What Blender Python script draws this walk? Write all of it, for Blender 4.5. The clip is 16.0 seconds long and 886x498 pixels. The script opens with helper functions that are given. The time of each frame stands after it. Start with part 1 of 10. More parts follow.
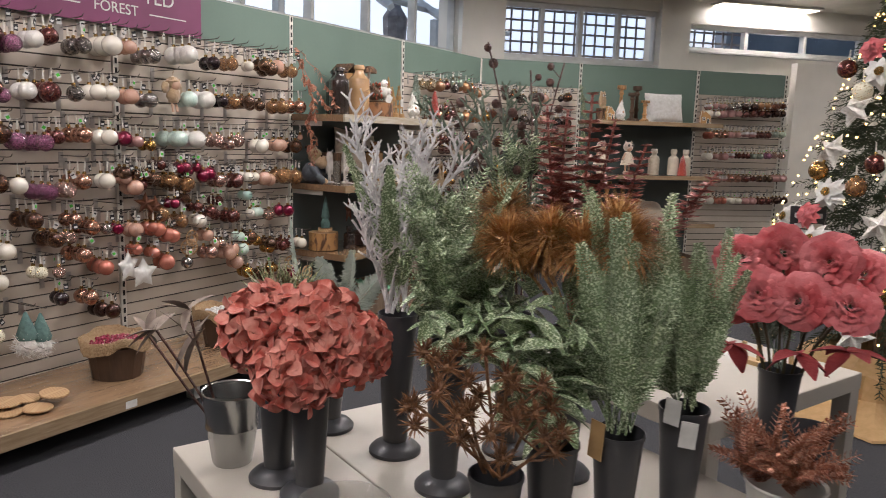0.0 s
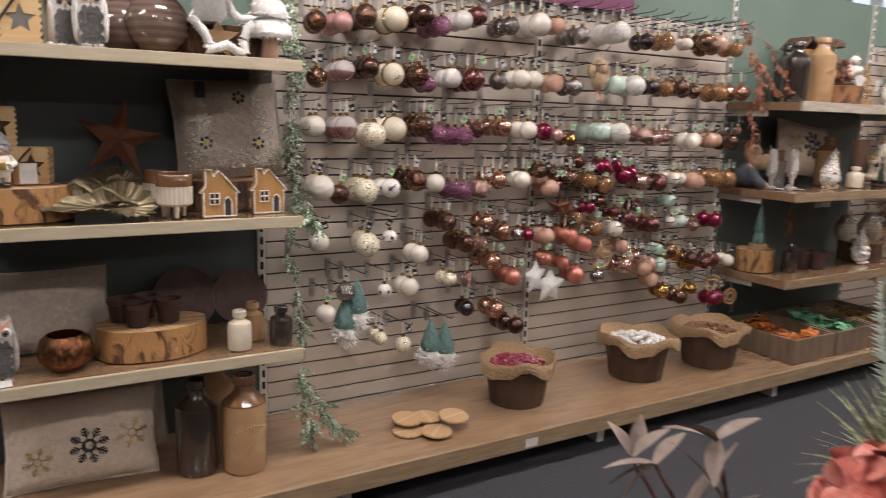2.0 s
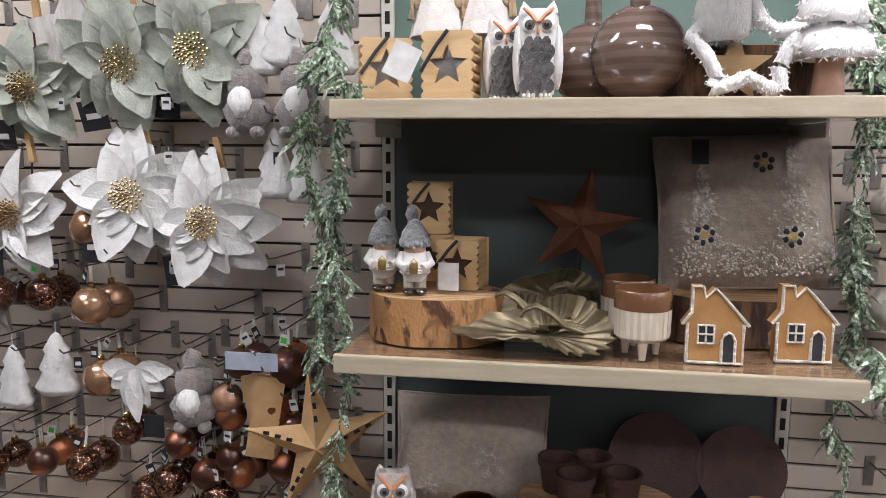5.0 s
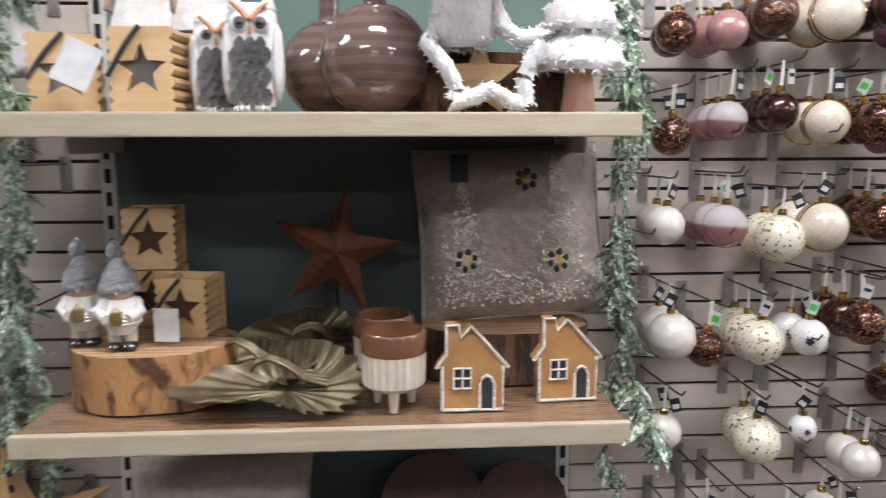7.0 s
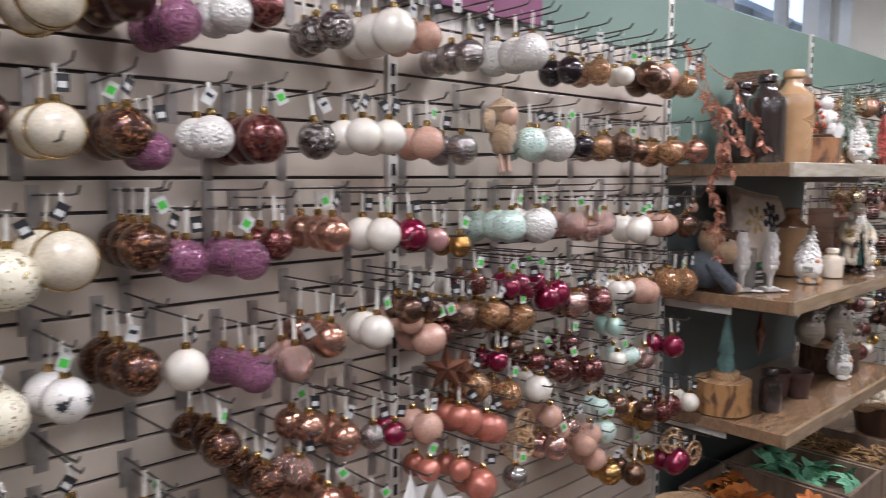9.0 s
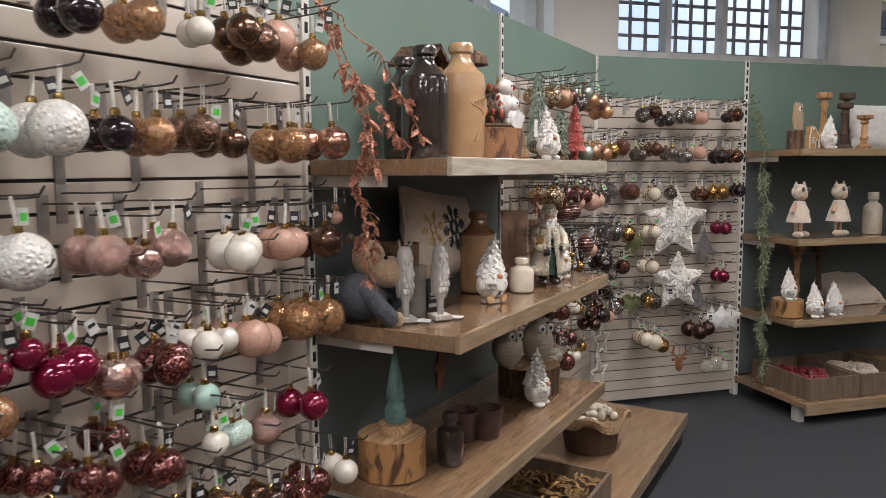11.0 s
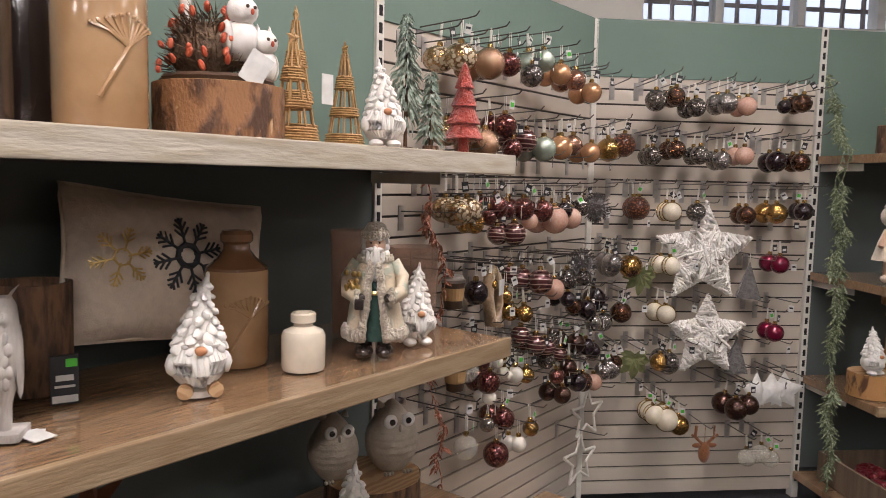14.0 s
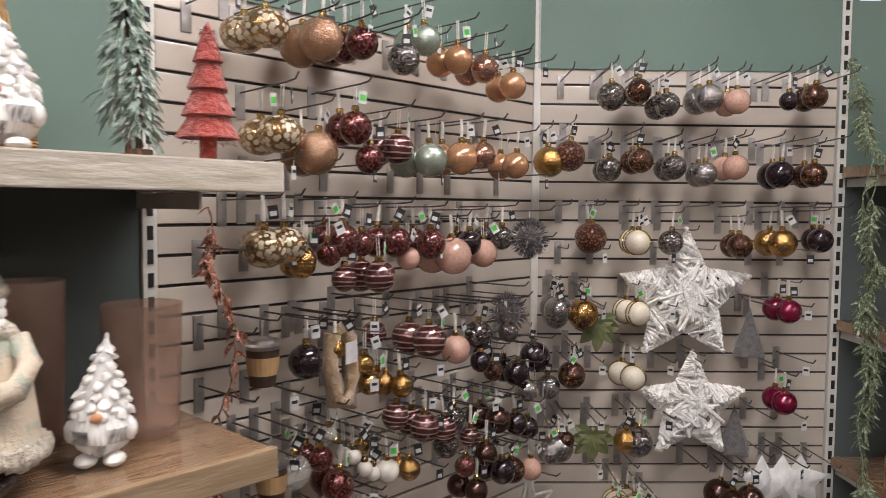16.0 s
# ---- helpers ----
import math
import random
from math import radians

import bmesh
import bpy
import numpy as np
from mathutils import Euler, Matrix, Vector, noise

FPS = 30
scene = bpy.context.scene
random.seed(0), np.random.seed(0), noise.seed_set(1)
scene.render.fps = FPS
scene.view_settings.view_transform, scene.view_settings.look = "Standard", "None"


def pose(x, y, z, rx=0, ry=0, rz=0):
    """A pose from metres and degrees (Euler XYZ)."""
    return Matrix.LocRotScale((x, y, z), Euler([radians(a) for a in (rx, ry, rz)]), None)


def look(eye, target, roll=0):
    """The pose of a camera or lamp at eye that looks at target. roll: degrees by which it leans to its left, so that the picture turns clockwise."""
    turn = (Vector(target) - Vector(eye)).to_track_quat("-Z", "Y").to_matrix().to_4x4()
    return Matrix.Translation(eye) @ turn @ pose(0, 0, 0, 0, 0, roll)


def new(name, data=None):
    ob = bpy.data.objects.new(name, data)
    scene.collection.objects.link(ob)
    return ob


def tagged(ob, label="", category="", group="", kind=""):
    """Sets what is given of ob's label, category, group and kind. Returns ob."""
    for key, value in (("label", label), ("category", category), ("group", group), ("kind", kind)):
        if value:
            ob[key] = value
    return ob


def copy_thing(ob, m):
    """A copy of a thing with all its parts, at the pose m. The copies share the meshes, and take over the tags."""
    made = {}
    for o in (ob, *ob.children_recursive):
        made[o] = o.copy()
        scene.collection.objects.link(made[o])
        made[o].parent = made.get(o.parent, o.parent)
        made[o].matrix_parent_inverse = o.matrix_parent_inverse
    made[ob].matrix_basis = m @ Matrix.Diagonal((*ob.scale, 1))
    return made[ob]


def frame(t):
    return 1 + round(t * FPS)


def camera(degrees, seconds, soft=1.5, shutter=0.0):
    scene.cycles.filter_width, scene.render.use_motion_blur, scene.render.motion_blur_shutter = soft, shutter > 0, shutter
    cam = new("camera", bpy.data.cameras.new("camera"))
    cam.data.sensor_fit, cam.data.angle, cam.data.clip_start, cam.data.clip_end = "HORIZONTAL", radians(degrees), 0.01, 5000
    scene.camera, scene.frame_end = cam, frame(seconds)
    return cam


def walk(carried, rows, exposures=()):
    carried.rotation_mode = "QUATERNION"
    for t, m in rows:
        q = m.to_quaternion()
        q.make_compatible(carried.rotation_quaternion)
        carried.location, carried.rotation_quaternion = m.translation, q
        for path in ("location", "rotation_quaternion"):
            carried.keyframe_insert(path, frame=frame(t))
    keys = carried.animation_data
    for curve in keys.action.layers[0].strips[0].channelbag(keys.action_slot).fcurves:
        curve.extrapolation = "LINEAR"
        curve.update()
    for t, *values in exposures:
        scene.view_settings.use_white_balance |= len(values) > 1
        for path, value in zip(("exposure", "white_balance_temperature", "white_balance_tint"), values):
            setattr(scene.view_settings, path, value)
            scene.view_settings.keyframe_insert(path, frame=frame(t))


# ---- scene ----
cam = camera(62.2, 16.0, soft=0.7, shutter=0.25)
PATH = [
    (0, (0.069, -0.254, 1.412), (-0.954, 1.436, 1.105), 1.8),
    (0.5, (-0.097, -0.147, 1.395), (-1.205, 1.484, 1.061), 2.3),
    (1, (-0.266, -0.036, 1.404), (-1.551, 1.457, 1.058), 2.2),
    (1.5, (-0.429, 0.017, 1.408), (-1.919, 1.304, 1.054), 2.0),
    (2, (-0.671, 0.074, 1.403), (-2.364, 1.077, 1.044), 1.7),
    (2.5, (-0.872, 0.148, 1.393), (-2.708, 0.861, 1.045), 1.4),
    (3, (-1.087, 0.205, 1.419), (-2.989, 0.713, 1.065), 1.1),
    (3.5, (-1.306, 0.228, 1.431), (-3.254, 0.524, 1.09), 0.4),
    (4, (-1.482, 0.254, 1.437), (-3.458, 0.276, 1.129), 0.3),
    (4.2, (-1.527, 0.271, 1.436), (-3.504, 0.193, 1.143), 0.4),
    (6.3, (-1.714, 0.488, 1.539), (-3.653, 0.083, 1.263), -0.2),
    (6.5, (-1.742, 0.501, 1.538), (-3.702, 0.224, 1.25), -0.0),
    (7, (-1.867, 0.532, 1.521), (-3.841, 0.65, 1.226), -0.1),
    (7.5, (-2.021, 0.587, 1.52), (-3.933, 1.092, 1.224), -0.4),
    (8, (-2.094, 0.672, 1.524), (-3.883, 1.519, 1.237), -0.3),
    (8.5, (-2.083, 0.854, 1.5), (-3.746, 1.942, 1.282), 0.1),
    (9, (-2.021, 1.036, 1.485), (-3.475, 2.393, 1.281), 0.1),
    (9.5, (-1.998, 1.223, 1.464), (-3.22, 2.792, 1.25), -0.2),
    (9.6, (-1.993, 1.254, 1.468), (-3.159, 2.864, 1.245), 0.1),
    (10, (-2.079, 1.464, 1.474), (-3.107, 3.163, 1.238), -0.3),
    (10.2, (-2.103, 1.542, 1.478), (-3.079, 3.27, 1.233), -0.4),
    (12.3, (-2.117, 2.529, 1.496), (-3.099, 4.266, 1.354), -0.2),
    (12.5, (-2.118, 2.62, 1.494), (-3.126, 4.342, 1.354), -0.0),
    (13, (-2.047, 2.883, 1.485), (-3.125, 4.561, 1.336), 0.6),
    (13.5, (-1.959, 3.07, 1.48), (-3.117, 4.692, 1.305), 1.3),
    (14, (-1.978, 3.299, 1.46), (-3.214, 4.86, 1.272), 1.2),
    (14.5, (-2.042, 3.5, 1.467), (-3.347, 5.004, 1.277), 0.8),
    (15, (-2.059, 3.706, 1.462), (-3.409, 5.17, 1.284), 1.0),
    (15.5, (-2.014, 3.961, 1.467), (-3.384, 5.41, 1.306), 1.2),
    (16, (-1.983, 4.199, 1.458), (-3.358, 5.646, 1.339), 0.5),
]
walk(cam, [(t, look(eye, target, roll)) for t, eye, target, roll in PATH],
     [(0, -0.12, 6700, 13), (1, 0.0, 6750, 13), (2, -0.14, 6850, 16), (2.5, 0.1, 6750, 16), (3.5, 0.1, 6300, 15), (4.2, 0.05, 6200, 14), (6.5, 0.1, 6050, 12), (8, 0.15, 6000, 14),
      (9, 0.05, 6050, 14), (9.5, -0.1, 6250, 12), (10, -0.2, 6500, 11), (12.5, -0.17, 6550, 14), (14, -0.12, 6800, 16), (15, 0.0, 6700, 16), (16, 0.0, 6500, 14)])

# ---- light ----
world = bpy.data.worlds.new("world")
scene.world = world
world.use_nodes = True
wn = world.node_tree.nodes
sky = wn.new("ShaderNodeTexSky")
sky.sky_type, sky.sun_disc = "NISHITA", False
sky.sun_elevation, sky.sun_rotation = radians(38), radians(250)
wn["Background"].inputs["Strength"].default_value = 0.14
world.node_tree.links.new(sky.outputs[0], wn["Background"].inputs["Color"])

sun_data = bpy.data.lights.new("sun", "SUN")
sun_data.energy, sun_data.angle, sun_data.color = 1.0, radians(12), (1.0, 0.96, 0.9)
sun = new("sun", sun_data)
sun.matrix_world = look((-8, -3, 9), (0, 3, 0))


# ---- materials ----
def ramp(nt, a, b, fac):
    mix = nt.nodes.new("ShaderNodeMix")
    mix.data_type = "RGBA"
    mix.inputs["A"].default_value, mix.inputs["B"].default_value = (*a, 1), (*b, 1)
    nt.links.new(fac, mix.inputs["Factor"])
    return mix.outputs["Result"]


def tone(c, k):
    return tuple(max(0.0, min(1.0, v * k)) for v in c)


def step(nt, fac, lo, hi):
    r = nt.nodes.new("ShaderNodeMapRange")
    r.inputs["From Min"].default_value, r.inputs["From Max"].default_value = lo, hi
    nt.links.new(fac, r.inputs["Value"])
    return r.outputs["Result"]


def tex(nt, kind, scale, detail=3.0, stretch=(1, 1, 1), distort=0.0):
    co = nt.nodes.new("ShaderNodeTexCoord")
    mp = nt.nodes.new("ShaderNodeMapping")
    mp.inputs["Scale"].default_value = stretch
    nt.links.new(co.outputs["Object"], mp.inputs["Vector"])
    if kind == "noise":
        n = nt.nodes.new("ShaderNodeTexNoise")
        n.inputs["Detail"].default_value, n.inputs["Distortion"].default_value = detail, distort
        out = n.outputs["Fac"]
    elif kind == "voronoi":
        n = nt.nodes.new("ShaderNodeTexVoronoi")
        out = n.outputs["Distance"]
    elif kind == "height":
        n = nt.nodes.new("ShaderNodeSeparateXYZ")
        nt.links.new(mp.outputs[0], n.inputs["Vector"])
        return n.outputs["Z"]
    elif kind == "cells":
        n = nt.nodes.new("ShaderNodeTexVoronoi")
        out = n.outputs["Color"]
    else:
        n = nt.nodes.new("ShaderNodeTexWave")
        n.inputs["Distortion"].default_value, n.inputs["Detail"].default_value = distort, detail
        n.wave_type = kind
        if kind == "BANDS":
            n.bands_direction = "Z"
        out = n.outputs["Fac"]
    n.inputs["Scale"].default_value = scale
    nt.links.new(mp.outputs[0], n.inputs["Vector"])
    return out


def mat(name, colour, rough=0.6, metal=0.0, second=None, kind="noise", scale=25, lo=0.35, hi=0.65, stretch=(1, 1, 1),
        bump=0.15, grain=180, distort=0.0, coat=0.0, vary=0.0, clear=0.0, sheen=0.0, glow=0.0, second_metal=None, thin=0.0):
    """A surface of two tones that mix by a large pattern, with fine grain in its relief."""
    m = bpy.data.materials.new(name)
    m.use_nodes = True
    nt = m.node_tree
    b = nt.nodes["Principled BSDF"]
    b.inputs["Roughness"].default_value, b.inputs["Metallic"].default_value = rough, metal
    b.inputs["Coat Weight"].default_value, b.inputs["Coat Roughness"].default_value = coat, 0.05
    b.inputs["Transmission Weight"].default_value, b.inputs["Sheen Weight"].default_value = clear, sheen
    big = step(nt, tex(nt, kind, scale, 4, stretch, distort), lo, hi)
    col = ramp(nt, colour, second or tone(colour, 0.78), big)
    if second_metal is not None:
        r = nt.nodes.new("ShaderNodeMapRange")
        r.inputs["To Min"].default_value, r.inputs["To Max"].default_value = metal, second_metal
        nt.links.new(big, r.inputs["Value"])
        nt.links.new(r.outputs["Result"], b.inputs["Metallic"])
    if vary:
        info = nt.nodes.new("ShaderNodeObjectInfo")
        hsv = nt.nodes.new("ShaderNodeHueSaturation")
        hsv.inputs["Value"].default_value = 1
        r = nt.nodes.new("ShaderNodeMapRange")
        r.inputs["To Min"].default_value, r.inputs["To Max"].default_value = 1 - vary, 1 + vary
        nt.links.new(info.outputs["Random"], r.inputs["Value"])
        nt.links.new(r.outputs["Result"], hsv.inputs["Value"])
        nt.links.new(col, hsv.inputs["Color"])
        col = hsv.outputs["Color"]
    nt.links.new(col, b.inputs["Base Color"])
    if bump:
        fine = tex(nt, "noise", grain, 5, stretch)
        add = nt.nodes.new("ShaderNodeMath")
        add.operation = "ADD"
        nt.links.new(fine, add.inputs[0])
        nt.links.new(big, add.inputs[1])
        bp = nt.nodes.new("ShaderNodeBump")
        bp.inputs["Strength"].default_value, bp.inputs["Distance"].default_value = bump, 0.004
        nt.links.new(add.outputs[0], bp.inputs["Height"])
        nt.links.new(bp.outputs[0], b.inputs["Normal"])
        rr = nt.nodes.new("ShaderNodeMapRange")
        rr.inputs["To Min"].default_value, rr.inputs["To Max"].default_value = rough * 0.85, min(1, rough * 1.2)
        nt.links.new(fine, rr.inputs["Value"])
        nt.links.new(rr.outputs["Result"], b.inputs["Roughness"])
    if thin:
        see = nt.nodes.new("ShaderNodeBsdfTransparent")
        see.inputs["Color"].default_value = (*(0.55 + 0.45 * c for c in colour), 1)
        both = nt.nodes.new("ShaderNodeMixShader")
        both.inputs["Fac"].default_value = thin
        nt.links.new(b.outputs[0], both.inputs[1])
        nt.links.new(see.outputs[0], both.inputs[2])
        nt.links.new(both.outputs[0], nt.nodes["Material Output"].inputs["Surface"])
    if glow:
        nt.links.new(col, b.inputs["Emission Color"])
        b.inputs["Emission Strength"].default_value = glow
    return m


CARPET = mat("carpet", (0.028, 0.029, 0.034), 0.95, scale=150, lo=0.4, hi=0.62, second=(0.062, 0.063, 0.07), bump=0.6, grain=420)
PLASTER = mat("plaster", (0.72, 0.69, 0.63), 0.85, scale=3, second=(0.66, 0.63, 0.57), bump=0.12, grain=60)
CEILING = mat("ceiling_paint", (0.66, 0.62, 0.55), 0.9, scale=2, bump=0.1, grain=90)
SLAT = mat("slat_board", (0.585, 0.515, 0.435), 0.22, scale=2.5, second=(0.51, 0.445, 0.37), bump=0.06, grain=30, vary=0.05, coat=0.3)
GROOVE = mat("groove", (0.05, 0.04, 0.035), 0.7, scale=30)
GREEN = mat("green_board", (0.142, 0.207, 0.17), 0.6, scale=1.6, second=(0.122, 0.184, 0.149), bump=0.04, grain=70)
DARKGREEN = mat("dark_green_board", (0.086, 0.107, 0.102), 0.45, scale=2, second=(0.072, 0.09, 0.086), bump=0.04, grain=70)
PURPLE = mat("purple_banner", (0.2, 0.045, 0.115), 0.55, scale=3, bump=0.03)
UPRIGHT = mat("upright_paint", (0.72, 0.69, 0.62), 0.45, scale=8, bump=0.03)
SLOT = mat("slot_dark", (0.012, 0.012, 0.012), 0.8, scale=20)
EDGE = mat("shelf_edge", (0.52, 0.45, 0.33), 0.34, second=(0.45, 0.38, 0.26), scale=9, stretch=(1, 6, 6), bump=0.08, grain=60, coat=0.3)
WRAP = mat("wood_wrap", (0.3, 0.185, 0.105), 0.2, second=(0.205, 0.12, 0.066), scale=7, stretch=(1, 9, 3), bump=0.2, grain=26, distort=2, coat=0.85)
DECK = mat("brown_plastic_film", (0.345, 0.22, 0.13), 0.2, second=(0.275, 0.17, 0.1), scale=5, stretch=(1, 5, 3), bump=0.3, grain=14, distort=1, coat=0.85)
WRAPEDGE = mat("wood_wrap_edge", (0.36, 0.26, 0.16), 0.24, second=(0.28, 0.19, 0.11), scale=8, stretch=(1, 8, 8), bump=0.18, grain=40, coat=0.5)
PALEEDGE = mat("pale_film_edge", (0.52, 0.47, 0.39), 0.22, second=(0.42, 0.36, 0.27), scale=9, stretch=(1, 6, 6), bump=0.25, grain=30, coat=0.5)
WHITEMETAL = mat("white_metal", (0.66, 0.64, 0.6), 0.4, scale=4, bump=0.04)
TABLE = mat("table_laminate", (0.52, 0.48, 0.42), 0.38, scale=3, second=(0.47, 0.43, 0.37), bump=0.03)
FRAME = mat("window_frame", (0.62, 0.62, 0.6), 0.5, scale=6, bump=0.05)
LATTICE = mat("lattice", (0.3, 0.27, 0.26), 0.8, scale=9, second=(0.18, 0.15, 0.15), bump=0.3)
STEEL = mat("steel", (0.48, 0.45, 0.42), 0.3, 0.95, scale=40, bump=0.05)
TUBE = mat("lamp_tube", (1.0, 0.93, 0.82), 0.5, glow=9.0, bump=0)


def glass_material():
    m = bpy.data.materials.new("glass")
    m.use_nodes = True
    b = m.node_tree.nodes["Principled BSDF"]
    b.inputs["Transmission Weight"].default_value, b.inputs["Roughness"].default_value = 1.0, 0.02
    b.inputs["IOR"].default_value = 1.02
    b.inputs["Base Color"].default_value = (0.97, 0.99, 1.0, 1)
    return m


GLASS = glass_material()


# ---- building helpers ----
def mesh_of(bm, name):
    me = bpy.data.meshes.new(name)
    bm.to_mesh(me)
    bm.free()
    return me


def smooth(me, angle=40):
    me.shade_smooth()
    me.set_sharp_from_angle(angle=radians(angle))
    return me


def part(name, bm, material, parent=None, label="", at=None, soft=0):
    """Links a bmesh (or a ready mesh) as one object, under parent if given."""
    me = bm if isinstance(bm, bpy.types.Mesh) else mesh_of(bm, name)
    if soft:
        smooth(me, soft)
    if material and not me.materials:
        me.materials.append(material)
    ob = new(name, me)
    ob.parent = parent
    if at is not None:
        ob.matrix_basis = at
    if label:
        ob["label"] = label
    return ob


def thing(name, label, category, at=None, group="", kind=""):
    ob = new(name)
    ob.empty_display_size = 0.05
    if at is not None:
        ob.matrix_basis = at
    return tagged(ob, label, category, group, kind)


def box(bm, x0, x1, y0, y1, z0, z1, bevel=0.0):
    vs = bmesh.ops.create_cube(bm, size=1)["verts"]
    for v in vs:
        v.co = Vector((x0 if v.co.x < 0 else x1, y0 if v.co.y < 0 else y1, z0 if v.co.z < 0 else z1))
    if bevel:
        es = list({e for v in vs for e in v.link_edges})
        bmesh.ops.bevel(bm, geom=es, offset=bevel, segments=2, affect="EDGES", profile=0.6)
    return bm


def boxed(*a, bevel=0.0):
    return box(bmesh.new(), *a, bevel=bevel)


def spin(profile, seg=24, bm=None, m=None, wob=0.0):
    """A turned body from (radius, height) pairs."""
    bm = bm or bmesh.new()
    rings = []
    for r, z in profile:
        if r < 1e-5:
            rings.append([bm.verts.new((0, 0, z))])
        else:
            rings.append([bm.verts.new((r * (1 + wob * math.sin(3 * k)) * math.cos(2 * math.pi * k / seg),
                                        r * (1 + wob * math.sin(3 * k)) * math.sin(2 * math.pi * k / seg), z)) for k in range(seg)])
    for a, b in zip(rings, rings[1:]):
        for k in range(seg):
            q = [a[k % len(a)], a[(k + 1) % len(a)], b[(k + 1) % len(b)], b[k % len(b)]]
            q = list(dict.fromkeys(q))
            if len(q) > 2:
                bm.faces.new(q)
    if m is not None:
        for ring in rings:
            for v in ring:
                v.co = m @ v.co
    return bm


def pipe(bm, pts, r, seg=6, taper=1.0):
    """A round rod through points."""
    pts = [Vector(p) for p in pts]
    rings = []
    for i, p in enumerate(pts):
        d = (pts[min(i + 1, len(pts) - 1)] - pts[max(i - 1, 0)]).normalized()
        a = d.orthogonal().normalized() if abs(d.z) > 0.98 else d.cross(Vector((0, 0, 1))).normalized()
        b = d.cross(a)
        rr = r * (1 + (taper - 1) * i / max(1, len(pts) - 1))
        rings.append([bm.verts.new(p + (a * math.cos(2 * math.pi * k / seg) + b * math.sin(2 * math.pi * k / seg)) * rr) for k in range(seg)])
    for a, b in zip(rings, rings[1:]):
        for k in range(seg):
            bm.faces.new((a[k], a[(k + 1) % seg], b[(k + 1) % seg], b[k]))
    bm.faces.new(rings[0][::-1])
    bm.faces.new(rings[-1])
    return bm


def leaf(bm, m, w, l, bend=0.2, n=3):
    """A pointed, cupped leaf along +x of m."""
    rows = []
    for i in range(n + 1):
        u = i / n
        half = w * math.sin(math.pi * min(0.97, 0.08 + 0.92 * u)) ** 0.8 / 2
        z = -bend * l * u * u
        rows.append([bm.verts.new(m @ Vector((u * l, -half, z + half * 0.35))), bm.verts.new(m @ Vector((u * l, 0, z))),
                     bm.verts.new(m @ Vector((u * l, half, z + half * 0.35)))])
    for a, b in zip(rows, rows[1:]):
        bm.faces.new((a[0], a[1], b[1], b[0]))
        bm.faces.new((a[1], a[2], b[2], b[1]))


def lump(bm, c, r, squash=(1, 1, 1), seg=10, rough=0.0, m=None):
    """A rounded lump."""
    vs = bmesh.ops.create_uvsphere(bm, u_segments=seg, v_segments=max(5, seg * 2 // 3), radius=1)["verts"]
    for v in vs:
        k = r * (1 + rough * noise.noise(v.co * 2.2 + Vector(c) * 37))
        p = Vector((v.co.x * k * squash[0], v.co.y * k * squash[1], v.co.z * k * squash[2]))
        v.co = (m @ p if m is not None else p) + Vector(c)
    return vs


# wall frames: along, out of the wall, up
WALL_X = -3.50
T1 = pose(WALL_X, 0, 0, 0, 0, 90)
T2 = pose(-3.49, 6.24, 0, 0, 0, 45)


def on(T, a, d, z, rz=0, rx=0, ry=0):
    return T @ pose(a, -d, z, rx, ry, rz)


# ---- shell ----
def plank(name, x0, x1, y0, y1, z0, z1, material, label, category, at=None):
    return tagged(part(name, boxed(x0, x1, y0, y1, z0, z1), material, at=at), label, category, kind="structure")


plank("floor", -6, 7, -6, 13, -0.1, 0, CARPET, "dark grey short-pile carpet floor", "floor")
slab = bmesh.new()
face = slab.faces.new([slab.verts.new(p) for p in ((-4.12, -6.2, 2.95), (-4.12, 6.49, 2.95), (3.0, 13.61, 2.95), (7.2, 13.61, 2.95), (7.2, -6.2, 2.95))])
for g in bmesh.ops.extrude_face_region(slab, geom=[face])["geom"]:
    if isinstance(g, bmesh.types.BMVert):
        g.co.z += 0.1
bmesh.ops.recalc_face_normals(slab, faces=slab.faces)
tagged(part("ceiling", slab, CEILING), "off-white painted flat ceiling of the shop", "ceiling", kind="structure")
plank("wall_south", -6, 7, -6.2, -6, 0, 2.95, PLASTER, "plain cream plaster wall", "wall")
plank("wall_east", 7, 7.2, -6, 13, 0, 2.95, PLASTER, "plain cream plaster wall", "wall")

# outer wall behind the displays, with high windows
OUT = 0.45
plank("wall_west", -6, 6.75, OUT, OUT + 0.2, 0, 2.24, PLASTER, "cream plaster wall below the high windows", "wall", at=T1)
plank("wall_west_top", -6, 6.75, OUT, OUT + 0.2, 2.9, 2.95, PLASTER, "cream plaster lintel over the high windows", "wall", at=T1)
plank("wall_west_end", -6, -3.0, OUT, OUT + 0.2, 2.24, 2.9, PLASTER, "plain cream plaster wall", "wall", at=T1)
plank("wall_north", -0.3, 9.5, OUT, OUT + 0.2, 0, 2.24, PLASTER, "cream plaster wall below the high windows", "wall", at=T2)
plank("wall_north_top", -0.3, 9.5, OUT, OUT + 0.2, 2.82, 2.95, PLASTER, "cream plaster lintel over the high windows", "wall", at=T2)
plank("pillar", 6.56, 7.0, OUT - 0.03, OUT + 0.25, 0, 2.95, PLASTER, "cream plastered pillar between the windows", "pillar", at=T1)
plank("pillar.001", -0.1, 0.36, OUT - 0.06, OUT + 0.3, 0, 2.95, PLASTER, "cream plastered pillar between the windows", "pillar", at=T2)
plank("pillar.002", 2.14, 2.5, OUT - 0.06, OUT + 0.3, 0, 2.95, PLASTER, "cream plastered pillar between the windows", "pillar", at=T2)
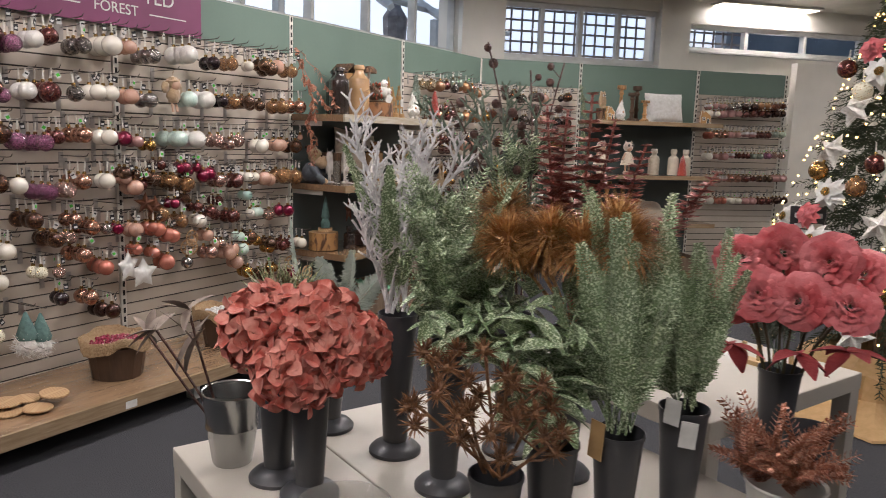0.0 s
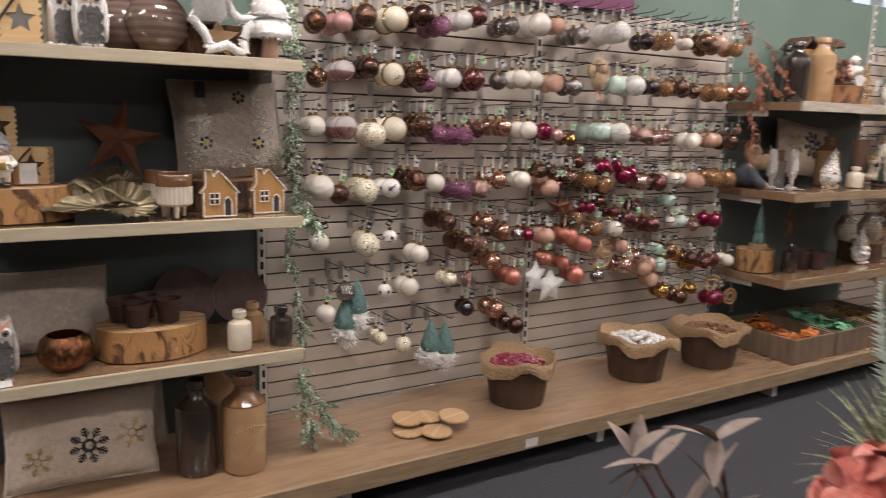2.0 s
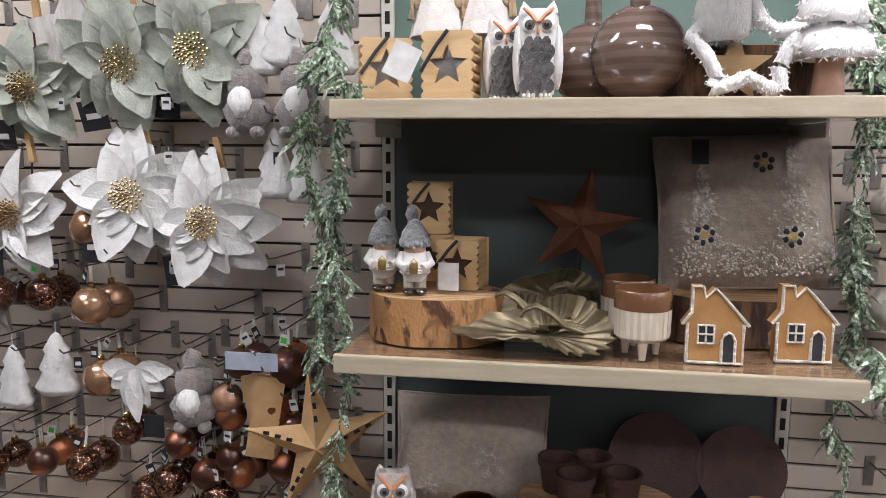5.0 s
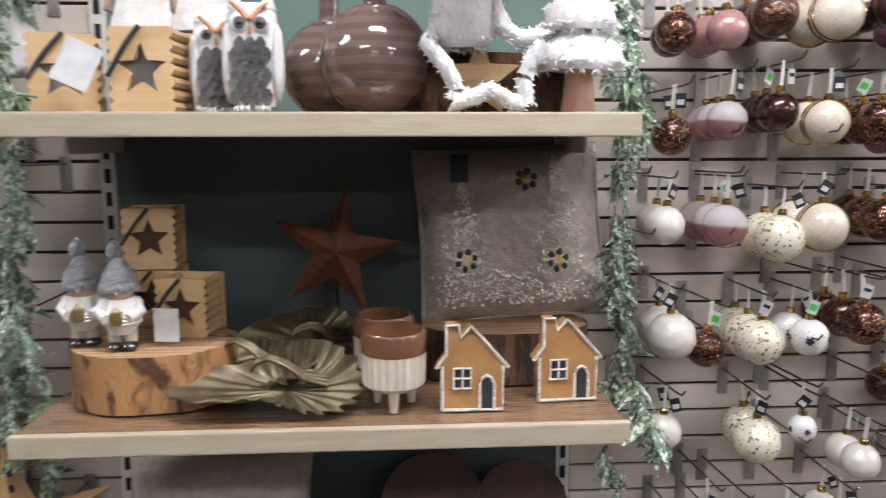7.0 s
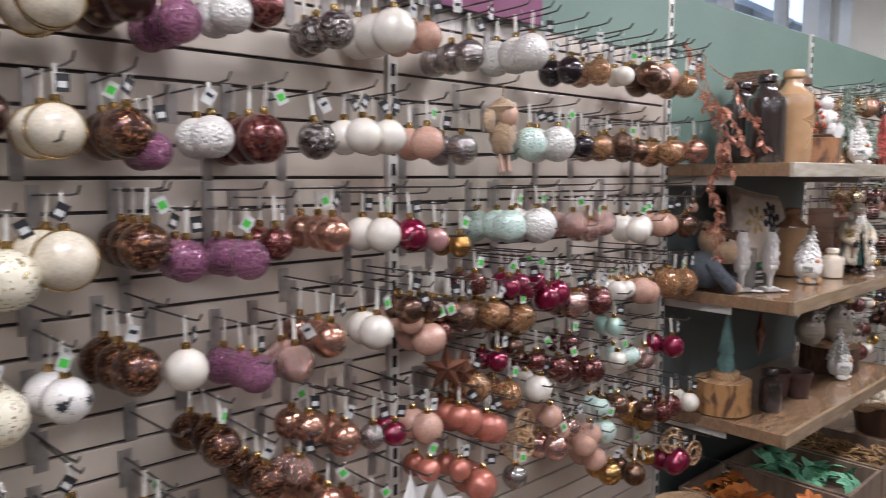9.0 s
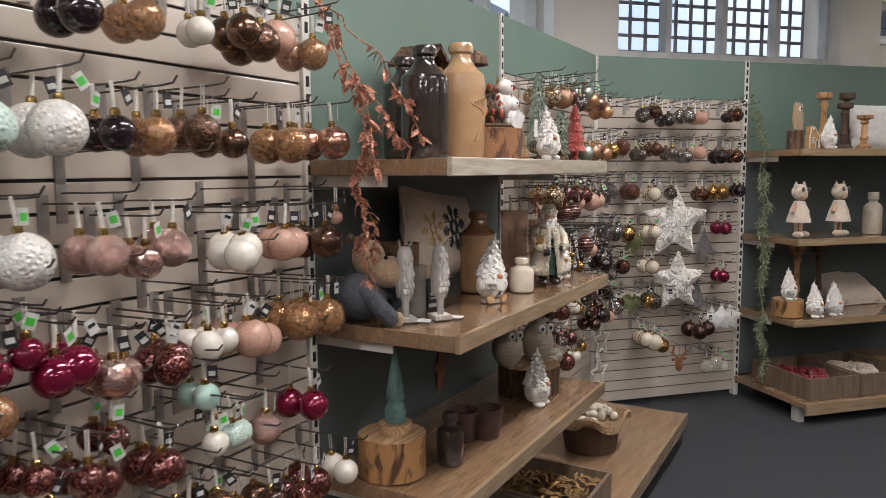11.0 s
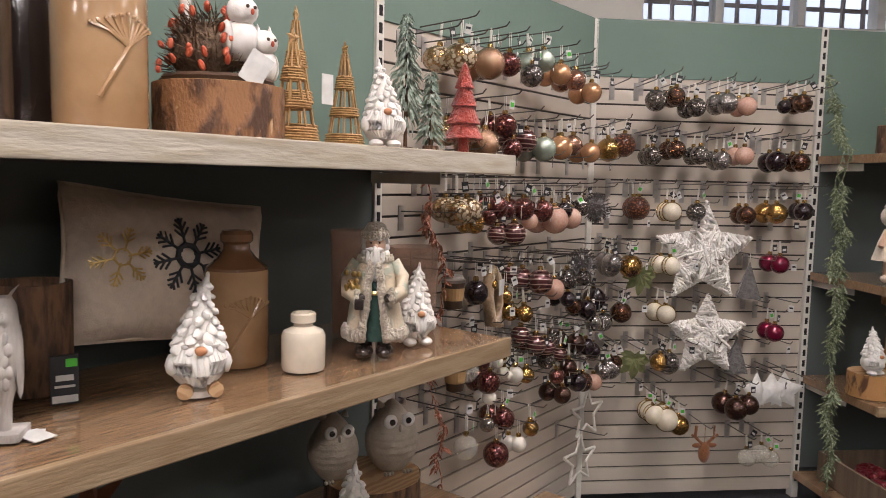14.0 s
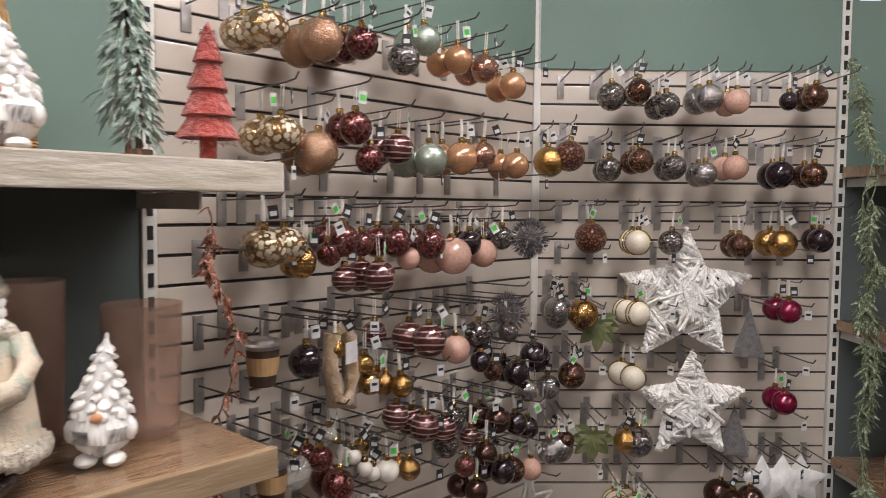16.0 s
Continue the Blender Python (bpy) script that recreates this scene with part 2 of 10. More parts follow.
plank("wall_far", 7.2, 7.4, -9, OUT, 0, 2.95, PLASTER, "plain cream plaster wall", "wall", at=T2)


def window(name, T, a0, a1, z0, z1, n, cross=0):
    w = thing(name, "high window with pale metal frame and clear panes", "window", at=T, kind="structure")
    y0, y1 = OUT + 0.06, OUT + 0.12
    bm = boxed(a0, a1, y0, y1, z0, z0 + 0.05)
    box(bm, a0, a1, y0, y1, z1 - 0.05, z1)
    part("window_frame", bm, FRAME, w)
    for i in range(n + 1):
        a = a0 + (a1 - a0) * i / n
        part("mullion", boxed(a - 0.022, a + 0.022, y0 - 0.01, y1 + 0.01, z0 + 0.05, z1 - 0.05), FRAME, w)
    for i in range(n):
        b0, b1 = a0 + (a1 - a0) * i / n + 0.022, a0 + (a1 - a0) * (i + 1) / n - 0.022
        p = part("pane", boxed(b0, b1, y0 + 0.025, y0 + 0.031, z0 + 0.05, z1 - 0.05), GLASS, w)
        p.visible_shadow = False
    part("window_sill", boxed(a0, a1, OUT - 0.04, OUT + 0.06, z0 - 0.03, z0, bevel=0.006), FRAME, w)


window("window_1", T1, -3.0, 6.56, 2.24, 2.9, 13)
window("window_2", T2, 0.36, 2.14, 2.24, 2.82, 4)
plank("wall_north_sill", 2.5, 7.2, OUT, OUT + 0.2, 2.24, 2.43, PLASTER, "cream plaster wall under the strip window", "wall", at=T2)
plank("wall_north_lintel", 2.5, 7.2, OUT, OUT + 0.2, 2.72, 2.82, PLASTER, "cream plaster wall over the strip window", "wall", at=T2)
window("window_3", T2, 2.5, 7.2, 2.43, 2.72, 6)


# ---- display walls ----
PITCH, SLAT_Z0 = 0.0655, 0.1
slat_cache = {}


def slat_mesh(w):
    if w not in slat_cache:
        me = mesh_of(boxed(0.004, w - 0.004, -0.004, 0.012, 0.0035, PITCH - 0.0035, bevel=0.002), "slat")
        me.materials.append(SLAT)
        slat_cache[w] = me
    return slat_cache[w]


def slat_panel(T, a0, a1, z1, name):
    """A slatted board with the grooves between its slats open to a dark back."""
    p = thing(name, "cream slatted display wall panel with dark grooves", "slat wall", at=T @ pose(a0, 0, 0), kind="structure")
    w = round(a1 - a0, 3)
    part("backing", boxed(0, w, 0.006, 0.03, 0.05, z1), GROOVE, p, "dark backing seen in the grooves")
    z = SLAT_Z0 - PITCH
    while z < z1 - 0.02:
        part("slat", slat_mesh(w), None, p, at=pose(0, 0, z))
        z += PITCH
    return p


def upright(T, a, z1=2.17):
    u = thing("upright", "cream slotted steel upright between display panels", "upright post", at=T @ pose(a, 0, 0), group="slotted uprights")
    part("post", boxed(-0.016, 0.016, -0.014, 0.03, 0, z1, bevel=0.002), UPRIGHT, u)
    bm = bmesh.new()
    z = 0.08
    while z < z1 - 0.03:
        box(bm, -0.006, 0.006, -0.0165, -0.013, z, z + 0.03)
        z += 0.05
    tagged(part("slot_strip", bm, SLOT, u, "dark punched slots"), kind="stuff")


def header(T, a0, a1, z0=1.92, z1=2.165):
    tagged(part("header_board", boxed(a0, a1, -0.012, 0.012, z0, z1, bevel=0.002), GREEN, at=T), "sage green board along the top of the display wall",
           "header board", group="green header boards")


POSTS1 = (-1.42, -0.09, 0.91, 2.23, 3.56, 4.89)
for a in POSTS1:
    upright(T1, a)
for a in (1.05, 2.39, 3.47):
    upright(T2, a)
tagged(part("corner_trim", boxed(-0.012, 0.012, -0.012, 0.02, 0, 2.165, bevel=0.003), UPRIGHT, at=T2), "cream trim strip in the wall corner", "trim", kind="structure")
for k, (a0, a1) in enumerate(((-2.6, -1.436), (-1.404, -0.106), (0.926, 2.214), (2.246, 3.544), (4.906, 6.25))):
    slat_panel(T1, a0, a1, 1.915, "slat_wall_%d" % (k + 1))
for k, (a0, a1) in enumerate(((0.0, 1.034), (2.406, 3.454))):
    slat_panel(T2, a0, a1, 1.915, "slat_wall_%d" % (k + 6))
for a0, a1 in ((-2.6, -1.436), (-1.404, -0.106), (0.926, 2.214), (2.246, 3.544), (4.906, 6.25)):
    header(T1, a0, a1)
for a0, a1 in ((0.0, 1.034), (2.406, 3.454)):
    header(T2, a0, a1)
# back boards: sage green above the top shelf, darker charcoal green below it
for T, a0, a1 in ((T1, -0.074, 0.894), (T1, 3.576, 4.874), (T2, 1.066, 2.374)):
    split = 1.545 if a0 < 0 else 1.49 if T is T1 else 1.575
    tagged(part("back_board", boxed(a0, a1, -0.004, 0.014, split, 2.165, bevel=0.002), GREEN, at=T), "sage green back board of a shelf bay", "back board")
    tagged(part("back_board", boxed(a0, a1, -0.004, 0.014, 0.14, split - 0.003, bevel=0.002), DARKGREEN, at=T), "back board of a shelf bay, darker charcoal green below the top shelf", "back board")
plank("end_wall", 3.56, 4.3, -0.05, 0.05, 0, 2.3, PLASTER, "white painted end partition beside the display", "partition", at=T2)

banner = thing("banner", "purple banner with white lettering on the display header", "banner", at=T1)
part("cloth", boxed(0.2, 2.77, -0.05, -0.04, 1.92, 2.24, bevel=0.002), PURPLE, banner)


# ---- shelves and bases ----
def shelf(T, a0, a1, d, z, thick, top, edge, label, group):
    s = thing("shelf", label, "shelf", at=T @ pose(a0, 0, z), group=group)
    w = a1 - a0
    part("board", boxed(0, w, -d + 0.012, -0.02, -thick * 0.96, 0, bevel=0.002), top, s)
    part("front_edge", boxed(-0.002, w + 0.002, -d - 0.004, -d + 0.012, -thick, 0.004, bevel=0.003), edge, s, "pale price rail along the front")
    for a in (0.03, w - 0.03):
        part("bracket", boxed(a - 0.003, a + 0.003, -d * 0.55, 0, -thick - 0.03, -thick * 0.96 - 0.001), UPRIGHT, s)
    return s


for z in (0.591, 1.053, 1.559):
    shelf(T1, -0.09, 0.91, 0.49, z, 0.034, WRAP, EDGE, "pale timber-look shelf with a cream front rail", "shelves of the one-metre bay")
for z, d, a1 in ((0.592, 0.5, 4.87), (1.055, 0.503, 4.872), (1.522, 0.482, 4.9)):
    shelf(T1, 3.555, a1, d, z, 0.046, WRAP, PALEEDGE if z > 1.5 else WRAPEDGE, "shelf wrapped in glossy wood-grain film", "shelves of the wide bay")
for z in (0.592, 1.075, 1.6):
    shelf(T2, 1.05, 2.39, 0.52, z, 0.038, WRAP, WRAPEDGE, "wood-grain wrapped shelf on the angled wall", "shelves of the angled bay")


def base(T, a0, a1, d, name, z=0.165):
    b = thing(name, "low plinth shelf wrapped in glossy wood-grain film", "base shelf", at=T @ pose(a0, 0, 0))
    w = a1 - a0
    part("deck", boxed(0, w, -d + 0.014, -0.02, z - 0.03, z, bevel=0.002), DECK, b)
    part("front_edge", boxed(-0.002, w + 0.002, -d - 0.004, -d + 0.014, z - 0.065, z + 0.004, bevel=0.003), WRAPEDGE, b)
    n = max(1, round(w / 1.3))
    for i in range(n + 1):
        a = 0.04 + (w - 0.08) * i / n
        part("foot", boxed(a - 0.02, a + 0.02, -d + 0.08, -d + 0.14, 0, z - 0.03), WHITEMETAL, b)


base(T1, -1.42, 5.92, 0.65, "base_shelf")
base(T2, 1.03, 2.42, 0.66, "base_shelf", 0.13)


# ---- ceiling lights ----
def strip_light(x, y, rz, watts):
    l = thing("ceiling_light", "recessed fluorescent ceiling light with a louvred diffuser", "ceiling light", at=pose(x, y, 2.95, 0, 0, rz), group="ceiling strip lights")
    part("frame", boxed(-0.64, 0.64, -0.16, 0.16, -0.03, -0.002, bevel=0.004), WHITEMETAL, l)
    part("diffuser", boxed(-0.6, 0.6, -0.13, 0.13, -0.036, -0.031), TUBE, l)
    d = bpy.data.lights.new("strip_lamp", "AREA")
    d.shape, d.size, d.size_y, d.energy, d.color = "RECTANGLE", 1.2, 0.26, watts, (0.98, 0.965, 1.0)
    o = new("strip_lamp", d)
    o.matrix_world = pose(x, y, 2.905, 0, 0, rz)


for x, y in ((-2.35, -1.6), (-2.35, 0.9), (-2.35, 3.4), (-2.3, 5.4)):
    strip_light(x, y, 90, 37)
for x, y in ((-0.2, -0.6), (-0.2, 2.6), (0.3, 6.2), (2.6, 4.2), (2.6, 0.6)):
    strip_light(x, y, 90, 29)
strip_light(-1.35, 8.9, 45, 18)
strip_light(1.2, 9.0, 45, 18)


# ---- hanging baubles ----
GOLDCAP = mat("gold_cap", (0.6, 0.4, 0.16), 0.25, 0.95, scale=60, bump=0.05)
RIBBON = mat("ribbon", (0.72, 0.69, 0.62), 0.55, scale=50, bump=0.2)
PAPER = mat("paper_tag", (0.66, 0.65, 0.62), 0.6, scale=30, bump=0.02)
TAGBLACK = mat("black_tag", (0.02, 0.02, 0.022), 0.45, scale=30, bump=0.02)
TAGGREEN = mat("green_sticker", (0.08, 0.55, 0.06), 0.5, scale=30, bump=0.02)
WIRE = mat("dark_wire", (0.14, 0.125, 0.115), 0.35, 0.85, scale=50, bump=0.05)
PLATE = mat("grey_hook_plate", (0.4, 0.37, 0.345), 0.35, 0.7, scale=40, bump=0.05)
CLEARP = mat("clear_plastic", (0.8, 0.8, 0.8), 0.12, scale=40, bump=0.02, clear=0.75)

FINISH = {
    "w": dict(colour=(0.72, 0.675, 0.585), second=(0.66, 0.61, 0.52), rough=0.32, coat=0.3, scale=30, bump=0.03),
    "wr": dict(colour=(0.74, 0.69, 0.6), rough=0.4, coat=0.2, scale=60, bump=0.1),
    "ws": dict(colour=(0.78, 0.75, 0.69), second=(0.68, 0.65, 0.6), rough=0.3, metal=0.0, kind="voronoi", scale=9, lo=0.05, hi=0.5, bump=1.0),
    "wt": dict(colour=(0.8, 0.77, 0.72), rough=0.3, coat=0.4, scale=30, bump=0.03),
    "c": dict(colour=(0.74, 0.66, 0.51), rough=0.34, coat=0.35, scale=20, bump=0.04),
    "cg": dict(colour=(0.72, 0.67, 0.52), second=(0.55, 0.4, 0.15), rough=0.3, scale=13, lo=0.58, hi=0.62, coat=0.3, bump=0.4, second_metal=0.8),
    "b": dict(colour=(0.075, 0.032, 0.022), rough=0.33, metal=0.75, scale=12, bump=0.03),
    "br": dict(colour=(0.055, 0.02, 0.014), second=(0.36, 0.17, 0.075), rough=0.22, metal=0.8, scale=8, lo=0.52, hi=0.6, distort=1.5, bump=0.6, coat=0.4),
    "bz": dict(colour=(0.2, 0.105, 0.06), second=(0.06, 0.03, 0.02), rough=0.3, metal=0.8, scale=10, bump=0.5),
    "pk": dict(colour=(0.45, 0.24, 0.225), second=(0.8, 0.76, 0.74), rough=0.1, kind="height", lo=-0.03, hi=0.05, thin=0.5, coat=0.6, bump=0.05),
    "lp": dict(colour=(0.5, 0.27, 0.25), rough=0.28, metal=0.2, coat=0.4, scale=15, bump=0.05),
    "mg": dict(colour=(0.27, 0.07, 0.16), second=(0.44, 0.2, 0.31), rough=0.2, metal=0.15, scale=14, coat=0.6, bump=0.6, grain=60, thin=0.42),
    "dr": dict(colour=(0.085, 0.014, 0.016), second=(0.24, 0.09, 0.06), rough=0.16, metal=0.6, scale=12, lo=0.5, hi=0.62, coat=0.6, bump=0.2),
    "cr": dict(colour=(0.24, 0.008, 0.045), rough=0.14, metal=0.55, scale=10, coat=0.7, bump=0.05),
    "rg": dict(colour=(0.52, 0.27, 0.19), rough=0.3, metal=0.85, scale=14, bump=0.04),
    "rs": dict(colour=(0.4, 0.19, 0.15), second=(0.6, 0.45, 0.4), rough=0.22, metal=0.8, scale=26, bump=0.7, grain=60),
    "pe": dict(colour=(0.6, 0.32, 0.23), second=(0.66, 0.44, 0.34), rough=0.24, scale=14, coat=0.5, bump=0.15, thin=0.25),
    "co": dict(colour=(0.52, 0.17, 0.12), rough=0.24, metal=0.3, scale=14, coat=0.5, bump=0.05),
    "am": dict(colour=(0.36, 0.16, 0.06), second=(0.46, 0.27, 0.14), rough=0.1, metal=0.3, scale=8, coat=0.7, thin=0.35, bump=0.3),
    "bk": dict(colour=(0.022, 0.011, 0.014), rough=0.1, metal=0.3, scale=10, coat=0.8, bump=0.05),
    "go": dict(colour=(0.52, 0.31, 0.1), second=(0.42, 0.22, 0.06), rough=0.22, metal=0.95, scale=16, bump=0.3),
    "mi": dict(colour=(0.32, 0.52, 0.44), second=(0.55, 0.68, 0.6), rough=0.3, kind="voronoi", scale=9, lo=0.1, hi=0.5, coat=0.3, bump=0.7),
    "pw": dict(colour=(0.3, 0.27, 0.25), second=(0.06, 0.045, 0.04), rough=0.2, metal=0.85, scale=10, lo=0.45, hi=0.55, bump=0.6),
    "si": dict(colour=(0.66, 0.62, 0.57), second=(0.28, 0.25, 0.24), rough=0.2, metal=0.85, kind="voronoi", scale=11, lo=0.05, hi=0.45, bump=0.6),
    "cl": dict(colour=(0.85, 0.82, 0.74), rough=0.05, scale=10, thin=0.72, coat=0.6, bump=0.05),
    "cs": dict(colour=(0.6, 0.5, 0.36), second=(0.4, 0.24, 0.1), rough=0.2, metal=0.1, kind="voronoi", scale=7, lo=0.42, hi=0.5, coat=0.6, bump=0.3, second_metal=0.8, thin=0.18),
    "tn": dict(colour=(0.4, 0.23, 0.13), second=(0.34, 0.18, 0.1), rough=0.32, metal=0.6, scale=30, bump=0.4),
    "ds": dict(colour=(0.1, 0.03, 0.03), second=(0.5, 0.36, 0.3), rough=0.24, metal=0.5, kind="BANDS", scale=1.3, stretch=(0.6, 0.4, 1.4), distort=3.5, lo=0.84, hi=0.9, coat=0.5, bump=0.2),
    "gs": dict(colour=(0.28, 0.34, 0.27), second=(0.42, 0.46, 0.38), rough=0.3, metal=0.6, scale=20, bump=0.2),
    "pg": dict(colour=(0.6, 0.31, 0.16), rough=0.25, metal=0.55, scale=14, coat=0.4, bump=0.05),
    "hx": dict(colour=(0.32, 0.1, 0.035), second=(0.06, 0.018, 0.01), rough=0.35, metal=0.5, kind="voronoi", scale=11, lo=0.25, hi=0.5, bump=1.0),
}
WORDS = {
    "w": "plain white pearl", "wr": "white ribbed", "ws": "white embossed frosted", "wt": "white with a dark star", "c": "cream with a gold glitter band",
    "cg": "cream with raised gold specks", "b": "dark brown satin", "br": "dark copper glass with gold swirls", "bz": "bronze mottled", "pk": "clear pink glass with snow",
    "lp": "dusty lilac pink", "mg": "magenta crackle glass", "dr": "deep wine red glass", "cr": "shiny crimson", "rg": "rose gold satin", "rs": "rose glitter",
    "pe": "pale peach glass", "co": "coral pink", "am": "amber glass", "bk": "glossy black plum", "go": "shiny gold", "mi": "mint green crackle", "pw": "pewter patterned",
    "si": "silver crackle", "cl": "clear glass", "cs": "cream and copper banded", "tn": "tan gold grained", "ds": "dark red with pale stripes", "gs": "sage silver",
    "pg": "peach gold", "hx": "rust honeycomb",
}
for k, v in FINISH.items():
    if k not in ("ws", "hx", "mi", "cs"):
        v["rough"] *= 0.72
    v["coat"] = max(0.55, v.get("coat", 0))
    v["grain"] = 34 if k in ("mg", "rs", "hx") else 11
BALL_MAT = {k: mat("ball_" + k, **v) for k, v in FINISH.items()}
ball_cache = {}


def ball_mesh(kind):
    """A unit ball, ribbed or embossed as its kind is."""
    bm = bmesh.new()
    for v in bmesh.ops.create_uvsphere(bm, u_segments=28, v_segments=18, radius=0.5)["verts"]:
        if kind in ("wr", "w"):
            v.co *= 1 + (0.022 if kind == "wr" else 0.009) * math.sin(v.co.z * 52 + 2 * math.sin(math.atan2(v.co.y, v.co.x) * 3))
        elif kind in ("cs", "mg"):
            v.co *= 1 + 0.018 * math.cos(math.atan2(v.co.y, v.co.x) * 10) * (0.5 - abs(v.co.z)) * 2
            if kind == "cs":
                v.co.z *= 0.82
        elif kind in ("ds", "pw"):
            v.co *= 1 + 0.03 * math.sin(math.atan2(v.co.y, v.co.x) * 9 + v.co.z * 7) * (1 - abs(v.co.z) * 1.6)
        elif kind in ("ws", "hx", "mi"):
            v.co *= 1 + 0.02 * noise.noise(v.co * 12)
    return smooth(mesh_of(bm, "ball"), 180)


def bauble(kind, mm):
    """The first bauble of a kind and size; its origin is where its ribbon meets the hook."""
    key = (kind, mm)
    if key in ball_cache:
        return ball_cache[key], False
    r = mm / 2000
    b = thing({"pk": "glass_bauble", "mg": "glass_bauble", "am": "glass_bauble", "pe": "glass_bauble", "dr": "glass_bauble", "cl": "glass_bauble", "br": "patterned_bauble", "ds": "patterned_bauble", "pw": "patterned_bauble", "cs": "patterned_bauble", "cg": "patterned_bauble"}.get(kind, "bauble"), WORDS[kind] + " bauble hanging from a display hook", "bauble", group="hanging baubles")
    me = ball_cache.get(kind)
    if me is None:
        me = ball_cache[kind] = ball_mesh(kind)
        me.materials.append(BALL_MAT[kind])
    drop = r + 0.058
    ball = part("ball", me, None, b, at=Matrix.Translation((0, 0, -drop)) @ Matrix.Diagonal((2 * r, 2 * r, 2 * r, 1)))
    part("cap", spin([(0.0, -0.002), (0.0085, -0.002), (0.0095, 0.001), (0.009, 0.01), (0.006, 0.013), (0, 0.013)], 12,
                     m=Matrix.Translation((0, 0, -drop + r * (0.82 if kind == "cs" else 1) - 0.001))), GOLDCAP, b, soft=30)
    bm = bmesh.new()
    for s in (-1, 1):
        box(bm, -0.0028, 0.0028, s * 0.003 - 0.0003, s * 0.003 + 0.0003, -drop + r + 0.009, 0.003)
    part("ribbon", bm, RIBBON, b)
    if kind == "c":
        bm = bmesh.new()
        for s in (-1, 1):
            pipe(bm, [((r + 0.0005) * math.cos(u) * 0.98, s * r * 0.2, -drop + (r + 0.0005) * math.sin(u) * 0.98) for u in [2 * math.pi * i / 28 for i in range(29)]], 0.0022, 5)
        part("band", bm, GOLDCAP, b, "gold glitter band")
    if kind == "wt":
        bm = bmesh.new()
        for turn in range(5):
            m = Matrix.Translation((0, 0, -drop)) @ pose(0, 0, 0, 0, 12 * (turn % 2) - 6, 72 * turn)
            vs = [bm.verts.new(m @ Vector(((0.56 if i % 2 == 0 else 0.2) * r * math.sin(math.pi * i / 5), -r * (0.845 if i % 2 == 0 else 1.0), (0.56 if i % 2 == 0 else 0.2) * r * math.cos(math.pi * i / 5)))) for i in range(10)]
            c = bm.verts.new(m @ Vector((0, -r * 1.03, 0)))
            for i in range(10):
                bm.faces.new((c, vs[i], vs[(i + 1) % 10]))
        part("star", bm, TAGBLACK, b, "dark painted stars")
    ball_cache[key] = b
    return b, True


hook_proto = {}
tally, leftover = {}, {}


def spare(kind, proto, m, most):
    """A copy of a thing, or a note of its place once there are enough single ones."""
    tally[kind] = tally.get(kind, 0) + 1
    if tally[kind] <= most:
        copy_thing(proto, m)
    else:
        leftover.setdefault(kind, []).append((proto, m))


def joined(kind, label, category):
    """The rest of a kind as one mesh."""
    verts, faces, slots, mats = [], [], [], []
    for proto, m in leftover.get(kind, []):
        for o in proto.children_recursive:
            at = m @ o.matrix_basis
            base = len(verts)
            verts += [at @ v.co for v in o.data.vertices]
            if o.data.materials[0] not in mats:
                mats.append(o.data.materials[0])
            k = mats.index(o.data.materials[0])
            for f in o.data.polygons:
                faces.append([base + i for i in f.vertices])
                slots.append(k)
    if not verts:
        return
    me = bpy.data.meshes.new(kind)
    me.from_pydata(verts, [], faces)
    for mt in mats:
        me.materials.append(mt)
    me.polygons.foreach_set("material_index", slots)
    tagged(new(kind, smooth(me, 40)), label, category, kind="stuff")




def hook(T, a, z, length, bare=False):
    """A steel display hook in a groove, with its back plate."""
    k = 1 if bare else 0
    if k not in hook_proto:
        h = thing("empty_hook" if bare else "display_hook", "empty dark steel display hook fixed in a slat groove" if bare else "dark steel display hook fixed in a slat groove", "hook", group="empty hooks" if bare else "display hooks")
        bm = bmesh.new()
        pipe(bm, [(0, 0, 0), (0, -0.1, 0.002), (0, -0.2, 0.004), (0, -0.232, 0.007), (0, -0.245, 0.02)], 0.0022, 6)
        part("prong", bm, WIRE, h)
        part("back_plate", boxed(-0.012, 0.012, -0.008, -0.004, -0.06, 0.018, bevel=0.001), PLATE, h)
        hook_proto[k] = h
        h.matrix_basis = on(T, a, 0, z)
        return
    spot = on(T, a, 0, z, random.uniform(-3, 3))
    spare("display_hook", hook_proto[k], spot, 290)


tag_proto = {}


def price_tag(m, kind):
    if kind not in tag_proto:
        words = {"white": "small white paper price tag on a thread", "black": "small black card label on a thread", "green": "small white tag with a green reduced sticker"}
        t = thing("price_tag", words[kind], "price tag", group="hanging price tags")
        card = part("card", boxed(-0.0105, 0.0105, -0.0006, 0.0006, -0.041, -0.012), TAGBLACK if kind == "black" else PAPER, t)
        if kind == "black":
            part("print", boxed(-0.007, 0.007, -0.0016, -0.001, -0.034, -0.024), PAPER, card, "white printed panel")
        else:
            part("print", boxed(-0.007, 0.007, -0.0016, -0.001, -0.027 if kind == "white" else -0.034, -0.02), TAGBLACK if kind == "white" else TAGGREEN, card)
        bm = bmesh.new()
        pipe(bm, [(0, 0, 0), (0.001, 0, -0.013)], 0.0006, 4)
        part("thread", bm, RIBBON, t)
        tag_proto[kind] = t
        t.matrix_basis = m
        return
    spare("price_tag", tag_proto[kind], m, 290)


hang_random = random.Random(7)


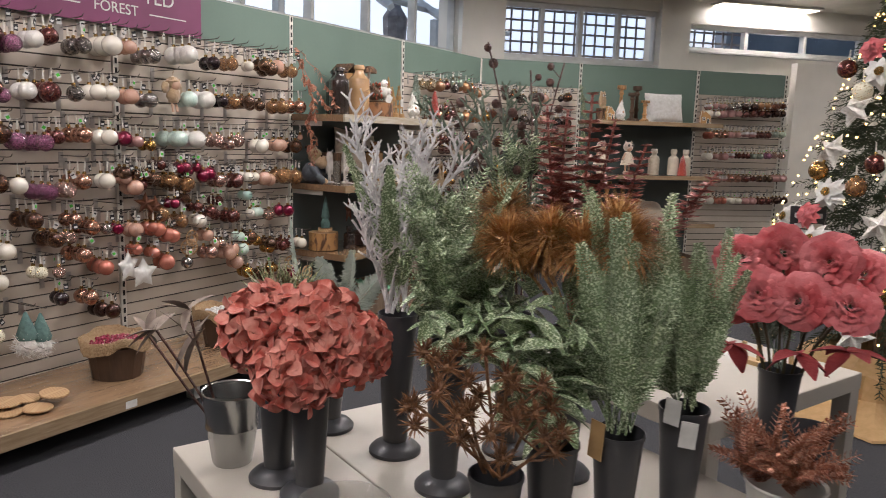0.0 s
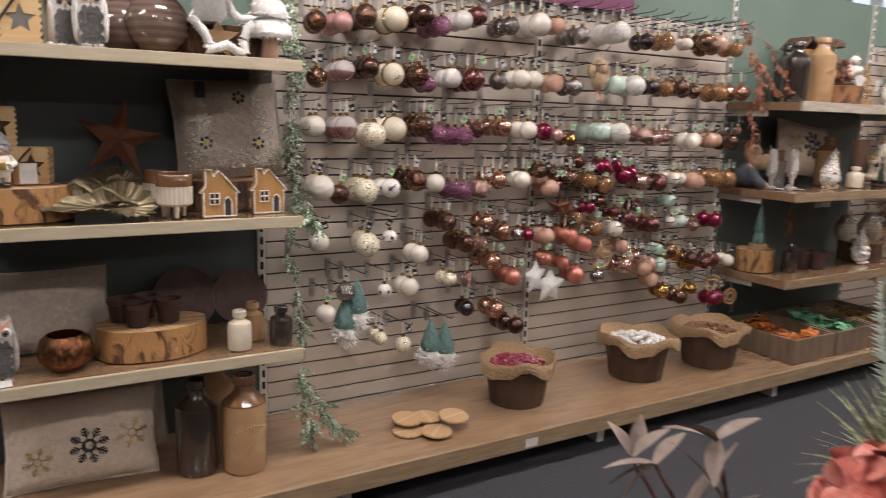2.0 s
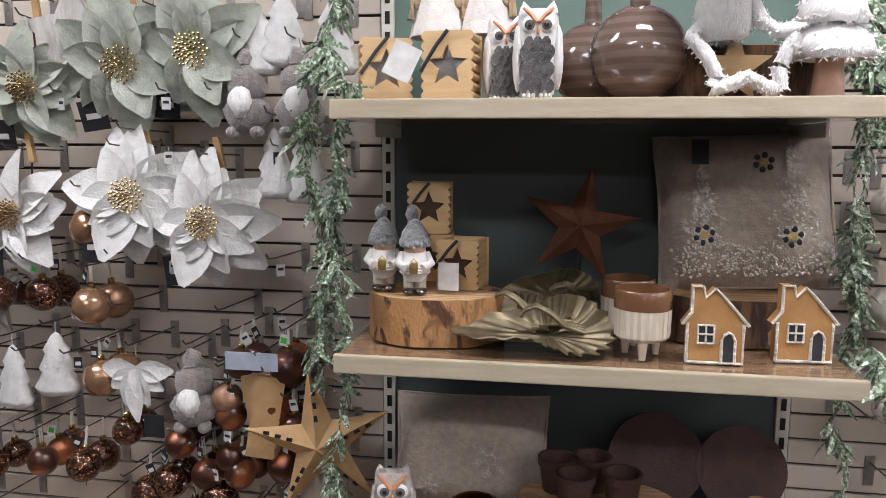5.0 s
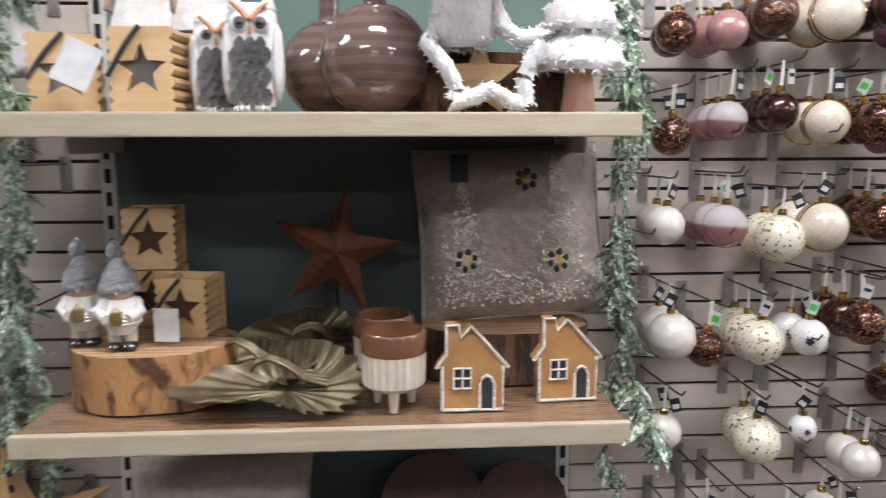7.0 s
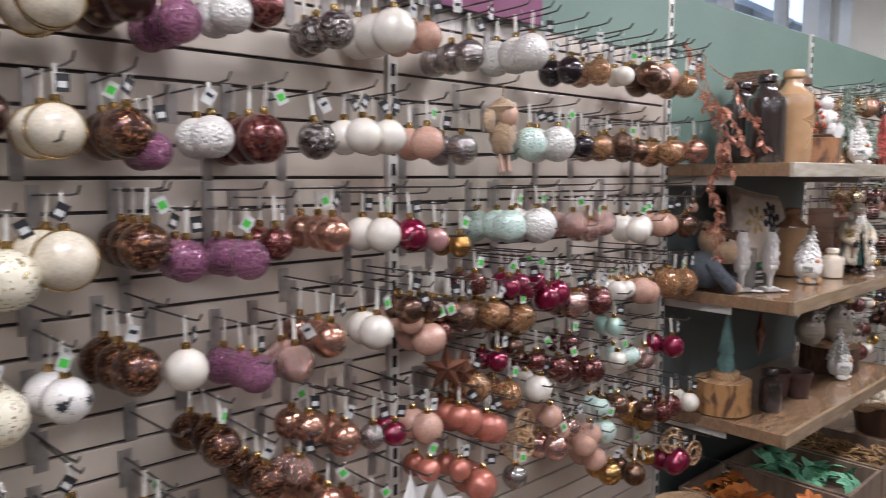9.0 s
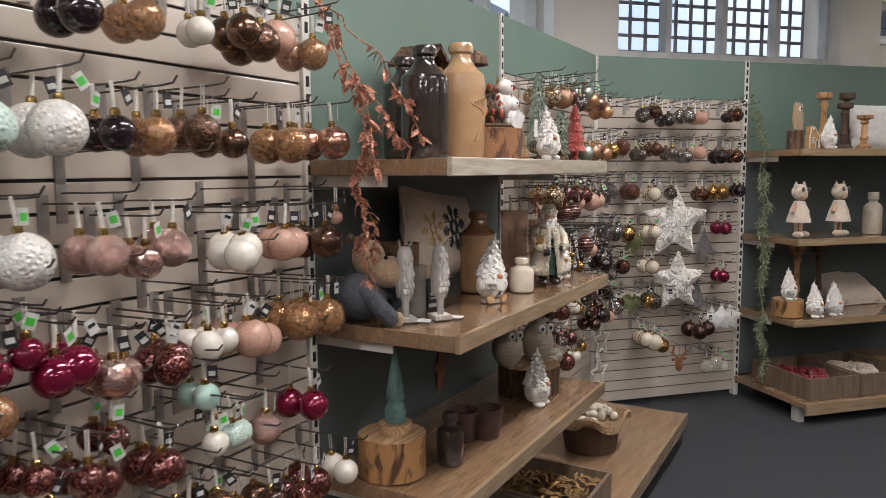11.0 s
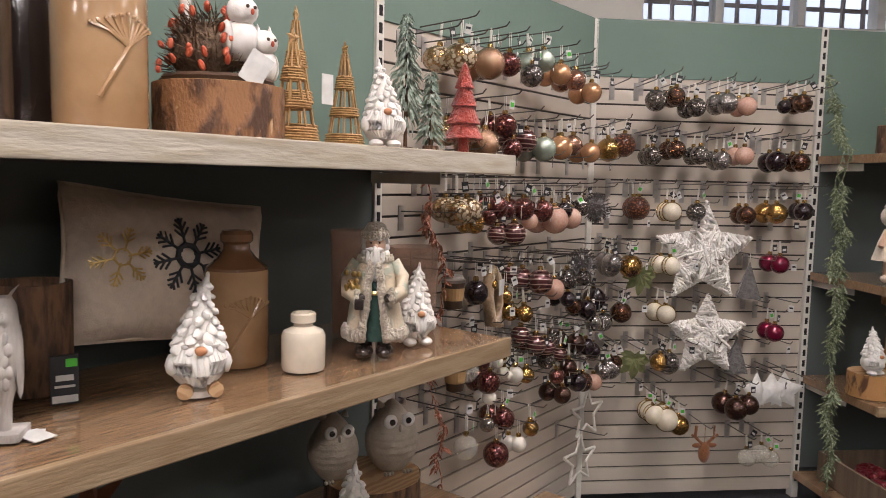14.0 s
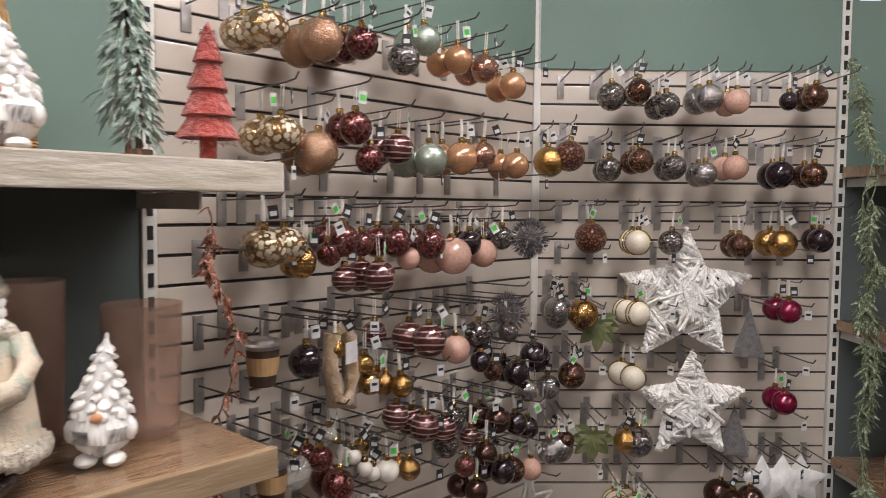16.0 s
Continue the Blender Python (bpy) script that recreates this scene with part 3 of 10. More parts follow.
def hang(T, entries):
    """Hooks with their baubles: along the wall, height of the front ball, kind, size in mm, how many on the hook."""
    for a, z, kind, mm, n in entries:
        mm = max(40, min(105, mm))
        r = mm / 2000
        zh = z + r + 0.058
        if zh > 1.97:
            continue
        hook(T, a, zh, 0.25)
        for i in range(n):
            d = 0.175 - i * min(r * 1.55, 0.13 / max(1, n - 1))
            side = 0 if i == 0 else hang_random.uniform(-0.25, 0.25) * r
            b, fresh = bauble(kind, 10 * round(mm / 10))
            m = on(T, a + side * 0.1, d, zh + 0.004 * d / 0.2 + 0.001, hang_random.uniform(-30, 30), hang_random.uniform(-4, 4), hang_random.uniform(-7, 7))
            if fresh:
                b.matrix_basis = m
            elif b.name.startswith("bauble"):
                spare("bauble", b, m, 270)
            else:
                copy_thing(b, m)
        for k in range(2 if hang_random.random() < 0.35 else 1):
            price_tag(on(T, a + 0.004, 0.2 - 0.07 * k, zh + 0.001, hang_random.uniform(-50, 50), 0, hang_random.uniform(-35, 35)), hang_random.choice(("white", "black", "black", "green")))


# upper rows
hang(T1, (
    (1.08, 1.72, "br", 85, 2), (1.17, 1.73, "lp", 75, 3), (1.28, 1.76, "bz", 90, 3), (1.39, 1.76, "c", 95, 2), (1.51, 1.78, "b", 90, 3),
    (1.61, 1.75, "mg", 80, 3), (1.70, 1.78, "ws", 80, 2), (1.79, 1.80, "dr", 85, 2), (1.94, 1.78, "pw", 75, 3), (2.10, 1.80, "w", 95, 3),
    (2.20, 1.80, "pe", 70, 3), (2.34, 1.77, "si", 80, 3), (2.58, 1.80, "ws", 105, 3), (2.75, 1.77, "bk", 85, 2), (2.89, 1.78, "am", 80, 2),
    (3.03, 1.78, "w", 65, 2), (3.20, 1.78, "bz", 90, 2),
))
hang(T1, (
    (1.08, 1.52, "br", 85, 1), (1.20, 1.55, "pk", 85, 3), (1.30, 1.57, "b", 80, 3), (1.40, 1.55, "c", 90, 2), (1.51, 1.55, "br", 90, 3),
    (1.55, 1.52, "mg", 70, 2), (1.66, 1.55, "ws", 75, 2), (1.78, 1.55, "dr", 95, 3), (1.88, 1.55, "pw", 75, 1), (2.01, 1.56, "w", 85, 2),
    (2.09, 1.56, "w", 85, 2), (2.20, 1.55, "pe", 85, 2), (2.31, 1.54, "si", 80, 2), (2.57, 1.56, "mi", 90, 2), (2.70, 1.56, "ws", 105, 2),
    (2.80, 1.56, "bk", 70, 2), (2.90, 1.56, "am", 75, 2), (3.02, 1.57, "bz", 80, 2), (3.29, 1.55, "am", 90, 2),
))
hang(T1, (
    (1.08, 1.34, "wr", 85, 2), (1.20, 1.34, "pk", 90, 3), (1.32, 1.31, "cg", 110, 2), (1.40, 1.34, "c", 95, 2), (1.54, 1.35, "br", 90, 3),
    (1.61, 1.32, "mg", 80, 2), (1.73, 1.31, "mg", 85, 3), (1.79, 1.34, "dr", 70, 2), (1.93, 1.35, "rg", 85, 3), (2.06, 1.34, "w", 85, 2),
    (2.14, 1.34, "cr", 75, 2), (2.22, 1.32, "lp", 65, 2), (2.31, 1.30, "go", 65, 2), (2.51, 1.34, "mi", 90, 3), (2.60, 1.34, "ws", 95, 2),
    (2.76, 1.33, "rs", 85, 2), (2.93, 1.33, "rs", 85, 2), (3.13, 1.31, "w", 80, 2), (3.29, 1.31, "pe", 80, 2),
))
hang(T1, (
    (1.09, 1.11, "wr", 100, 2), (1.18, 1.08, "br", 85, 1), (1.29, 1.09, "cg", 115, 3), (1.39, 1.10, "wt", 85, 2),
    (1.50, 1.13, "br", 90, 3), (1.60, 1.12, "w", 75, 1), (1.74, 1.08, "mg", 80, 3), (1.83, 1.09, "rs", 75, 2), (1.93, 1.12, "rg", 85, 3),
    (2.05, 1.12, "w", 85, 2), (2.20, 1.08, "pe", 85, 2), (2.32, 1.12, "bz", 85, 3), (2.52, 1.08, "am", 80, 3), (2.52, 1.18, "cr", 70, 2),
    (2.70, 1.14, "cr", 80, 2), (2.80, 1.10, "rs", 70, 1), (2.91, 1.10, "dr", 80, 2), (3.05, 1.11, "w", 65, 2), (3.18, 1.09, "pe", 80, 2),
    (3.36, 1.10, "am", 85, 2),
))
hang(T1, (
    (1.66, 0.95, "br", 85, 3), (1.76, 0.85, "br", 85, 4), (1.84, 0.85, "rs", 65, 2), (1.86, 0.94, "rg", 70, 2), (1.96, 0.89, "rg", 85, 3),
    (2.04, 0.88, "si", 60, 1), (2.10, 0.87, "cr", 65, 2), (2.20, 0.86, "pe", 75, 2), (2.31, 0.86, "co", 65, 2), (2.36, 0.93, "am", 75, 2),
    (2.41, 0.81, "co", 85, 2), (2.45, 0.98, "cr", 65, 2), (2.50, 0.88, "am", 85, 2), (2.61, 0.95, "dr", 65, 2), (2.64, 0.87, "w", 80, 2),
    (2.74, 0.90, "dr", 70, 1), (2.87, 0.88, "dr", 80, 2), (3.06, 0.89, "mi", 65, 2), (3.18, 0.87, "rs", 75, 1), (3.34, 0.88, "cr", 80, 2),
))
# lower rows
hang(T1, (
    (1.09, 0.90, "w", 80, 1), (1.12, 0.61, "w", 80, 1), (1.19, 0.69, "si", 80, 1), (1.29, 0.88, "cg", 95, 2), (1.36, 0.48, "cg", 60, 2),
    (1.37, 0.68, "wt", 60, 1), (1.39, 0.90, "wt", 65, 1), (1.46, 0.44, "cg", 70, 1), (1.49, 0.68, "w", 85, 2), (1.54, 0.82, "w", 80, 2),
    (1.68, 0.70, "cg", 65, 2), (1.77, 0.69, "rs", 65, 1), (1.78, 0.56, "bk", 70, 2), (1.91, 0.76, "rg", 80, 3), (1.92, 0.54, "rg", 80, 2),
    (2.03, 0.68, "co", 80, 3), (2.04, 0.45, "b", 80, 3),
))
hang(T1, (
    (2.21, 1.08, "pe", 85, 2), (2.34, 0.85, "co", 75, 3), (2.42, 0.80, "co", 85, 2), (2.71, 0.92, "dr", 70, 2), (2.73, 0.72, "pe", 65, 1),
    (2.85, 0.65, "pe", 85, 3), (2.87, 0.88, "dr", 75, 2), (2.94, 0.75, "mi", 60, 2), (3.01, 0.89, "w", 55, 1), (3.06, 0.71, "go", 70, 2),
    (3.08, 0.89, "mi", 65, 2), (3.19, 0.65, "go", 70, 2), (3.21, 0.51, "go", 65, 2), (3.31, 0.65, "dr", 70, 2), (3.40, 0.44, "cr", 75, 2),
    (3.49, 0.65, "w", 70, 2), (3.79, 0.24, "go", 80, 1),
))
# beyond the wide bay
hang(T1, (
    (5.07, 1.82, "cs", 100, 2), (5.11, 1.60, "cs", 105, 2), (5.11, 1.36, "cs", 105, 2), (5.16, 1.33, "go", 55, 1),
    (5.21, 1.57, "tn", 95, 2), (5.22, 1.82, "tn", 95, 2), (5.27, 1.37, "dr", 80, 2), (5.28, 1.28, "ds", 60, 1), (5.31, 1.63, "dr", 85, 2),
    (5.33, 1.83, "dr", 85, 3), (5.36, 1.56, "dr", 70, 1), (5.38, 1.28, "ds", 75, 2), (5.44, 1.36, "dr", 80, 2), (5.45, 1.59, "ds", 85, 2),
    (5.47, 1.81, "pw", 85, 1), (5.53, 1.87, "gs", 80, 2), (5.55, 1.57, "gs", 90, 2), (5.56, 1.35, "dr", 85, 2), (5.64, 1.32, "pe", 95, 2),
    (5.66, 1.84, "pg", 85, 2),
))
hang(T1, (
    (5.68, 1.58, "pg", 90, 2), (5.77, 1.32, "pe", 80, 2), (5.78, 1.83, "rg", 85, 2), (5.78, 1.59, "rg", 85, 2), (5.86, 1.36, "pw", 70, 2),
    (5.90, 1.80, "pg", 80, 2), (5.93, 1.57, "pg", 85, 2),
))
hang(T1, (
    (5.14, 0.86, "cl", 75, 1), (5.17, 1.10, "bk", 85, 1), (5.27, 0.79, "dr", 80, 2), (5.30, 0.85, "w", 45, 3), (5.34, 0.87, "go", 40, 1),
    (5.41, 0.79, "w", 55, 2), (5.45, 1.00, "go", 55, 3), (5.49, 0.77, "go", 60, 2), (5.55, 0.87, "ds", 80, 2), (5.56, 1.10, "ds", 90, 2),
    (5.63, 0.80, "pw", 70, 1), (5.66, 1.06, "pe", 80, 1), (5.66, 0.87, "pw", 70, 1), (5.71, 0.72, "dr", 65, 1), (5.76, 1.09, "pw", 80, 1),
    (5.76, 0.64, "b", 70, 2), (5.84, 0.83, "b", 75, 2), (5.87, 0.67, "bk", 75, 2), (5.92, 0.80, "bk", 70, 1), (5.95, 0.95, "bk", 80, 2),
))
hang(T1, (
    (5.14, 0.61, "cl", 75, 1), (5.26, 0.65, "si", 50, 1), (5.27, 0.74, "w", 50, 2), (5.31, 0.53, "dr", 90, 1), (5.34, 0.65, "dr", 75, 2),
    (5.45, 0.53, "w", 55, 2), (5.52, 0.57, "go", 55, 1),
))
# angled wall
hang(T2, (
    (0.01, 1.59, "go", 110, 1), (0.07, 1.88, "hx", 110, 2), (0.09, 1.61, "hx", 105, 1), (0.16, 1.35, "hx", 110, 2),
    (0.21, 1.80, "pw", 90, 1), (0.21, 1.57, "pw", 85, 2), (0.30, 1.82, "br", 80, 2), (0.30, 1.60, "br", 80, 2), (0.31, 1.34, "c", 80, 2),
    (0.38, 1.78, "pw", 75, 2), (0.42, 1.58, "pw", 80, 2), (0.42, 1.34, "pw", 80, 1), (0.52, 1.80, "si", 90, 2), (0.52, 1.56, "si", 80, 2),
    (0.61, 1.79, "pe", 80, 2), (0.61, 1.58, "pe", 85, 2), (0.77, 1.56, "bk", 90, 2), (0.78, 1.79, "bk", 65, 1), (0.87, 1.81, "br", 80, 2),
    (0.87, 1.56, "br", 80, 2),
))
hang(T2, (
    (0.02, 0.87, "si", 80, 1), (0.03, 0.66, "si", 75, 1), (0.04, 1.10, "si", 80, 2), (0.08, 0.70, "br", 55, 1), (0.11, 0.90, "br", 70, 2),
    (0.13, 1.10, "br", 80, 1), (0.29, 0.90, "c", 85, 2), (0.29, 0.69, "go", 85, 1), (0.30, 1.11, "c", 80, 2), (0.63, 1.33, "br", 80, 2),
    (0.77, 1.34, "go", 90, 2), (0.80, 1.12, "cr", 80, 2), (0.80, 0.82, "cr", 80, 2), (0.90, 1.35, "bk", 80, 2),
))
# far panel
hang(T2, (
    (2.44, 1.78, "pk", 65, 2), (2.53, 1.79, "lp", 65, 2), (2.62, 1.79, "lp", 65, 2), (2.70, 1.79, "si", 70, 2), (2.79, 1.80, "si", 65, 2),
    (2.88, 1.80, "b", 80, 2), (2.97, 1.80, "b", 80, 2), (3.06, 1.81, "pg", 70, 2), (3.15, 1.81, "pg", 70, 2), (3.24, 1.81, "hx", 80, 2),
    (3.33, 1.82, "hx", 65, 2), (2.45, 1.71, "w", 80, 2), (2.54, 1.71, "w", 65, 2), (2.62, 1.71, "lp", 80, 2), (2.71, 1.72, "lp", 80, 2),
    (2.80, 1.72, "lp", 65, 2), (2.89, 1.72, "dr", 70, 2), (2.98, 1.73, "dr", 80, 2), (3.07, 1.73, "dr", 70, 2), (3.16, 1.73, "b", 80, 2),
    (3.25, 1.74, "b", 80, 2), (3.34, 1.74, "b", 70, 2), (2.47, 1.49, "co", 80, 2), (2.56, 1.50, "rg", 70, 2), (2.65, 1.50, "rg", 80, 2),
    (2.73, 1.50, "lp", 70, 2), (2.82, 1.50, "lp", 65, 2), (2.91, 1.51, "pk", 65, 2), (3.00, 1.51, "pk", 70, 2), (3.09, 1.51, "dr", 70, 2),
    (3.18, 1.51, "dr", 70, 2), (3.27, 1.52, "gs", 70, 2), (3.36, 1.52, "gs", 70, 2), (2.49, 1.27, "w", 80, 2), (2.58, 1.27, "lp", 65, 2),
    (2.67, 1.27, "lp", 80, 2), (2.76, 1.28, "pk", 65, 2), (2.85, 1.28, "dr", 65, 2), (2.94, 1.28, "dr", 65, 2), (3.03, 1.28, "gs", 65, 2),
    (3.12, 1.28, "gs", 65, 2), (3.21, 1.29, "mg", 70, 2), (3.30, 1.29, "rs", 65, 2), (3.39, 1.29, "rs", 65, 2), (2.52, 1.03, "w", 80, 2),
    (2.61, 1.03, "pk", 80, 2), (2.69, 1.04, "pk", 70, 2), (2.78, 1.04, "rg", 80, 2), (2.87, 1.04, "rg", 80, 2), (2.96, 1.04, "dr", 80, 2),
    (3.05, 1.04, "dr", 65, 2), (3.14, 1.04, "bz", 70, 2), (3.24, 1.04, "bz", 70, 2), (3.33, 1.05, "lp", 80, 2), (3.42, 1.05, "lp", 80, 2),
    (2.45, 0.80, "w", 70, 2), (2.54, 0.80, "w", 80, 2), (2.63, 0.80, "co", 70, 2), (2.72, 0.80, "co", 70, 2), (2.81, 0.80, "w", 70, 2),
    (2.90, 0.80, "w", 65, 2), (2.99, 0.80, "lp", 70, 2), (3.08, 0.80, "lp", 80, 2), (3.17, 0.80, "dr", 80, 2), (3.26, 0.80, "dr", 70, 2),
    (3.36, 0.81, "b", 80, 2), (3.45, 0.81, "b", 80, 2),
))
# empty hooks between the rows, where stock has sold out
for a0, a1, z in ((1.0, 3.5, 1.905), (4.98, 6.1, 1.885)):
    a = a0
    while a < a1:
        hook(T1, a, z, 0.25, True)
        price_tag(on(T1, a + 0.01, 0.2, z, hang_random.uniform(-40, 40)), hang_random.choice(("white", "black")))
        a += 0.115
for z in (1.86, 1.66, 1.44):
    for i in range(9):
        hook(T2, 0.08 + 0.11 * i, z + 0.02, 0.25, True)
for z in (1.5, 1.42, 1.3, 1.22, 1.08, 0.98, 0.86):
    for i in range(14):
        if (i * 7 + int(z * 100)) % 3:
            hook(T1, 1.02 + 0.178 * i, z + 0.03, 0.25, True)

for z in (1.52, 1.33, 1.16, 1.02, 0.88, 0.74):
    for i in range(10):
        if (i * 5 + int(z * 100)) % 4:
            hook(T1, 5.0 + 0.115 * i, z + 0.03, 0.25, True)
            if i % 2:
                price_tag(on(T1, 5.005 + 0.115 * i, 0.2, z + 0.031, hang_random.uniform(-50, 50)), hang_random.choice(("white", "black", "white")))
for z in (1.3, 1.12, 0.94, 0.76, 0.6):
    for i in range(9):
        if (i * 4 + int(z * 100)) % 3:
            hook(T2, 0.08 + 0.11 * i, z + 0.02, 0.25, True)
            if i % 2:
                price_tag(on(T2, 0.085 + 0.11 * i, 0.2, z + 0.021, hang_random.uniform(-50, 50)), hang_random.choice(("white", "black", "white")))


for z in (1.86, 1.6, 1.47, 1.2, 1.07, 0.94, 0.75, 0.62, 0.5):
    for i in range(9):
        if (i * 5 + int(z * 100)) % 3:
            hook(T1, -1.3 + 0.14 * i, z, 0.25, True)
            if i % 2:
                price_tag(on(T1, -1.295 + 0.14 * i, 0.2, z + 0.001, hang_random.uniform(-50, 50)), hang_random.choice(("white", "black", "white")))


# ---- goods: materials ----
CERAMIC = mat("white_ceramic", (0.8, 0.78, 0.74), 0.42, second=(0.7, 0.67, 0.62), scale=40, bump=0.25, grain=120, coat=0.15)
CREAMGLAZE = mat("cream_glaze", (0.68, 0.6, 0.48), 0.2, scale=14, coat=0.6, bump=0.06)
TANGLAZE = mat("tan_glaze", (0.45, 0.28, 0.15), 0.18, second=(0.34, 0.2, 0.1), scale=9, coat=0.6, bump=0.15, grain=60)
TANDARK = mat("brown_glaze", (0.14, 0.065, 0.03), 0.16, second=(0.2, 0.1, 0.05), scale=9, coat=0.7, bump=0.1)
BLACKGLAZE = mat("black_glaze", (0.022, 0.016, 0.014), 0.14, second=(0.04, 0.028, 0.024), scale=7, coat=0.8, bump=0.1)
FLASKGLAZE = mat("grey_brown_glaze", (0.13, 0.085, 0.065), 0.12, second=(0.17, 0.12, 0.095), kind="BANDS", scale=14, stretch=(0.2, 0.2, 1), distort=3, coat=0.9, bump=0.06)
TERRA = mat("dark_terracotta", (0.068, 0.031, 0.024), 0.6, second=(0.046, 0.021, 0.017), scale=18, bump=0.25)
BARK = mat("bark", (0.16, 0.085, 0.045), 0.85, second=(0.045, 0.025, 0.016), scale=55, stretch=(1, 1, 0.25), lo=0.4, hi=0.62, bump=1.0, grain=80)
PEELED = mat("peeled_log", (0.42, 0.22, 0.085), 0.5, second=(0.1, 0.045, 0.022), scale=24, stretch=(1, 1, 0.4), lo=0.53, hi=0.66, distort=1.2, bump=0.8, coat=0.2)
PEELDARK = mat("peeled_dark_log", (0.3, 0.14, 0.06), 0.55, second=(0.08, 0.035, 0.018), scale=30, stretch=(1, 1, 0.5), lo=0.45, hi=0.6, bump=0.8, coat=0.2)
CUT = mat("cut_wood", (0.5, 0.33, 0.18), 0.65, second=(0.38, 0.22, 0.11), kind="RINGS", scale=30, distort=2.5, bump=0.2)
PINE = mat("pine_ply", (0.66, 0.46, 0.24), 0.5, second=(0.58, 0.38, 0.18), scale=10, stretch=(1, 1, 7), bump=0.1)
LINEN = mat("linen", (0.44, 0.37, 0.3), 0.8, second=(0.37, 0.305, 0.245), scale=60, bump=0.5, grain=500, sheen=0.3)
LINENPALE = mat("pale_linen", (0.62, 0.52, 0.42), 0.88, second=(0.55, 0.46, 0.365), scale=50, bump=0.5, grain=500, sheen=0.3)
WHITEWOOD = mat("white_bark", (0.5, 0.46, 0.42), 0.8, second=(0.3, 0.25, 0.22), scale=50, bump=0.7)
SEQUIN = mat("sequins", (0.8, 0.75, 0.66), 0.25, 0.3, second=(0.62, 0.56, 0.47), scale=60, bump=0.7)
GOLDLEAF = mat("gold_print", (0.6, 0.42, 0.16), 0.3, 0.85, scale=60, bump=0.1)
INK = mat("dark_print", (0.03, 0.032, 0.036), 0.7, scale=60, bump=0.1)
GINGER = mat("gingerbread_clay", (0.43, 0.235, 0.085), 0.55, second=(0.36, 0.18, 0.06), scale=20, bump=0.2)
ICING = mat("icing_glitter", (0.78, 0.72, 0.62), 0.5, scale=120, bump=0.8, grain=300)
ANTIQUE = mat("antique_gold", (0.23, 0.19, 0.115), 0.46, 0.8, second=(0.12, 0.095, 0.055), scale=24, lo=0.42, hi=0.7, bump=0.2)
RUST = mat("rust", (0.17, 0.06, 0.025), 0.6, 0.4, second=(0.1, 0.035, 0.018), scale=14, bump=0.3)
COPPER = mat("hammered_copper", (0.36, 0.16, 0.07), 0.18, 0.95, second=(0.14, 0.06, 0.03), kind="voronoi", scale=55, stretch=(1, 1, 0.4), lo=0.1, hi=0.6, bump=0.9)
FUR = mat("white_fur", (0.86, 0.84, 0.81), 1.0, second=(0.76, 0.74, 0.7), scale=120, stretch=(1, 1, 0.4), bump=0.5, grain=500, sheen=0.3)
GREYFELT = mat("grey_felt", (0.13, 0.12, 0.115), 0.9, second=(0.085, 0.08, 0.075), scale=60, bump=0.8, grain=400, sheen=0.3)
GREYKNIT = mat("grey_knit", (0.36, 0.36, 0.35), 0.95, second=(0.27, 0.27, 0.265), scale=90, bump=0.9, grain=300, sheen=0.4)
SANDKNIT = mat("sand_cloth", (0.5, 0.44, 0.34), 0.9, scale=60, bump=0.5)
ORANGE = mat("orange_clay", (0.6, 0.27, 0.13), 0.55, scale=30, bump=0.1)
SKIN = mat("pale_clay", (0.6, 0.38, 0.27), 0.55, scale=30, bump=0.05)
BEIGE = mat("beige_plush", (0.42, 0.29, 0.17), 0.95, second=(0.34, 0.23, 0.13), scale=70, bump=0.6, grain=400, sheen=0.4)
DENIM = mat("grey_blue_cloth", (0.095, 0.105, 0.12), 0.9, second=(0.07, 0.078, 0.09), scale=70, bump=0.5, grain=500)
GREENCLOTH = mat("green_cloth", (0.03, 0.075, 0.06), 0.85, scale=50, bump=0.4)
WICKER = mat("wicker", (0.46, 0.27, 0.11), 0.55, second=(0.36, 0.2, 0.075), scale=60, bump=0.4)
HESSIAN = mat("hessian", (0.4, 0.27, 0.15), 0.95, second=(0.3, 0.19, 0.1), scale=90, bump=0.9, grain=600)
DARKWOOD = mat("dark_stave", (0.085, 0.045, 0.024), 0.6, second=(0.05, 0.026, 0.015), scale=12, stretch=(1, 1, 0.2), bump=0.3)
CRATEWOOD = mat("crate_wood", (0.2, 0.14, 0.095), 0.75, second=(0.13, 0.09, 0.06), scale=10, stretch=(4, 4, 0.5), bump=0.35)
REDFUZZ = mat("red_yarn", (0.48, 0.07, 0.045), 0.95, second=(0.36, 0.04, 0.025), scale=80, bump=1.0, grain=400, sheen=0.4)
FIR = mat("fir_green", (0.028, 0.042, 0.02), 0.8, second=(0.055, 0.07, 0.035), scale=60, bump=0.3, vary=0.1)
FIRSNOW = mat("frosted_fir", (0.17, 0.23, 0.17), 0.8, second=(0.4, 0.46, 0.4), scale=70, bump=0.3)
GLITTERLEAF = mat("glitter_green_leaf", (0.18, 0.26, 0.15), 0.3, 0.1, second=(0.78, 0.85, 0.72), scale=110, lo=0.48, hi=0.57, bump=0.8, grain=420, second_metal=0.7)
FINELEAF = mat("silvery_fine_leaf", (0.13, 0.165, 0.085), 0.5, second=(0.36, 0.4, 0.27), scale=120, lo=0.5, hi=0.62, bump=0.4)
COPPERLEAF = mat("copper_leaf", (0.36, 0.14, 0.085), 0.32, 0.5, second=(0.68, 0.38, 0.27), scale=160, lo=0.5, hi=0.6, bump=0.6)
WHITEPETAL = mat("white_petal", (0.74, 0.73, 0.7), 0.75, second=(0.64, 0.62, 0.58), scale=40, bump=0.3, sheen=0.3)
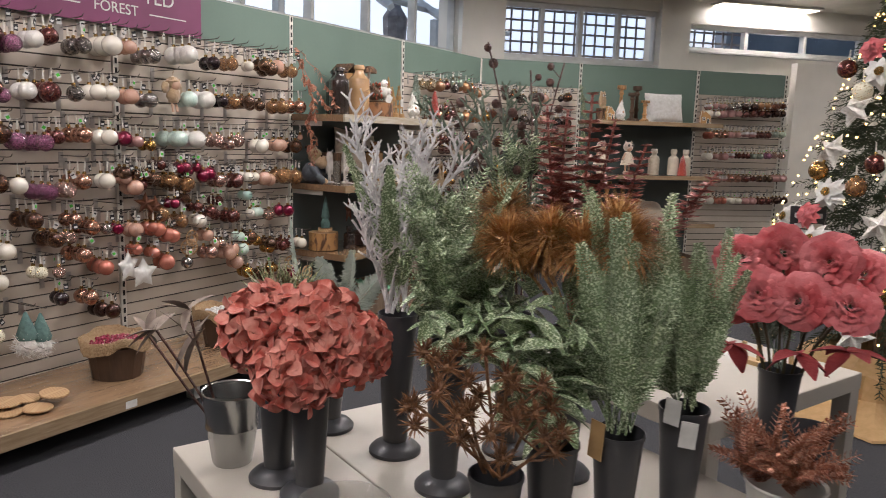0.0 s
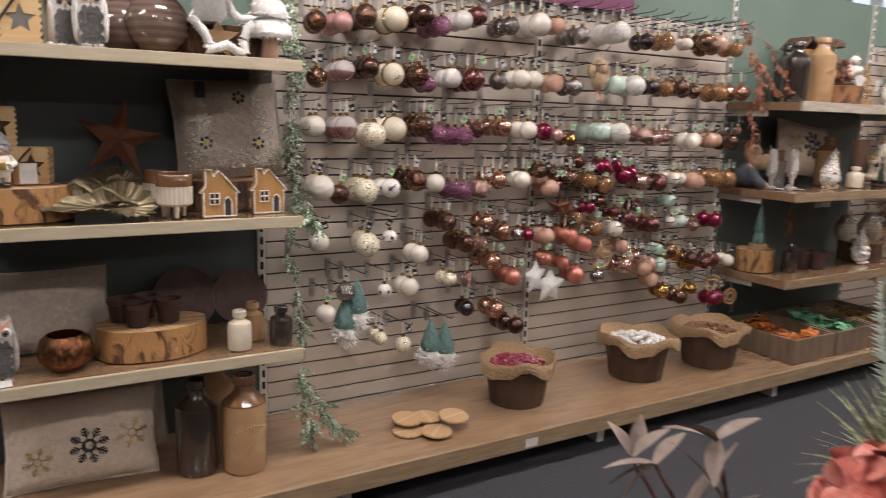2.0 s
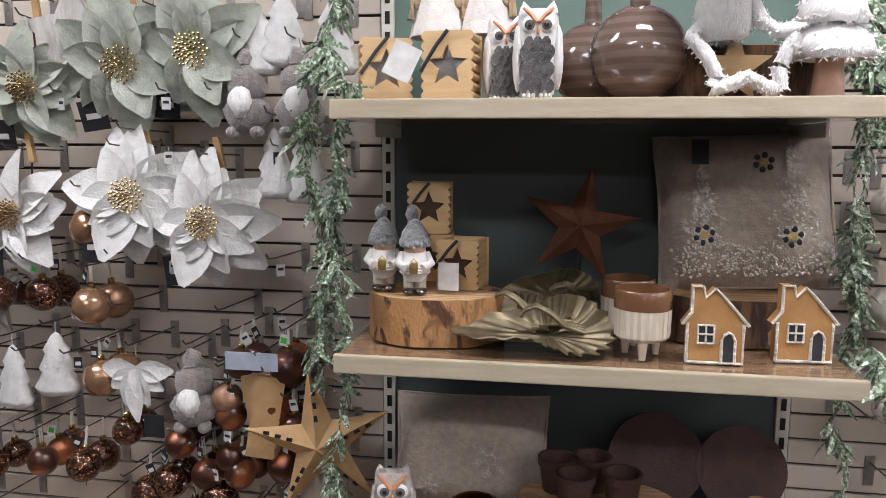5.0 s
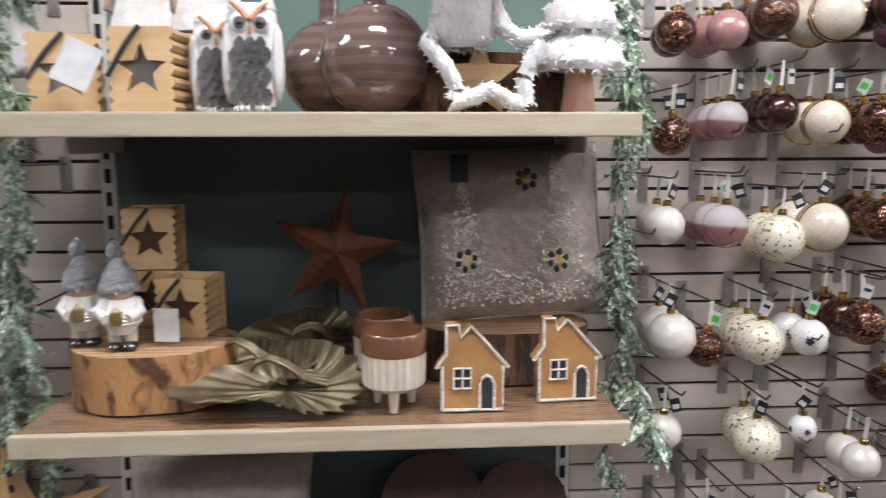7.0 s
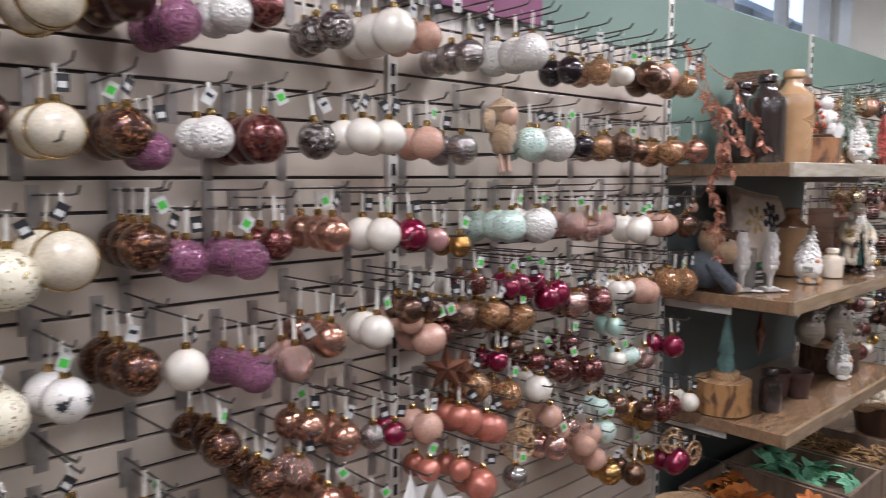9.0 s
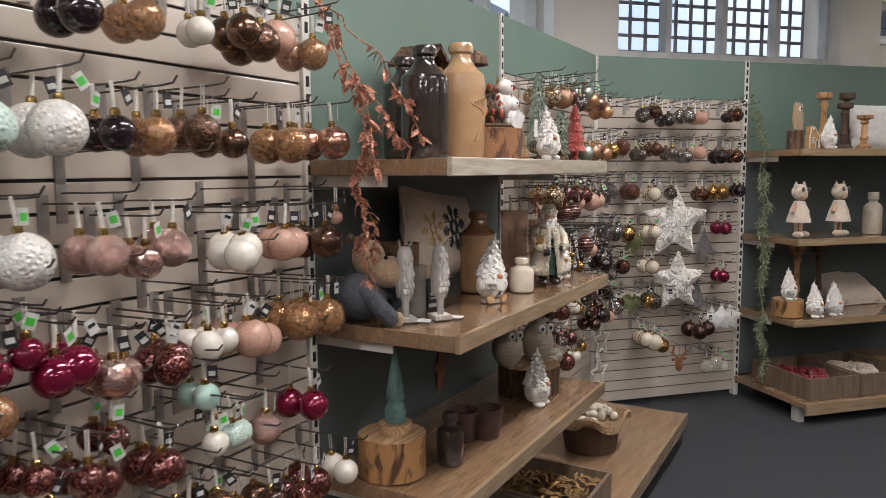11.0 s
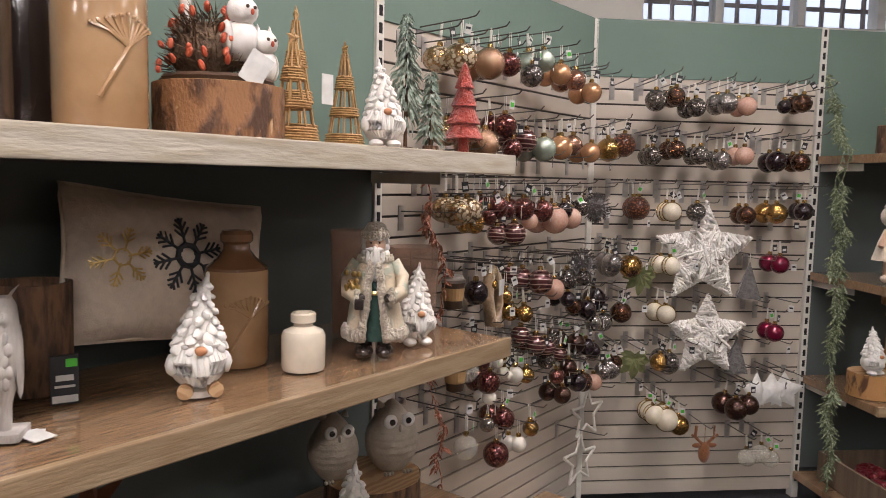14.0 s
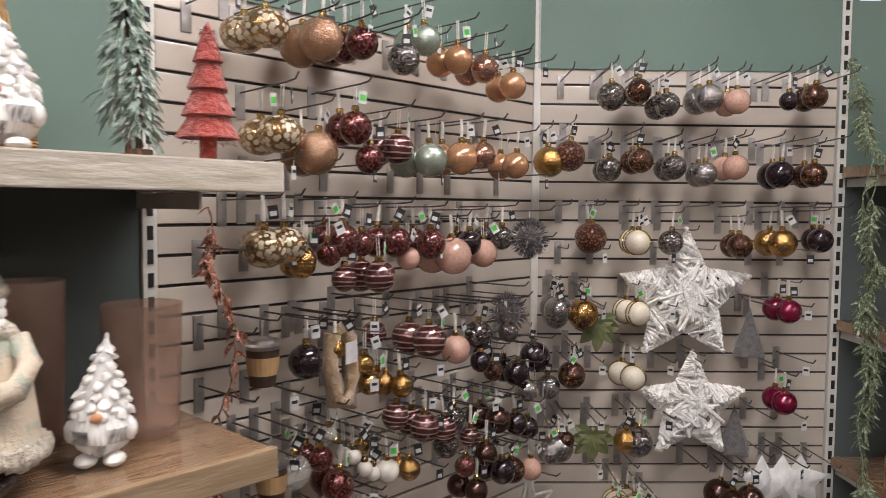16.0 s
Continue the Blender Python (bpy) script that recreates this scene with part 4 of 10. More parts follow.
KRAFT = mat("kraft_card", (0.48, 0.3, 0.14), 0.7, second=(0.42, 0.26, 0.11), scale=30, bump=0.1)
TEAL = mat("teal_felt", (0.13, 0.23, 0.21), 0.95, second=(0.1, 0.18, 0.165), scale=60, bump=0.6, grain=400)
SMOKEGLASS = mat("rose_glass", (0.78, 0.62, 0.53), 0.05, second=(0.66, 0.47, 0.37), scale=40, thin=0.8, coat=0.8, bump=0.3)
CLEARGLASS = mat("clear_tumbler", (0.74, 0.72, 0.68), 0.04, scale=20, thin=0.8, coat=0.7, bump=0.02)


def multi(name, pieces, at, label, category, group=""):
    """A figure as one mesh of several materials: (material, bmesh) pairs."""
    me = bpy.data.meshes.new(name)
    whole = bmesh.new()
    for k, (material, bm) in enumerate(pieces):
        tmp = bpy.data.meshes.new("tmp")
        for f in bm.faces:
            f.material_index = k
        bm.to_mesh(tmp)
        bm.free()
        whole.from_mesh(tmp)
        bpy.data.meshes.remove(tmp)
        me.materials.append(material)
    whole.to_mesh(me)
    whole.free()
    smooth(me, 50)
    ob = new(name, me)
    ob.matrix_basis = at
    return tagged(ob, label, category, group)


def bottle(at, r, h, material, label, neck=0.42, cap=None, motif=None):
    b = thing("stoneware_bottle", label, "bottle", at=at)
    s = h * 0.72
    part("body", spin([(0, 0), (r * 0.94, 0), (r, 0.012), (r, s - 0.01), (r * 0.985, s - 0.003)], 32), material, b, soft=35)
    part("neck", spin([(r * 0.985, s - 0.003), (r * 0.97, s + 0.003), (r * 0.6, s + h * 0.08), (r * neck, s + h * 0.14), (r * neck * 0.98, s + h * 0.18), (r * neck * 1.22, s + h * 0.2), (r * neck * 1.25, h * 0.97), (r * neck * 1.05, h),
                       (r * neck * 0.7, h), (r * neck * 0.6, h * 0.95), (0, h * 0.94)], 24), cap or material, b, soft=35)
    if motif:
        bm = bmesh.new()
        for i in range(11):
            u = (i - 5) * 0.15
            pipe(bm, [(r * 1.02 * math.sin(w), -r * 1.02 * math.cos(w), z) for w, z in ((0.12, s * 0.52), (0.12 + u * 0.55, s * 0.61), (0.12 + u, s * (0.72 - 0.03 * abs(i - 5) / 2)))], 0.0028, 5)
            lump(bm, (r * 1.025 * math.sin(0.12 + u), -r * 1.025 * math.cos(0.12 + u), s * (0.725 - 0.03 * abs(i - 5) / 2)), 0.004, seg=6)
        pipe(bm, [(r * 1.02 * math.sin(w), -r * 1.02 * math.cos(w), z) for w, z in ((-0.5, s * 0.2), (-0.2, s * 0.36), (0.12, s * 0.52))], 0.0042, 6)
        tagged(part("relief", bm, material, b, "raised seed-head relief"), kind="stuff")
    return b


def jar(at, r, h, material, label):
    b = thing("stoneware_jar", label, "jar", at=at)
    part("body", spin([(0, 0), (r * 0.95, 0), (r, 0.008), (r, h * 0.6), (r * 0.9, h * 0.68), (r * 0.45, h * 0.76)], 24), material, b, soft=35)
    part("rim", spin([(r * 0.45, h * 0.76), (r * 0.44, h * 0.8), (r * 0.58, h * 0.84), (r * 0.58, h * 0.97), (r * 0.5, h), (r * 0.36, h), (r * 0.3, h * 0.9), (0, h * 0.9)], 20), material, b, soft=35)
    return b


def log(at, r, h, label, material=None, squash=1.0):
    l = thing("log_slice", label, "log slice", at=at)
    bm = bmesh.new()
    n, rings = 40, 6
    grid = []
    for j in range(rings + 1):
        row = []
        for i in range(n):
            u = 2 * math.pi * i / n
            k = r * (1 + 0.05 * noise.noise(Vector((math.cos(u) * 2.2, math.sin(u) * 2.2, at.translation.y * 5))) + 0.018 * noise.noise(Vector((math.cos(u) * 9, math.sin(u) * 9, j * 0.8))))
            row.append(bm.verts.new((k * math.cos(u), k * math.sin(u) * squash, h * j / rings)))
        grid.append(row)
    for a, b in zip(grid, grid[1:]):
        for i in range(n):
            bm.faces.new((a[i], a[(i + 1) % n], b[(i + 1) % n], b[i]))
    top = [v.co.copy() for v in grid[-1]]
    part("bark", bm, material or BARK, l, soft=60)
    bm = bmesh.new()
    vs = [bm.verts.new((c.x * 0.985, c.y * 0.985, h + 0.001)) for c in top]
    bm.faces.new(vs)
    ws = [bm.verts.new((c.x * 0.985, c.y * 0.985, 0.001)) for c in top]
    bm.faces.new(ws[::-1])
    for i in range(n):
        bm.faces.new((ws[i], ws[(i + 1) % n], vs[(i + 1) % n], vs[i]))
    part("cut_face", bm, CUT, l, "pale sawn face with rings")
    return l


def cushion(at, w, h, t, material, label, motifs=()):
    c = thing("cushion", label, "cushion", at=at)
    bm = bmesh.new()
    n, m = 18, 14

    def point(i, j, s):
        u, v = 2 * i / n - 1, 2 * j / m - 1
        bulge = ((1 - u ** 4) * (1 - v ** 4)) ** 0.6
        pin = 1 - 0.045 * (1 - u * u) * v * v - 0.045 * (1 - v * v) * u * u
        wr = 0.01 * noise.noise(Vector((u * 2.5, v * 2.5, s * 5 + w * 9))) + 0.004 * noise.noise(Vector((u * 9, v * 6, w * 7)))
        return Vector((u * w / 2 * pin, s * t / 2 * bulge + wr, h / 2 + v * h / 2 * pin))
    for s in (-1, 1):
        g = [[bm.verts.new(point(i, j, s)) for i in range(n + 1)] for j in range(m + 1)]
        for j in range(m):
            for i in range(n):
                f = (g[j][i], g[j][i + 1], g[j + 1][i + 1], g[j + 1][i])
                bm.faces.new(f if s < 0 else f[::-1])
    bmesh.ops.remove_doubles(bm, verts=bm.verts, dist=0.002)
    cover = part("cover", bm, material, c, soft=80)
    bm = bmesh.new()
    edge = [point(i, 0, 0) for i in range(n + 1)] + [point(n, j, 0) for j in range(1, m + 1)] + [point(i, m, 0) for i in range(n - 1, -1, -1)] + [point(0, j, 0) for j in range(m - 1, -1, -1)]
    pipe(bm, edge, 0.004, 5)
    part("piping", bm, material, cover)

    def bead(bm, x, z, size):
        u, v = max(-0.96, min(0.96, 2 * x / w)), max(-0.96, min(0.96, 2 * z / h - 1))
        lump(bm, (x, -t / 2 * ((1 - u ** 4) * (1 - v ** 4)) ** 0.6 - 0.004, z), size, (1, 0.5, 1), 5)

    def skin(x, z):
        u, v = max(-0.96, min(0.96, 2 * x / w)), max(-0.96, min(0.96, 2 * z / h - 1))
        return Vector((x, -t / 2 * ((1 - u ** 4) * (1 - v ** 4)) ** 0.6 - 0.0035, z))

    def stroke(bm, x0, z0, x1, z1, r):
        pipe(bm, [skin(x0 + (x1 - x0) * k / 4, z0 + (z1 - z0) * k / 4) for k in range(5)], r, 5)

    rnd = random.Random(int(w * 1000) + int(h * 977))
    for kind, x, z, r, mt in motifs:
        bm = bmesh.new()
        if kind in ("flake", "gold_flake"):
            arms = 8 if kind == "flake" else 6
            for i in range(arms):
                u = 2 * math.pi * i / arms + 0.26
                stroke(bm, x + 0.2 * r * math.cos(u), z + 0.2 * r * math.sin(u), x + r * math.cos(u), z + r * math.sin(u), r * 0.038)
                for q, l in ((0.5, 0.3), (0.68, 0.26), (0.86, 0.16)):
                    for s in (-1, 1):
                        px, pz = x + q * r * math.cos(u), z + q * r * math.sin(u)
                        stroke(bm, px, pz, px + l * r * math.cos(u + s * 0.75), pz + l * r * math.sin(u + s * 0.75), r * 0.032)
                p, q = skin(x + 0.3 * r * math.cos(u), z + 0.3 * r * math.sin(u)), skin(x + 0.3 * r * math.cos(u + 2 * math.pi / arms), z + 0.3 * r * math.sin(u + 2 * math.pi / arms))
                pipe(bm, [p, q], r * (0.075 if kind == "flake" else 0.035), 5)
        elif kind == "blossom":
            for i in range(6):
                u = 2 * math.pi * i / 6 + 0.3
                bead(bm, x + r * math.cos(u), z + r * math.sin(u), r * 0.42)
        elif kind == "disc":
            for i in range(40):
                u, q = i * 2.4, r * math.sqrt(i / 40)
                bead(bm, x + q * math.cos(u), z + q * math.sin(u), 0.0038)
        elif kind == "tree":
            for i in range(330):
                v = rnd.random() ** 1.3
                u = rnd.uniform(-1, 1) * (1.02 - v) * 0.52 * (0.75 + 0.25 * math.cos(v * 22))
                bead(bm, x + u * r, z + v * r * 1.5, rnd.uniform(0.0022, 0.0044))
        elif kind == "drift":
            for i in range(400):
                u, v = rnd.random(), rnd.random()
                bead(bm, x + (u - 0.5) * 2 * r, z + r * 0.42 * v * (0.45 + 0.55 * abs(math.sin(u * 4 + 0.4))), rnd.uniform(0.0022, 0.004))
        tagged(part("motif", bm, mt, cover, "sewn-on sparkling motif" if mt is SEQUIN else "printed snowflake motif"), kind="stuff")
    return c
def star_mesh(r, t, inner=0.4):
    bm = bmesh.new()
    ring = [bm.verts.new(((r if i % 2 == 0 else r * inner) * math.sin(math.pi * i / 5), 0, (r if i % 2 == 0 else r * inner) * math.cos(math.pi * i / 5))) for i in range(10)]
    f, b = bm.verts.new((0, -t, 0)), bm.verts.new((0, t, 0))
    for i in range(10):
        bm.faces.new((f, ring[i], ring[(i + 1) % 10]))
        bm.faces.new((b, ring[(i + 1) % 10], ring[i]))
    return bm


def flat_star(r, t, inner=0.42):
    bm = bmesh.new()
    pts = [((r if i % 2 == 0 else r * inner) * math.sin(math.pi * i / 5), (r if i % 2 == 0 else r * inner) * math.cos(math.pi * i / 5)) for i in range(10)]
    f = bm.faces.new([bm.verts.new((x, 0, z)) for x, z in pts])
    ext = bmesh.ops.extrude_face_region(bm, geom=[f])["geom"]
    for v in ext:
        if isinstance(v, bmesh.types.BMVert):
            v.co.y += t
    bmesh.ops.recalc_face_normals(bm, faces=bm.faces)
    return bm


def gnome(at, h, label="white ceramic gnome with a tree-shaped hat", base_logs=False):
    """A bearded gnome under a bent tree hat of snowy clumps."""
    hat, body, foot, nose = (bmesh.new() for k in range(4))
    rnd = random.Random(int(h * 1000) + int(at.translation.y * 100))
    lean = rnd.uniform(-0.04, 0.04)

    def axis(v):
        return Vector((h * lean * v * v * 2, 0, h * (0.4 + 0.57 * v)))
    rows = []
    for i in range(13):
        v = i / 12
        r = h * (0.15 * (1 - v) ** 0.9 + 0.012)
        rows.append([hat.verts.new(axis(v) + Vector((r * math.cos(2 * math.pi * j / 18), r * math.sin(2 * math.pi * j / 18), 0))) for j in range(18)])
    for p, q in zip(rows, rows[1:]):
        for j in range(18):
            hat.faces.new((p[j], p[(j + 1) % 18], q[(j + 1) % 18], q[j]))
    hat.faces.new(rows[-1])
    for k in range(8):
        v = k / 8.4
        r = h * (0.165 * (1 - v) ** 0.9 + 0.012)
        n = max(4, 9 - k)
        for j in range(n):
            u = 2 * math.pi * (j + 0.5 * (k % 2)) / n + rnd.uniform(-0.15, 0.15)
            size = h * (0.052 - 0.028 * v) * rnd.uniform(0.85, 1.15)
            m = pose(0, 0, 0, 0, rnd.uniform(15, 40), math.degrees(u))
            lump(hat, axis(v) + Vector((r * math.cos(u), r * math.sin(u), rnd.uniform(-0.012, 0.012) * h)), size, (1.35, 0.95, 0.8), 8, 0.35, m.to_3x3())
    lump(hat, axis(1.0), h * 0.02, (0.9, 0.9, 1.6), 8)
    lump(body, (0, h * 0.01, h * 0.25), h * 0.22, (1.02, 0.9, 0.95), 16, 0.05)
    for j in range(13):
        u = math.pi * (1.12 + 0.76 * j / 12)
        x, y = math.cos(u) * h * 0.2, math.sin(u) * h * 0.2
        drop = 0.2 + 0.13 * math.cos(u * 2 - math.pi * 3 + math.pi)
        pipe(body, [(x * 0.75, y * 0.82, h * 0.41), (x * 1.06, y * 1.12, h * 0.3), (x * 0.98, y * 1.08, h * 0.2), (x * 0.7, y * 0.95, h * (0.2 - 0.1 * (1 - abs(j - 6) / 8)))], h * 0.034, 7, 0.6)
    for s in (-1, 1):
        lump(body, (s * h * 0.2, -h * 0.04, h * 0.26), h * 0.068, (0.9, 1.1, 1.4), 10, 0.15)
        lump(hat, (s * h * 0.07, -h * 0.15, h * 0.425), h * 0.06, (1.3, 0.7, 0.5), 8, 0.2)
        if base_logs:
            spin([(0, -0.03 * h), (h * 0.062, -0.03 * h), (h * 0.062, 0.05 * h), (0, 0.05 * h)], 12, foot, pose(s * h * 0.11, -h * 0.12, h * 0.062, 90, 0, s * 12))
        else:
            lump(body, (s * h * 0.1, -h * 0.1, h * 0.05), h * 0.085, (1, 1.35, 0.62), 9)
    if base_logs:
        spin([(0, 0), (h * 0.15, 0), (h * 0.15, 0.05 * h), (0, 0.06 * h)], 16, body)
    lump(nose, (0, -h * 0.225, h * 0.4), h * 0.043, (1.15, 1, 0.9), seg=10)
    pieces = [(CERAMIC, hat), (CERAMIC, body), (ORANGE, nose)] + ([(CUT, foot)] if base_logs else [])
    return multi("gnome_figurine", pieces, at, label, "figurine", "tree-hat gnomes")


def owl(at, h, front, side, label, brow=None):
    """A slim carved owl: side wings, a breast of overlapping bark scales, ringed eyes and a V of brow."""
    a, b, c, d, e, g = (bmesh.new() for k in range(6))
    spin([(0, 0.05 * h), (h * 0.17, 0.05 * h), (h * 0.215, h * 0.28), (h * 0.22, h * 0.6), (h * 0.205, h * 0.82), (h * 0.16, h * 0.9), (0, h * 0.9)], 20, a)
    for v in a.verts:
        v.co.y *= 0.62
    for s in (-1, 1):
        spin([(h * 0.075, 0), (h * 0.05, h * 0.06), (0, h * 0.13)], 8, a, pose(s * h * 0.13, 0, h * 0.86, 0, s * 10))
        lump(a, (s * h * 0.2, -h * 0.01, h * 0.42), h * 0.1, (0.6, 1.1, 3.4), 12, 0.1)
        lump(d, (s * h * 0.088, -h * 0.125, h * 0.73), h * 0.083, (1, 0.35, 1), 14)
        lump(g, (s * h * 0.085, -h * 0.148, h * 0.73), h * 0.052, (1, 0.3, 1), 12)
        lump(c, (s * h * 0.082, -h * 0.162, h * 0.73), h * 0.026, (1, 0.4, 1), 8)
        pipe(e, [(s * h * 0.012, -h * 0.14, h * 0.755), (s * h * 0.07, -h * 0.13, h * 0.83), (s * h * 0.15, -h * 0.1, h * 0.9)], h * 0.03, 6, 0.5)
        for k in range(3):
            lump(a, (s * h * 0.085 + (k - 1) * h * 0.045, -h * 0.13, h * 0.03), h * 0.03, (0.8, 1.6, 1), 7)
    for k in range(6):
        for i in range(3 + k % 2):
            leaf(b, pose((i - (2 + k % 2) / 2) * h * 0.085, -h * 0.135, h * (0.62 - 0.085 * k), 0, 0, 0) @ pose(0, 0, 0, 90 + 14, 90, 0) @ pose(0, 0, 0, 0, 0, 0), h * 0.11, h * 0.15, -0.1, 3)
    lump(b, (0, -h * 0.09, h * 0.36), h * 0.15, (0.85, 0.34, 1.9), 12)
    lump(e, (0, -h * 0.15, h * 0.67), h * 0.028, (0.7, 0.8, 1.5), 6)
    return multi("owl_figurine", [(side, a), (front, b), (BLACKGLAZE, c), (CERAMIC, d), (brow or side, e), (GREYFELT, g)], at, label, "figurine", "owl figurines")


def egg_owl(at, h, label):
    """A round owl with ringed eyes and rows of carved feathers."""
    a, b, c = bmesh.new(), bmesh.new(), bmesh.new()
    n = 30
    prof = [(h * 0.4 * math.sin(math.pi * min(1, 0.1 + 0.9 * i / n)) ** 0.72 * (1 - 0.22 * i / n), h * i / n) for i in range(n + 1)]
    spin([(0, 0)] + prof[:-1] + [(0, h)], 30, a)
    for v in a.verts:
        u = math.atan2(v.co.x, -v.co.y)
        if abs(u) < 1.1 and 0.08 < v.co.z / h < 0.58:
            v.co += Vector((v.co.x, v.co.y, 0)) * 0.05 * math.sin(v.co.z / h * 62 + 1.3 * math.cos(u * 9))
        elif v.co.z / h < 0.62:
            v.co += Vector((v.co.x, v.co.y, 0)) * 0.04
    for s in (-1, 1):
        spin([(h * 0.07, 0), (h * 0.045, h * 0.05), (0, h * 0.1)], 8, a, pose(s * h * 0.17, 0, h * 0.9, 0, s * 18))
        lump(b, (s * h * 0.13, -h * 0.28, h * 0.76), h * 0.1, (1, 0.4, 1), 14)
        lump(c, (s * h * 0.12, -h * 0.32, h * 0.76), h * 0.045, (1, 0.4, 1), 10)
        for k in range(3):
            lump(a, (s * h * 0.14 + (k - 1) * h * 0.05, -h * 0.26, h * 0.02), h * 0.03, (0.9, 1.5, 1), 7)
    lump(a, (0, -h * 0.32, h * 0.67), h * 0.035, (0.8, 1, 1.6), 8)
    return multi("owl_figurine", [(SANDOWL, a), (CERAMIC, b), (BLACKGLAZE, c)], at, label, "figurine", "round owls")


def house(at, w, h, label):
    g = thing("house_ornament", label, "ornament", at=at, group="gingerbread houses")
    out = [(-w * 0.42, 0), (w * 0.42, 0), (w * 0.42, h * 0.52), (w * 0.5, h * 0.5), (w * 0.12, h * 0.86), (-w * 0.02, h * 0.98), (-w * 0.16, h * 0.86), (-w * 0.2, h), (-w * 0.36, h), (-w * 0.36, h * 0.66), (-w * 0.5, h * 0.5), (-w * 0.42, h * 0.52)]
    bm = bmesh.new()
    f = bm.faces.new([bm.verts.new((x, 0, z)) for x, z in out])
    for v in bmesh.ops.extrude_face_region(bm, geom=[f])["geom"]:
        if isinstance(v, bmesh.types.BMVert):
            v.co.y += 0.03
    bmesh.ops.recalc_face_normals(bm, faces=bm.faces)
    part("wall", bm, GINGER, g)
    bm = bmesh.new()
    pipe(bm, [(x, -0.001, z) for x, z in out + out[:1]], 0.0034, 6)
    part("icing", bm, ICING, g, "white glitter icing outline")
    for i in range(4):
        x, z = -w * 0.2 + (i % 2) * w * 0.12, h * 0.32 + (i // 2) * h * 0.12
        part("window", boxed(x - w * 0.045, x + w * 0.045, -0.002, 0.002, z - h * 0.045, z + h * 0.045), INK, g)
    bm = bmesh.new()
    pts = [(w * 0.1, 0.002), (w * 0.1, h * 0.3), (w * 0.14, h * 0.38), (w * 0.2, h * 0.41), (w * 0.26, h * 0.38), (w * 0.3, h * 0.3), (w * 0.3, 0.002)]
    bm.faces.new([bm.verts.new((x, -0.002, z)) for x, z in pts])
    part("doorway", bm, INK, g)
    bm = bmesh.new()
    pipe(bm, [(x, -0.002, z) for x, z in pts], 0.003, 6)
    for i in range(3):
        pipe(bm, [(-w * 0.27, -0.003, h * (0.26 + 0.12 * i)), (-w * 0.01, -0.003, h * (0.26 + 0.12 * i))], 0.002, 5)
        pipe(bm, [(-w * 0.26 + w * 0.12 * i, -0.003, h * 0.26), (-w * 0.26 + w * 0.12 * i, -0.003, h * 0.5)], 0.002, 5)
    part("trim", bm, ICING, g)
    return g


def fretted(outline, hole, t):
    """A board of the given outline with a hole sawn through it."""
    bm = bmesh.new()
    for loop in (outline, hole):
        vs = [bm.verts.new((x, 0, z)) for x, z in loop]
        for p, q in zip(vs, vs[1:] + vs[:1]):
            bm.edges.new((p, q))
    bmesh.ops.triangle_fill(bm, use_beauty=True, edges=bm.edges[:])
    for g in bmesh.ops.extrude_face_region(bm, geom=bm.faces[:])["geom"]:
        if isinstance(g, bmesh.types.BMVert):
            g.co.y += t
    bmesh.ops.recalc_face_normals(bm, faces=bm.faces)
    return bm


def star_box(at, w, h, label, dark=False):
    """A pine tealight box: a front with scalloped edges and a sawn-out star, half-log sides."""
    b = thing("star_tealight_box", label, "tealight holder", at=at, group="log-sided star boxes")
    n, right = 7, []
    for i in range(n):
        for k in range(4):
            q = math.pi * k / 4
            right.append((w / 2 - 0.006 + 0.007 * math.sin(q), h * (i + k / 4) / n))
    right.append((w / 2 - 0.006, h))
    outline = right + [(-x, z) for x, z in reversed(right)]
    r = w * 0.4
    hole = [((r if i % 2 == 0 else r * 0.45) * math.sin(math.pi * i / 5), h * 0.5 + (r if i % 2 == 0 else r * 0.45) * math.cos(math.pi * i / 5)) for i in range(10)]
    part("front_panel", fretted(outline, hole, 0.008), PINE, b)
    part("back_panel", boxed(-w / 2, w / 2, w * 0.8, w * 0.8 + 0.008, 0, h, bevel=0.001), PINE, b)
    part("lining", boxed(-w * 0.46, w * 0.46, 0.012, 0.016, 0.004, h - 0.004), DARKWOOD if dark else STEEL, b, "dark inside" if dark else "silver tealight glass inside")
    for s in (-1, 1):
        for i in range(n):
            bm = bmesh.new()
            z = h * (i + 0.5) / n
            pipe(bm, [(s * (w / 2 - 0.01), 0.0085, z), (s * (w / 2 - 0.01), w * 0.8, z)], h / n * 0.5, 8)
            part("half_log", bm, PINE, b)
    bm = bmesh.new()
    pipe(bm, [(-w * 0.5, -0.006, h * 0.42), (-w * 0.2, -0.008, h * 0.78), (w * 0.02, -0.006, h * 1.0)], 0.004, 6)
    part("cord", bm, INK, b, "black hanging cord")
    return b


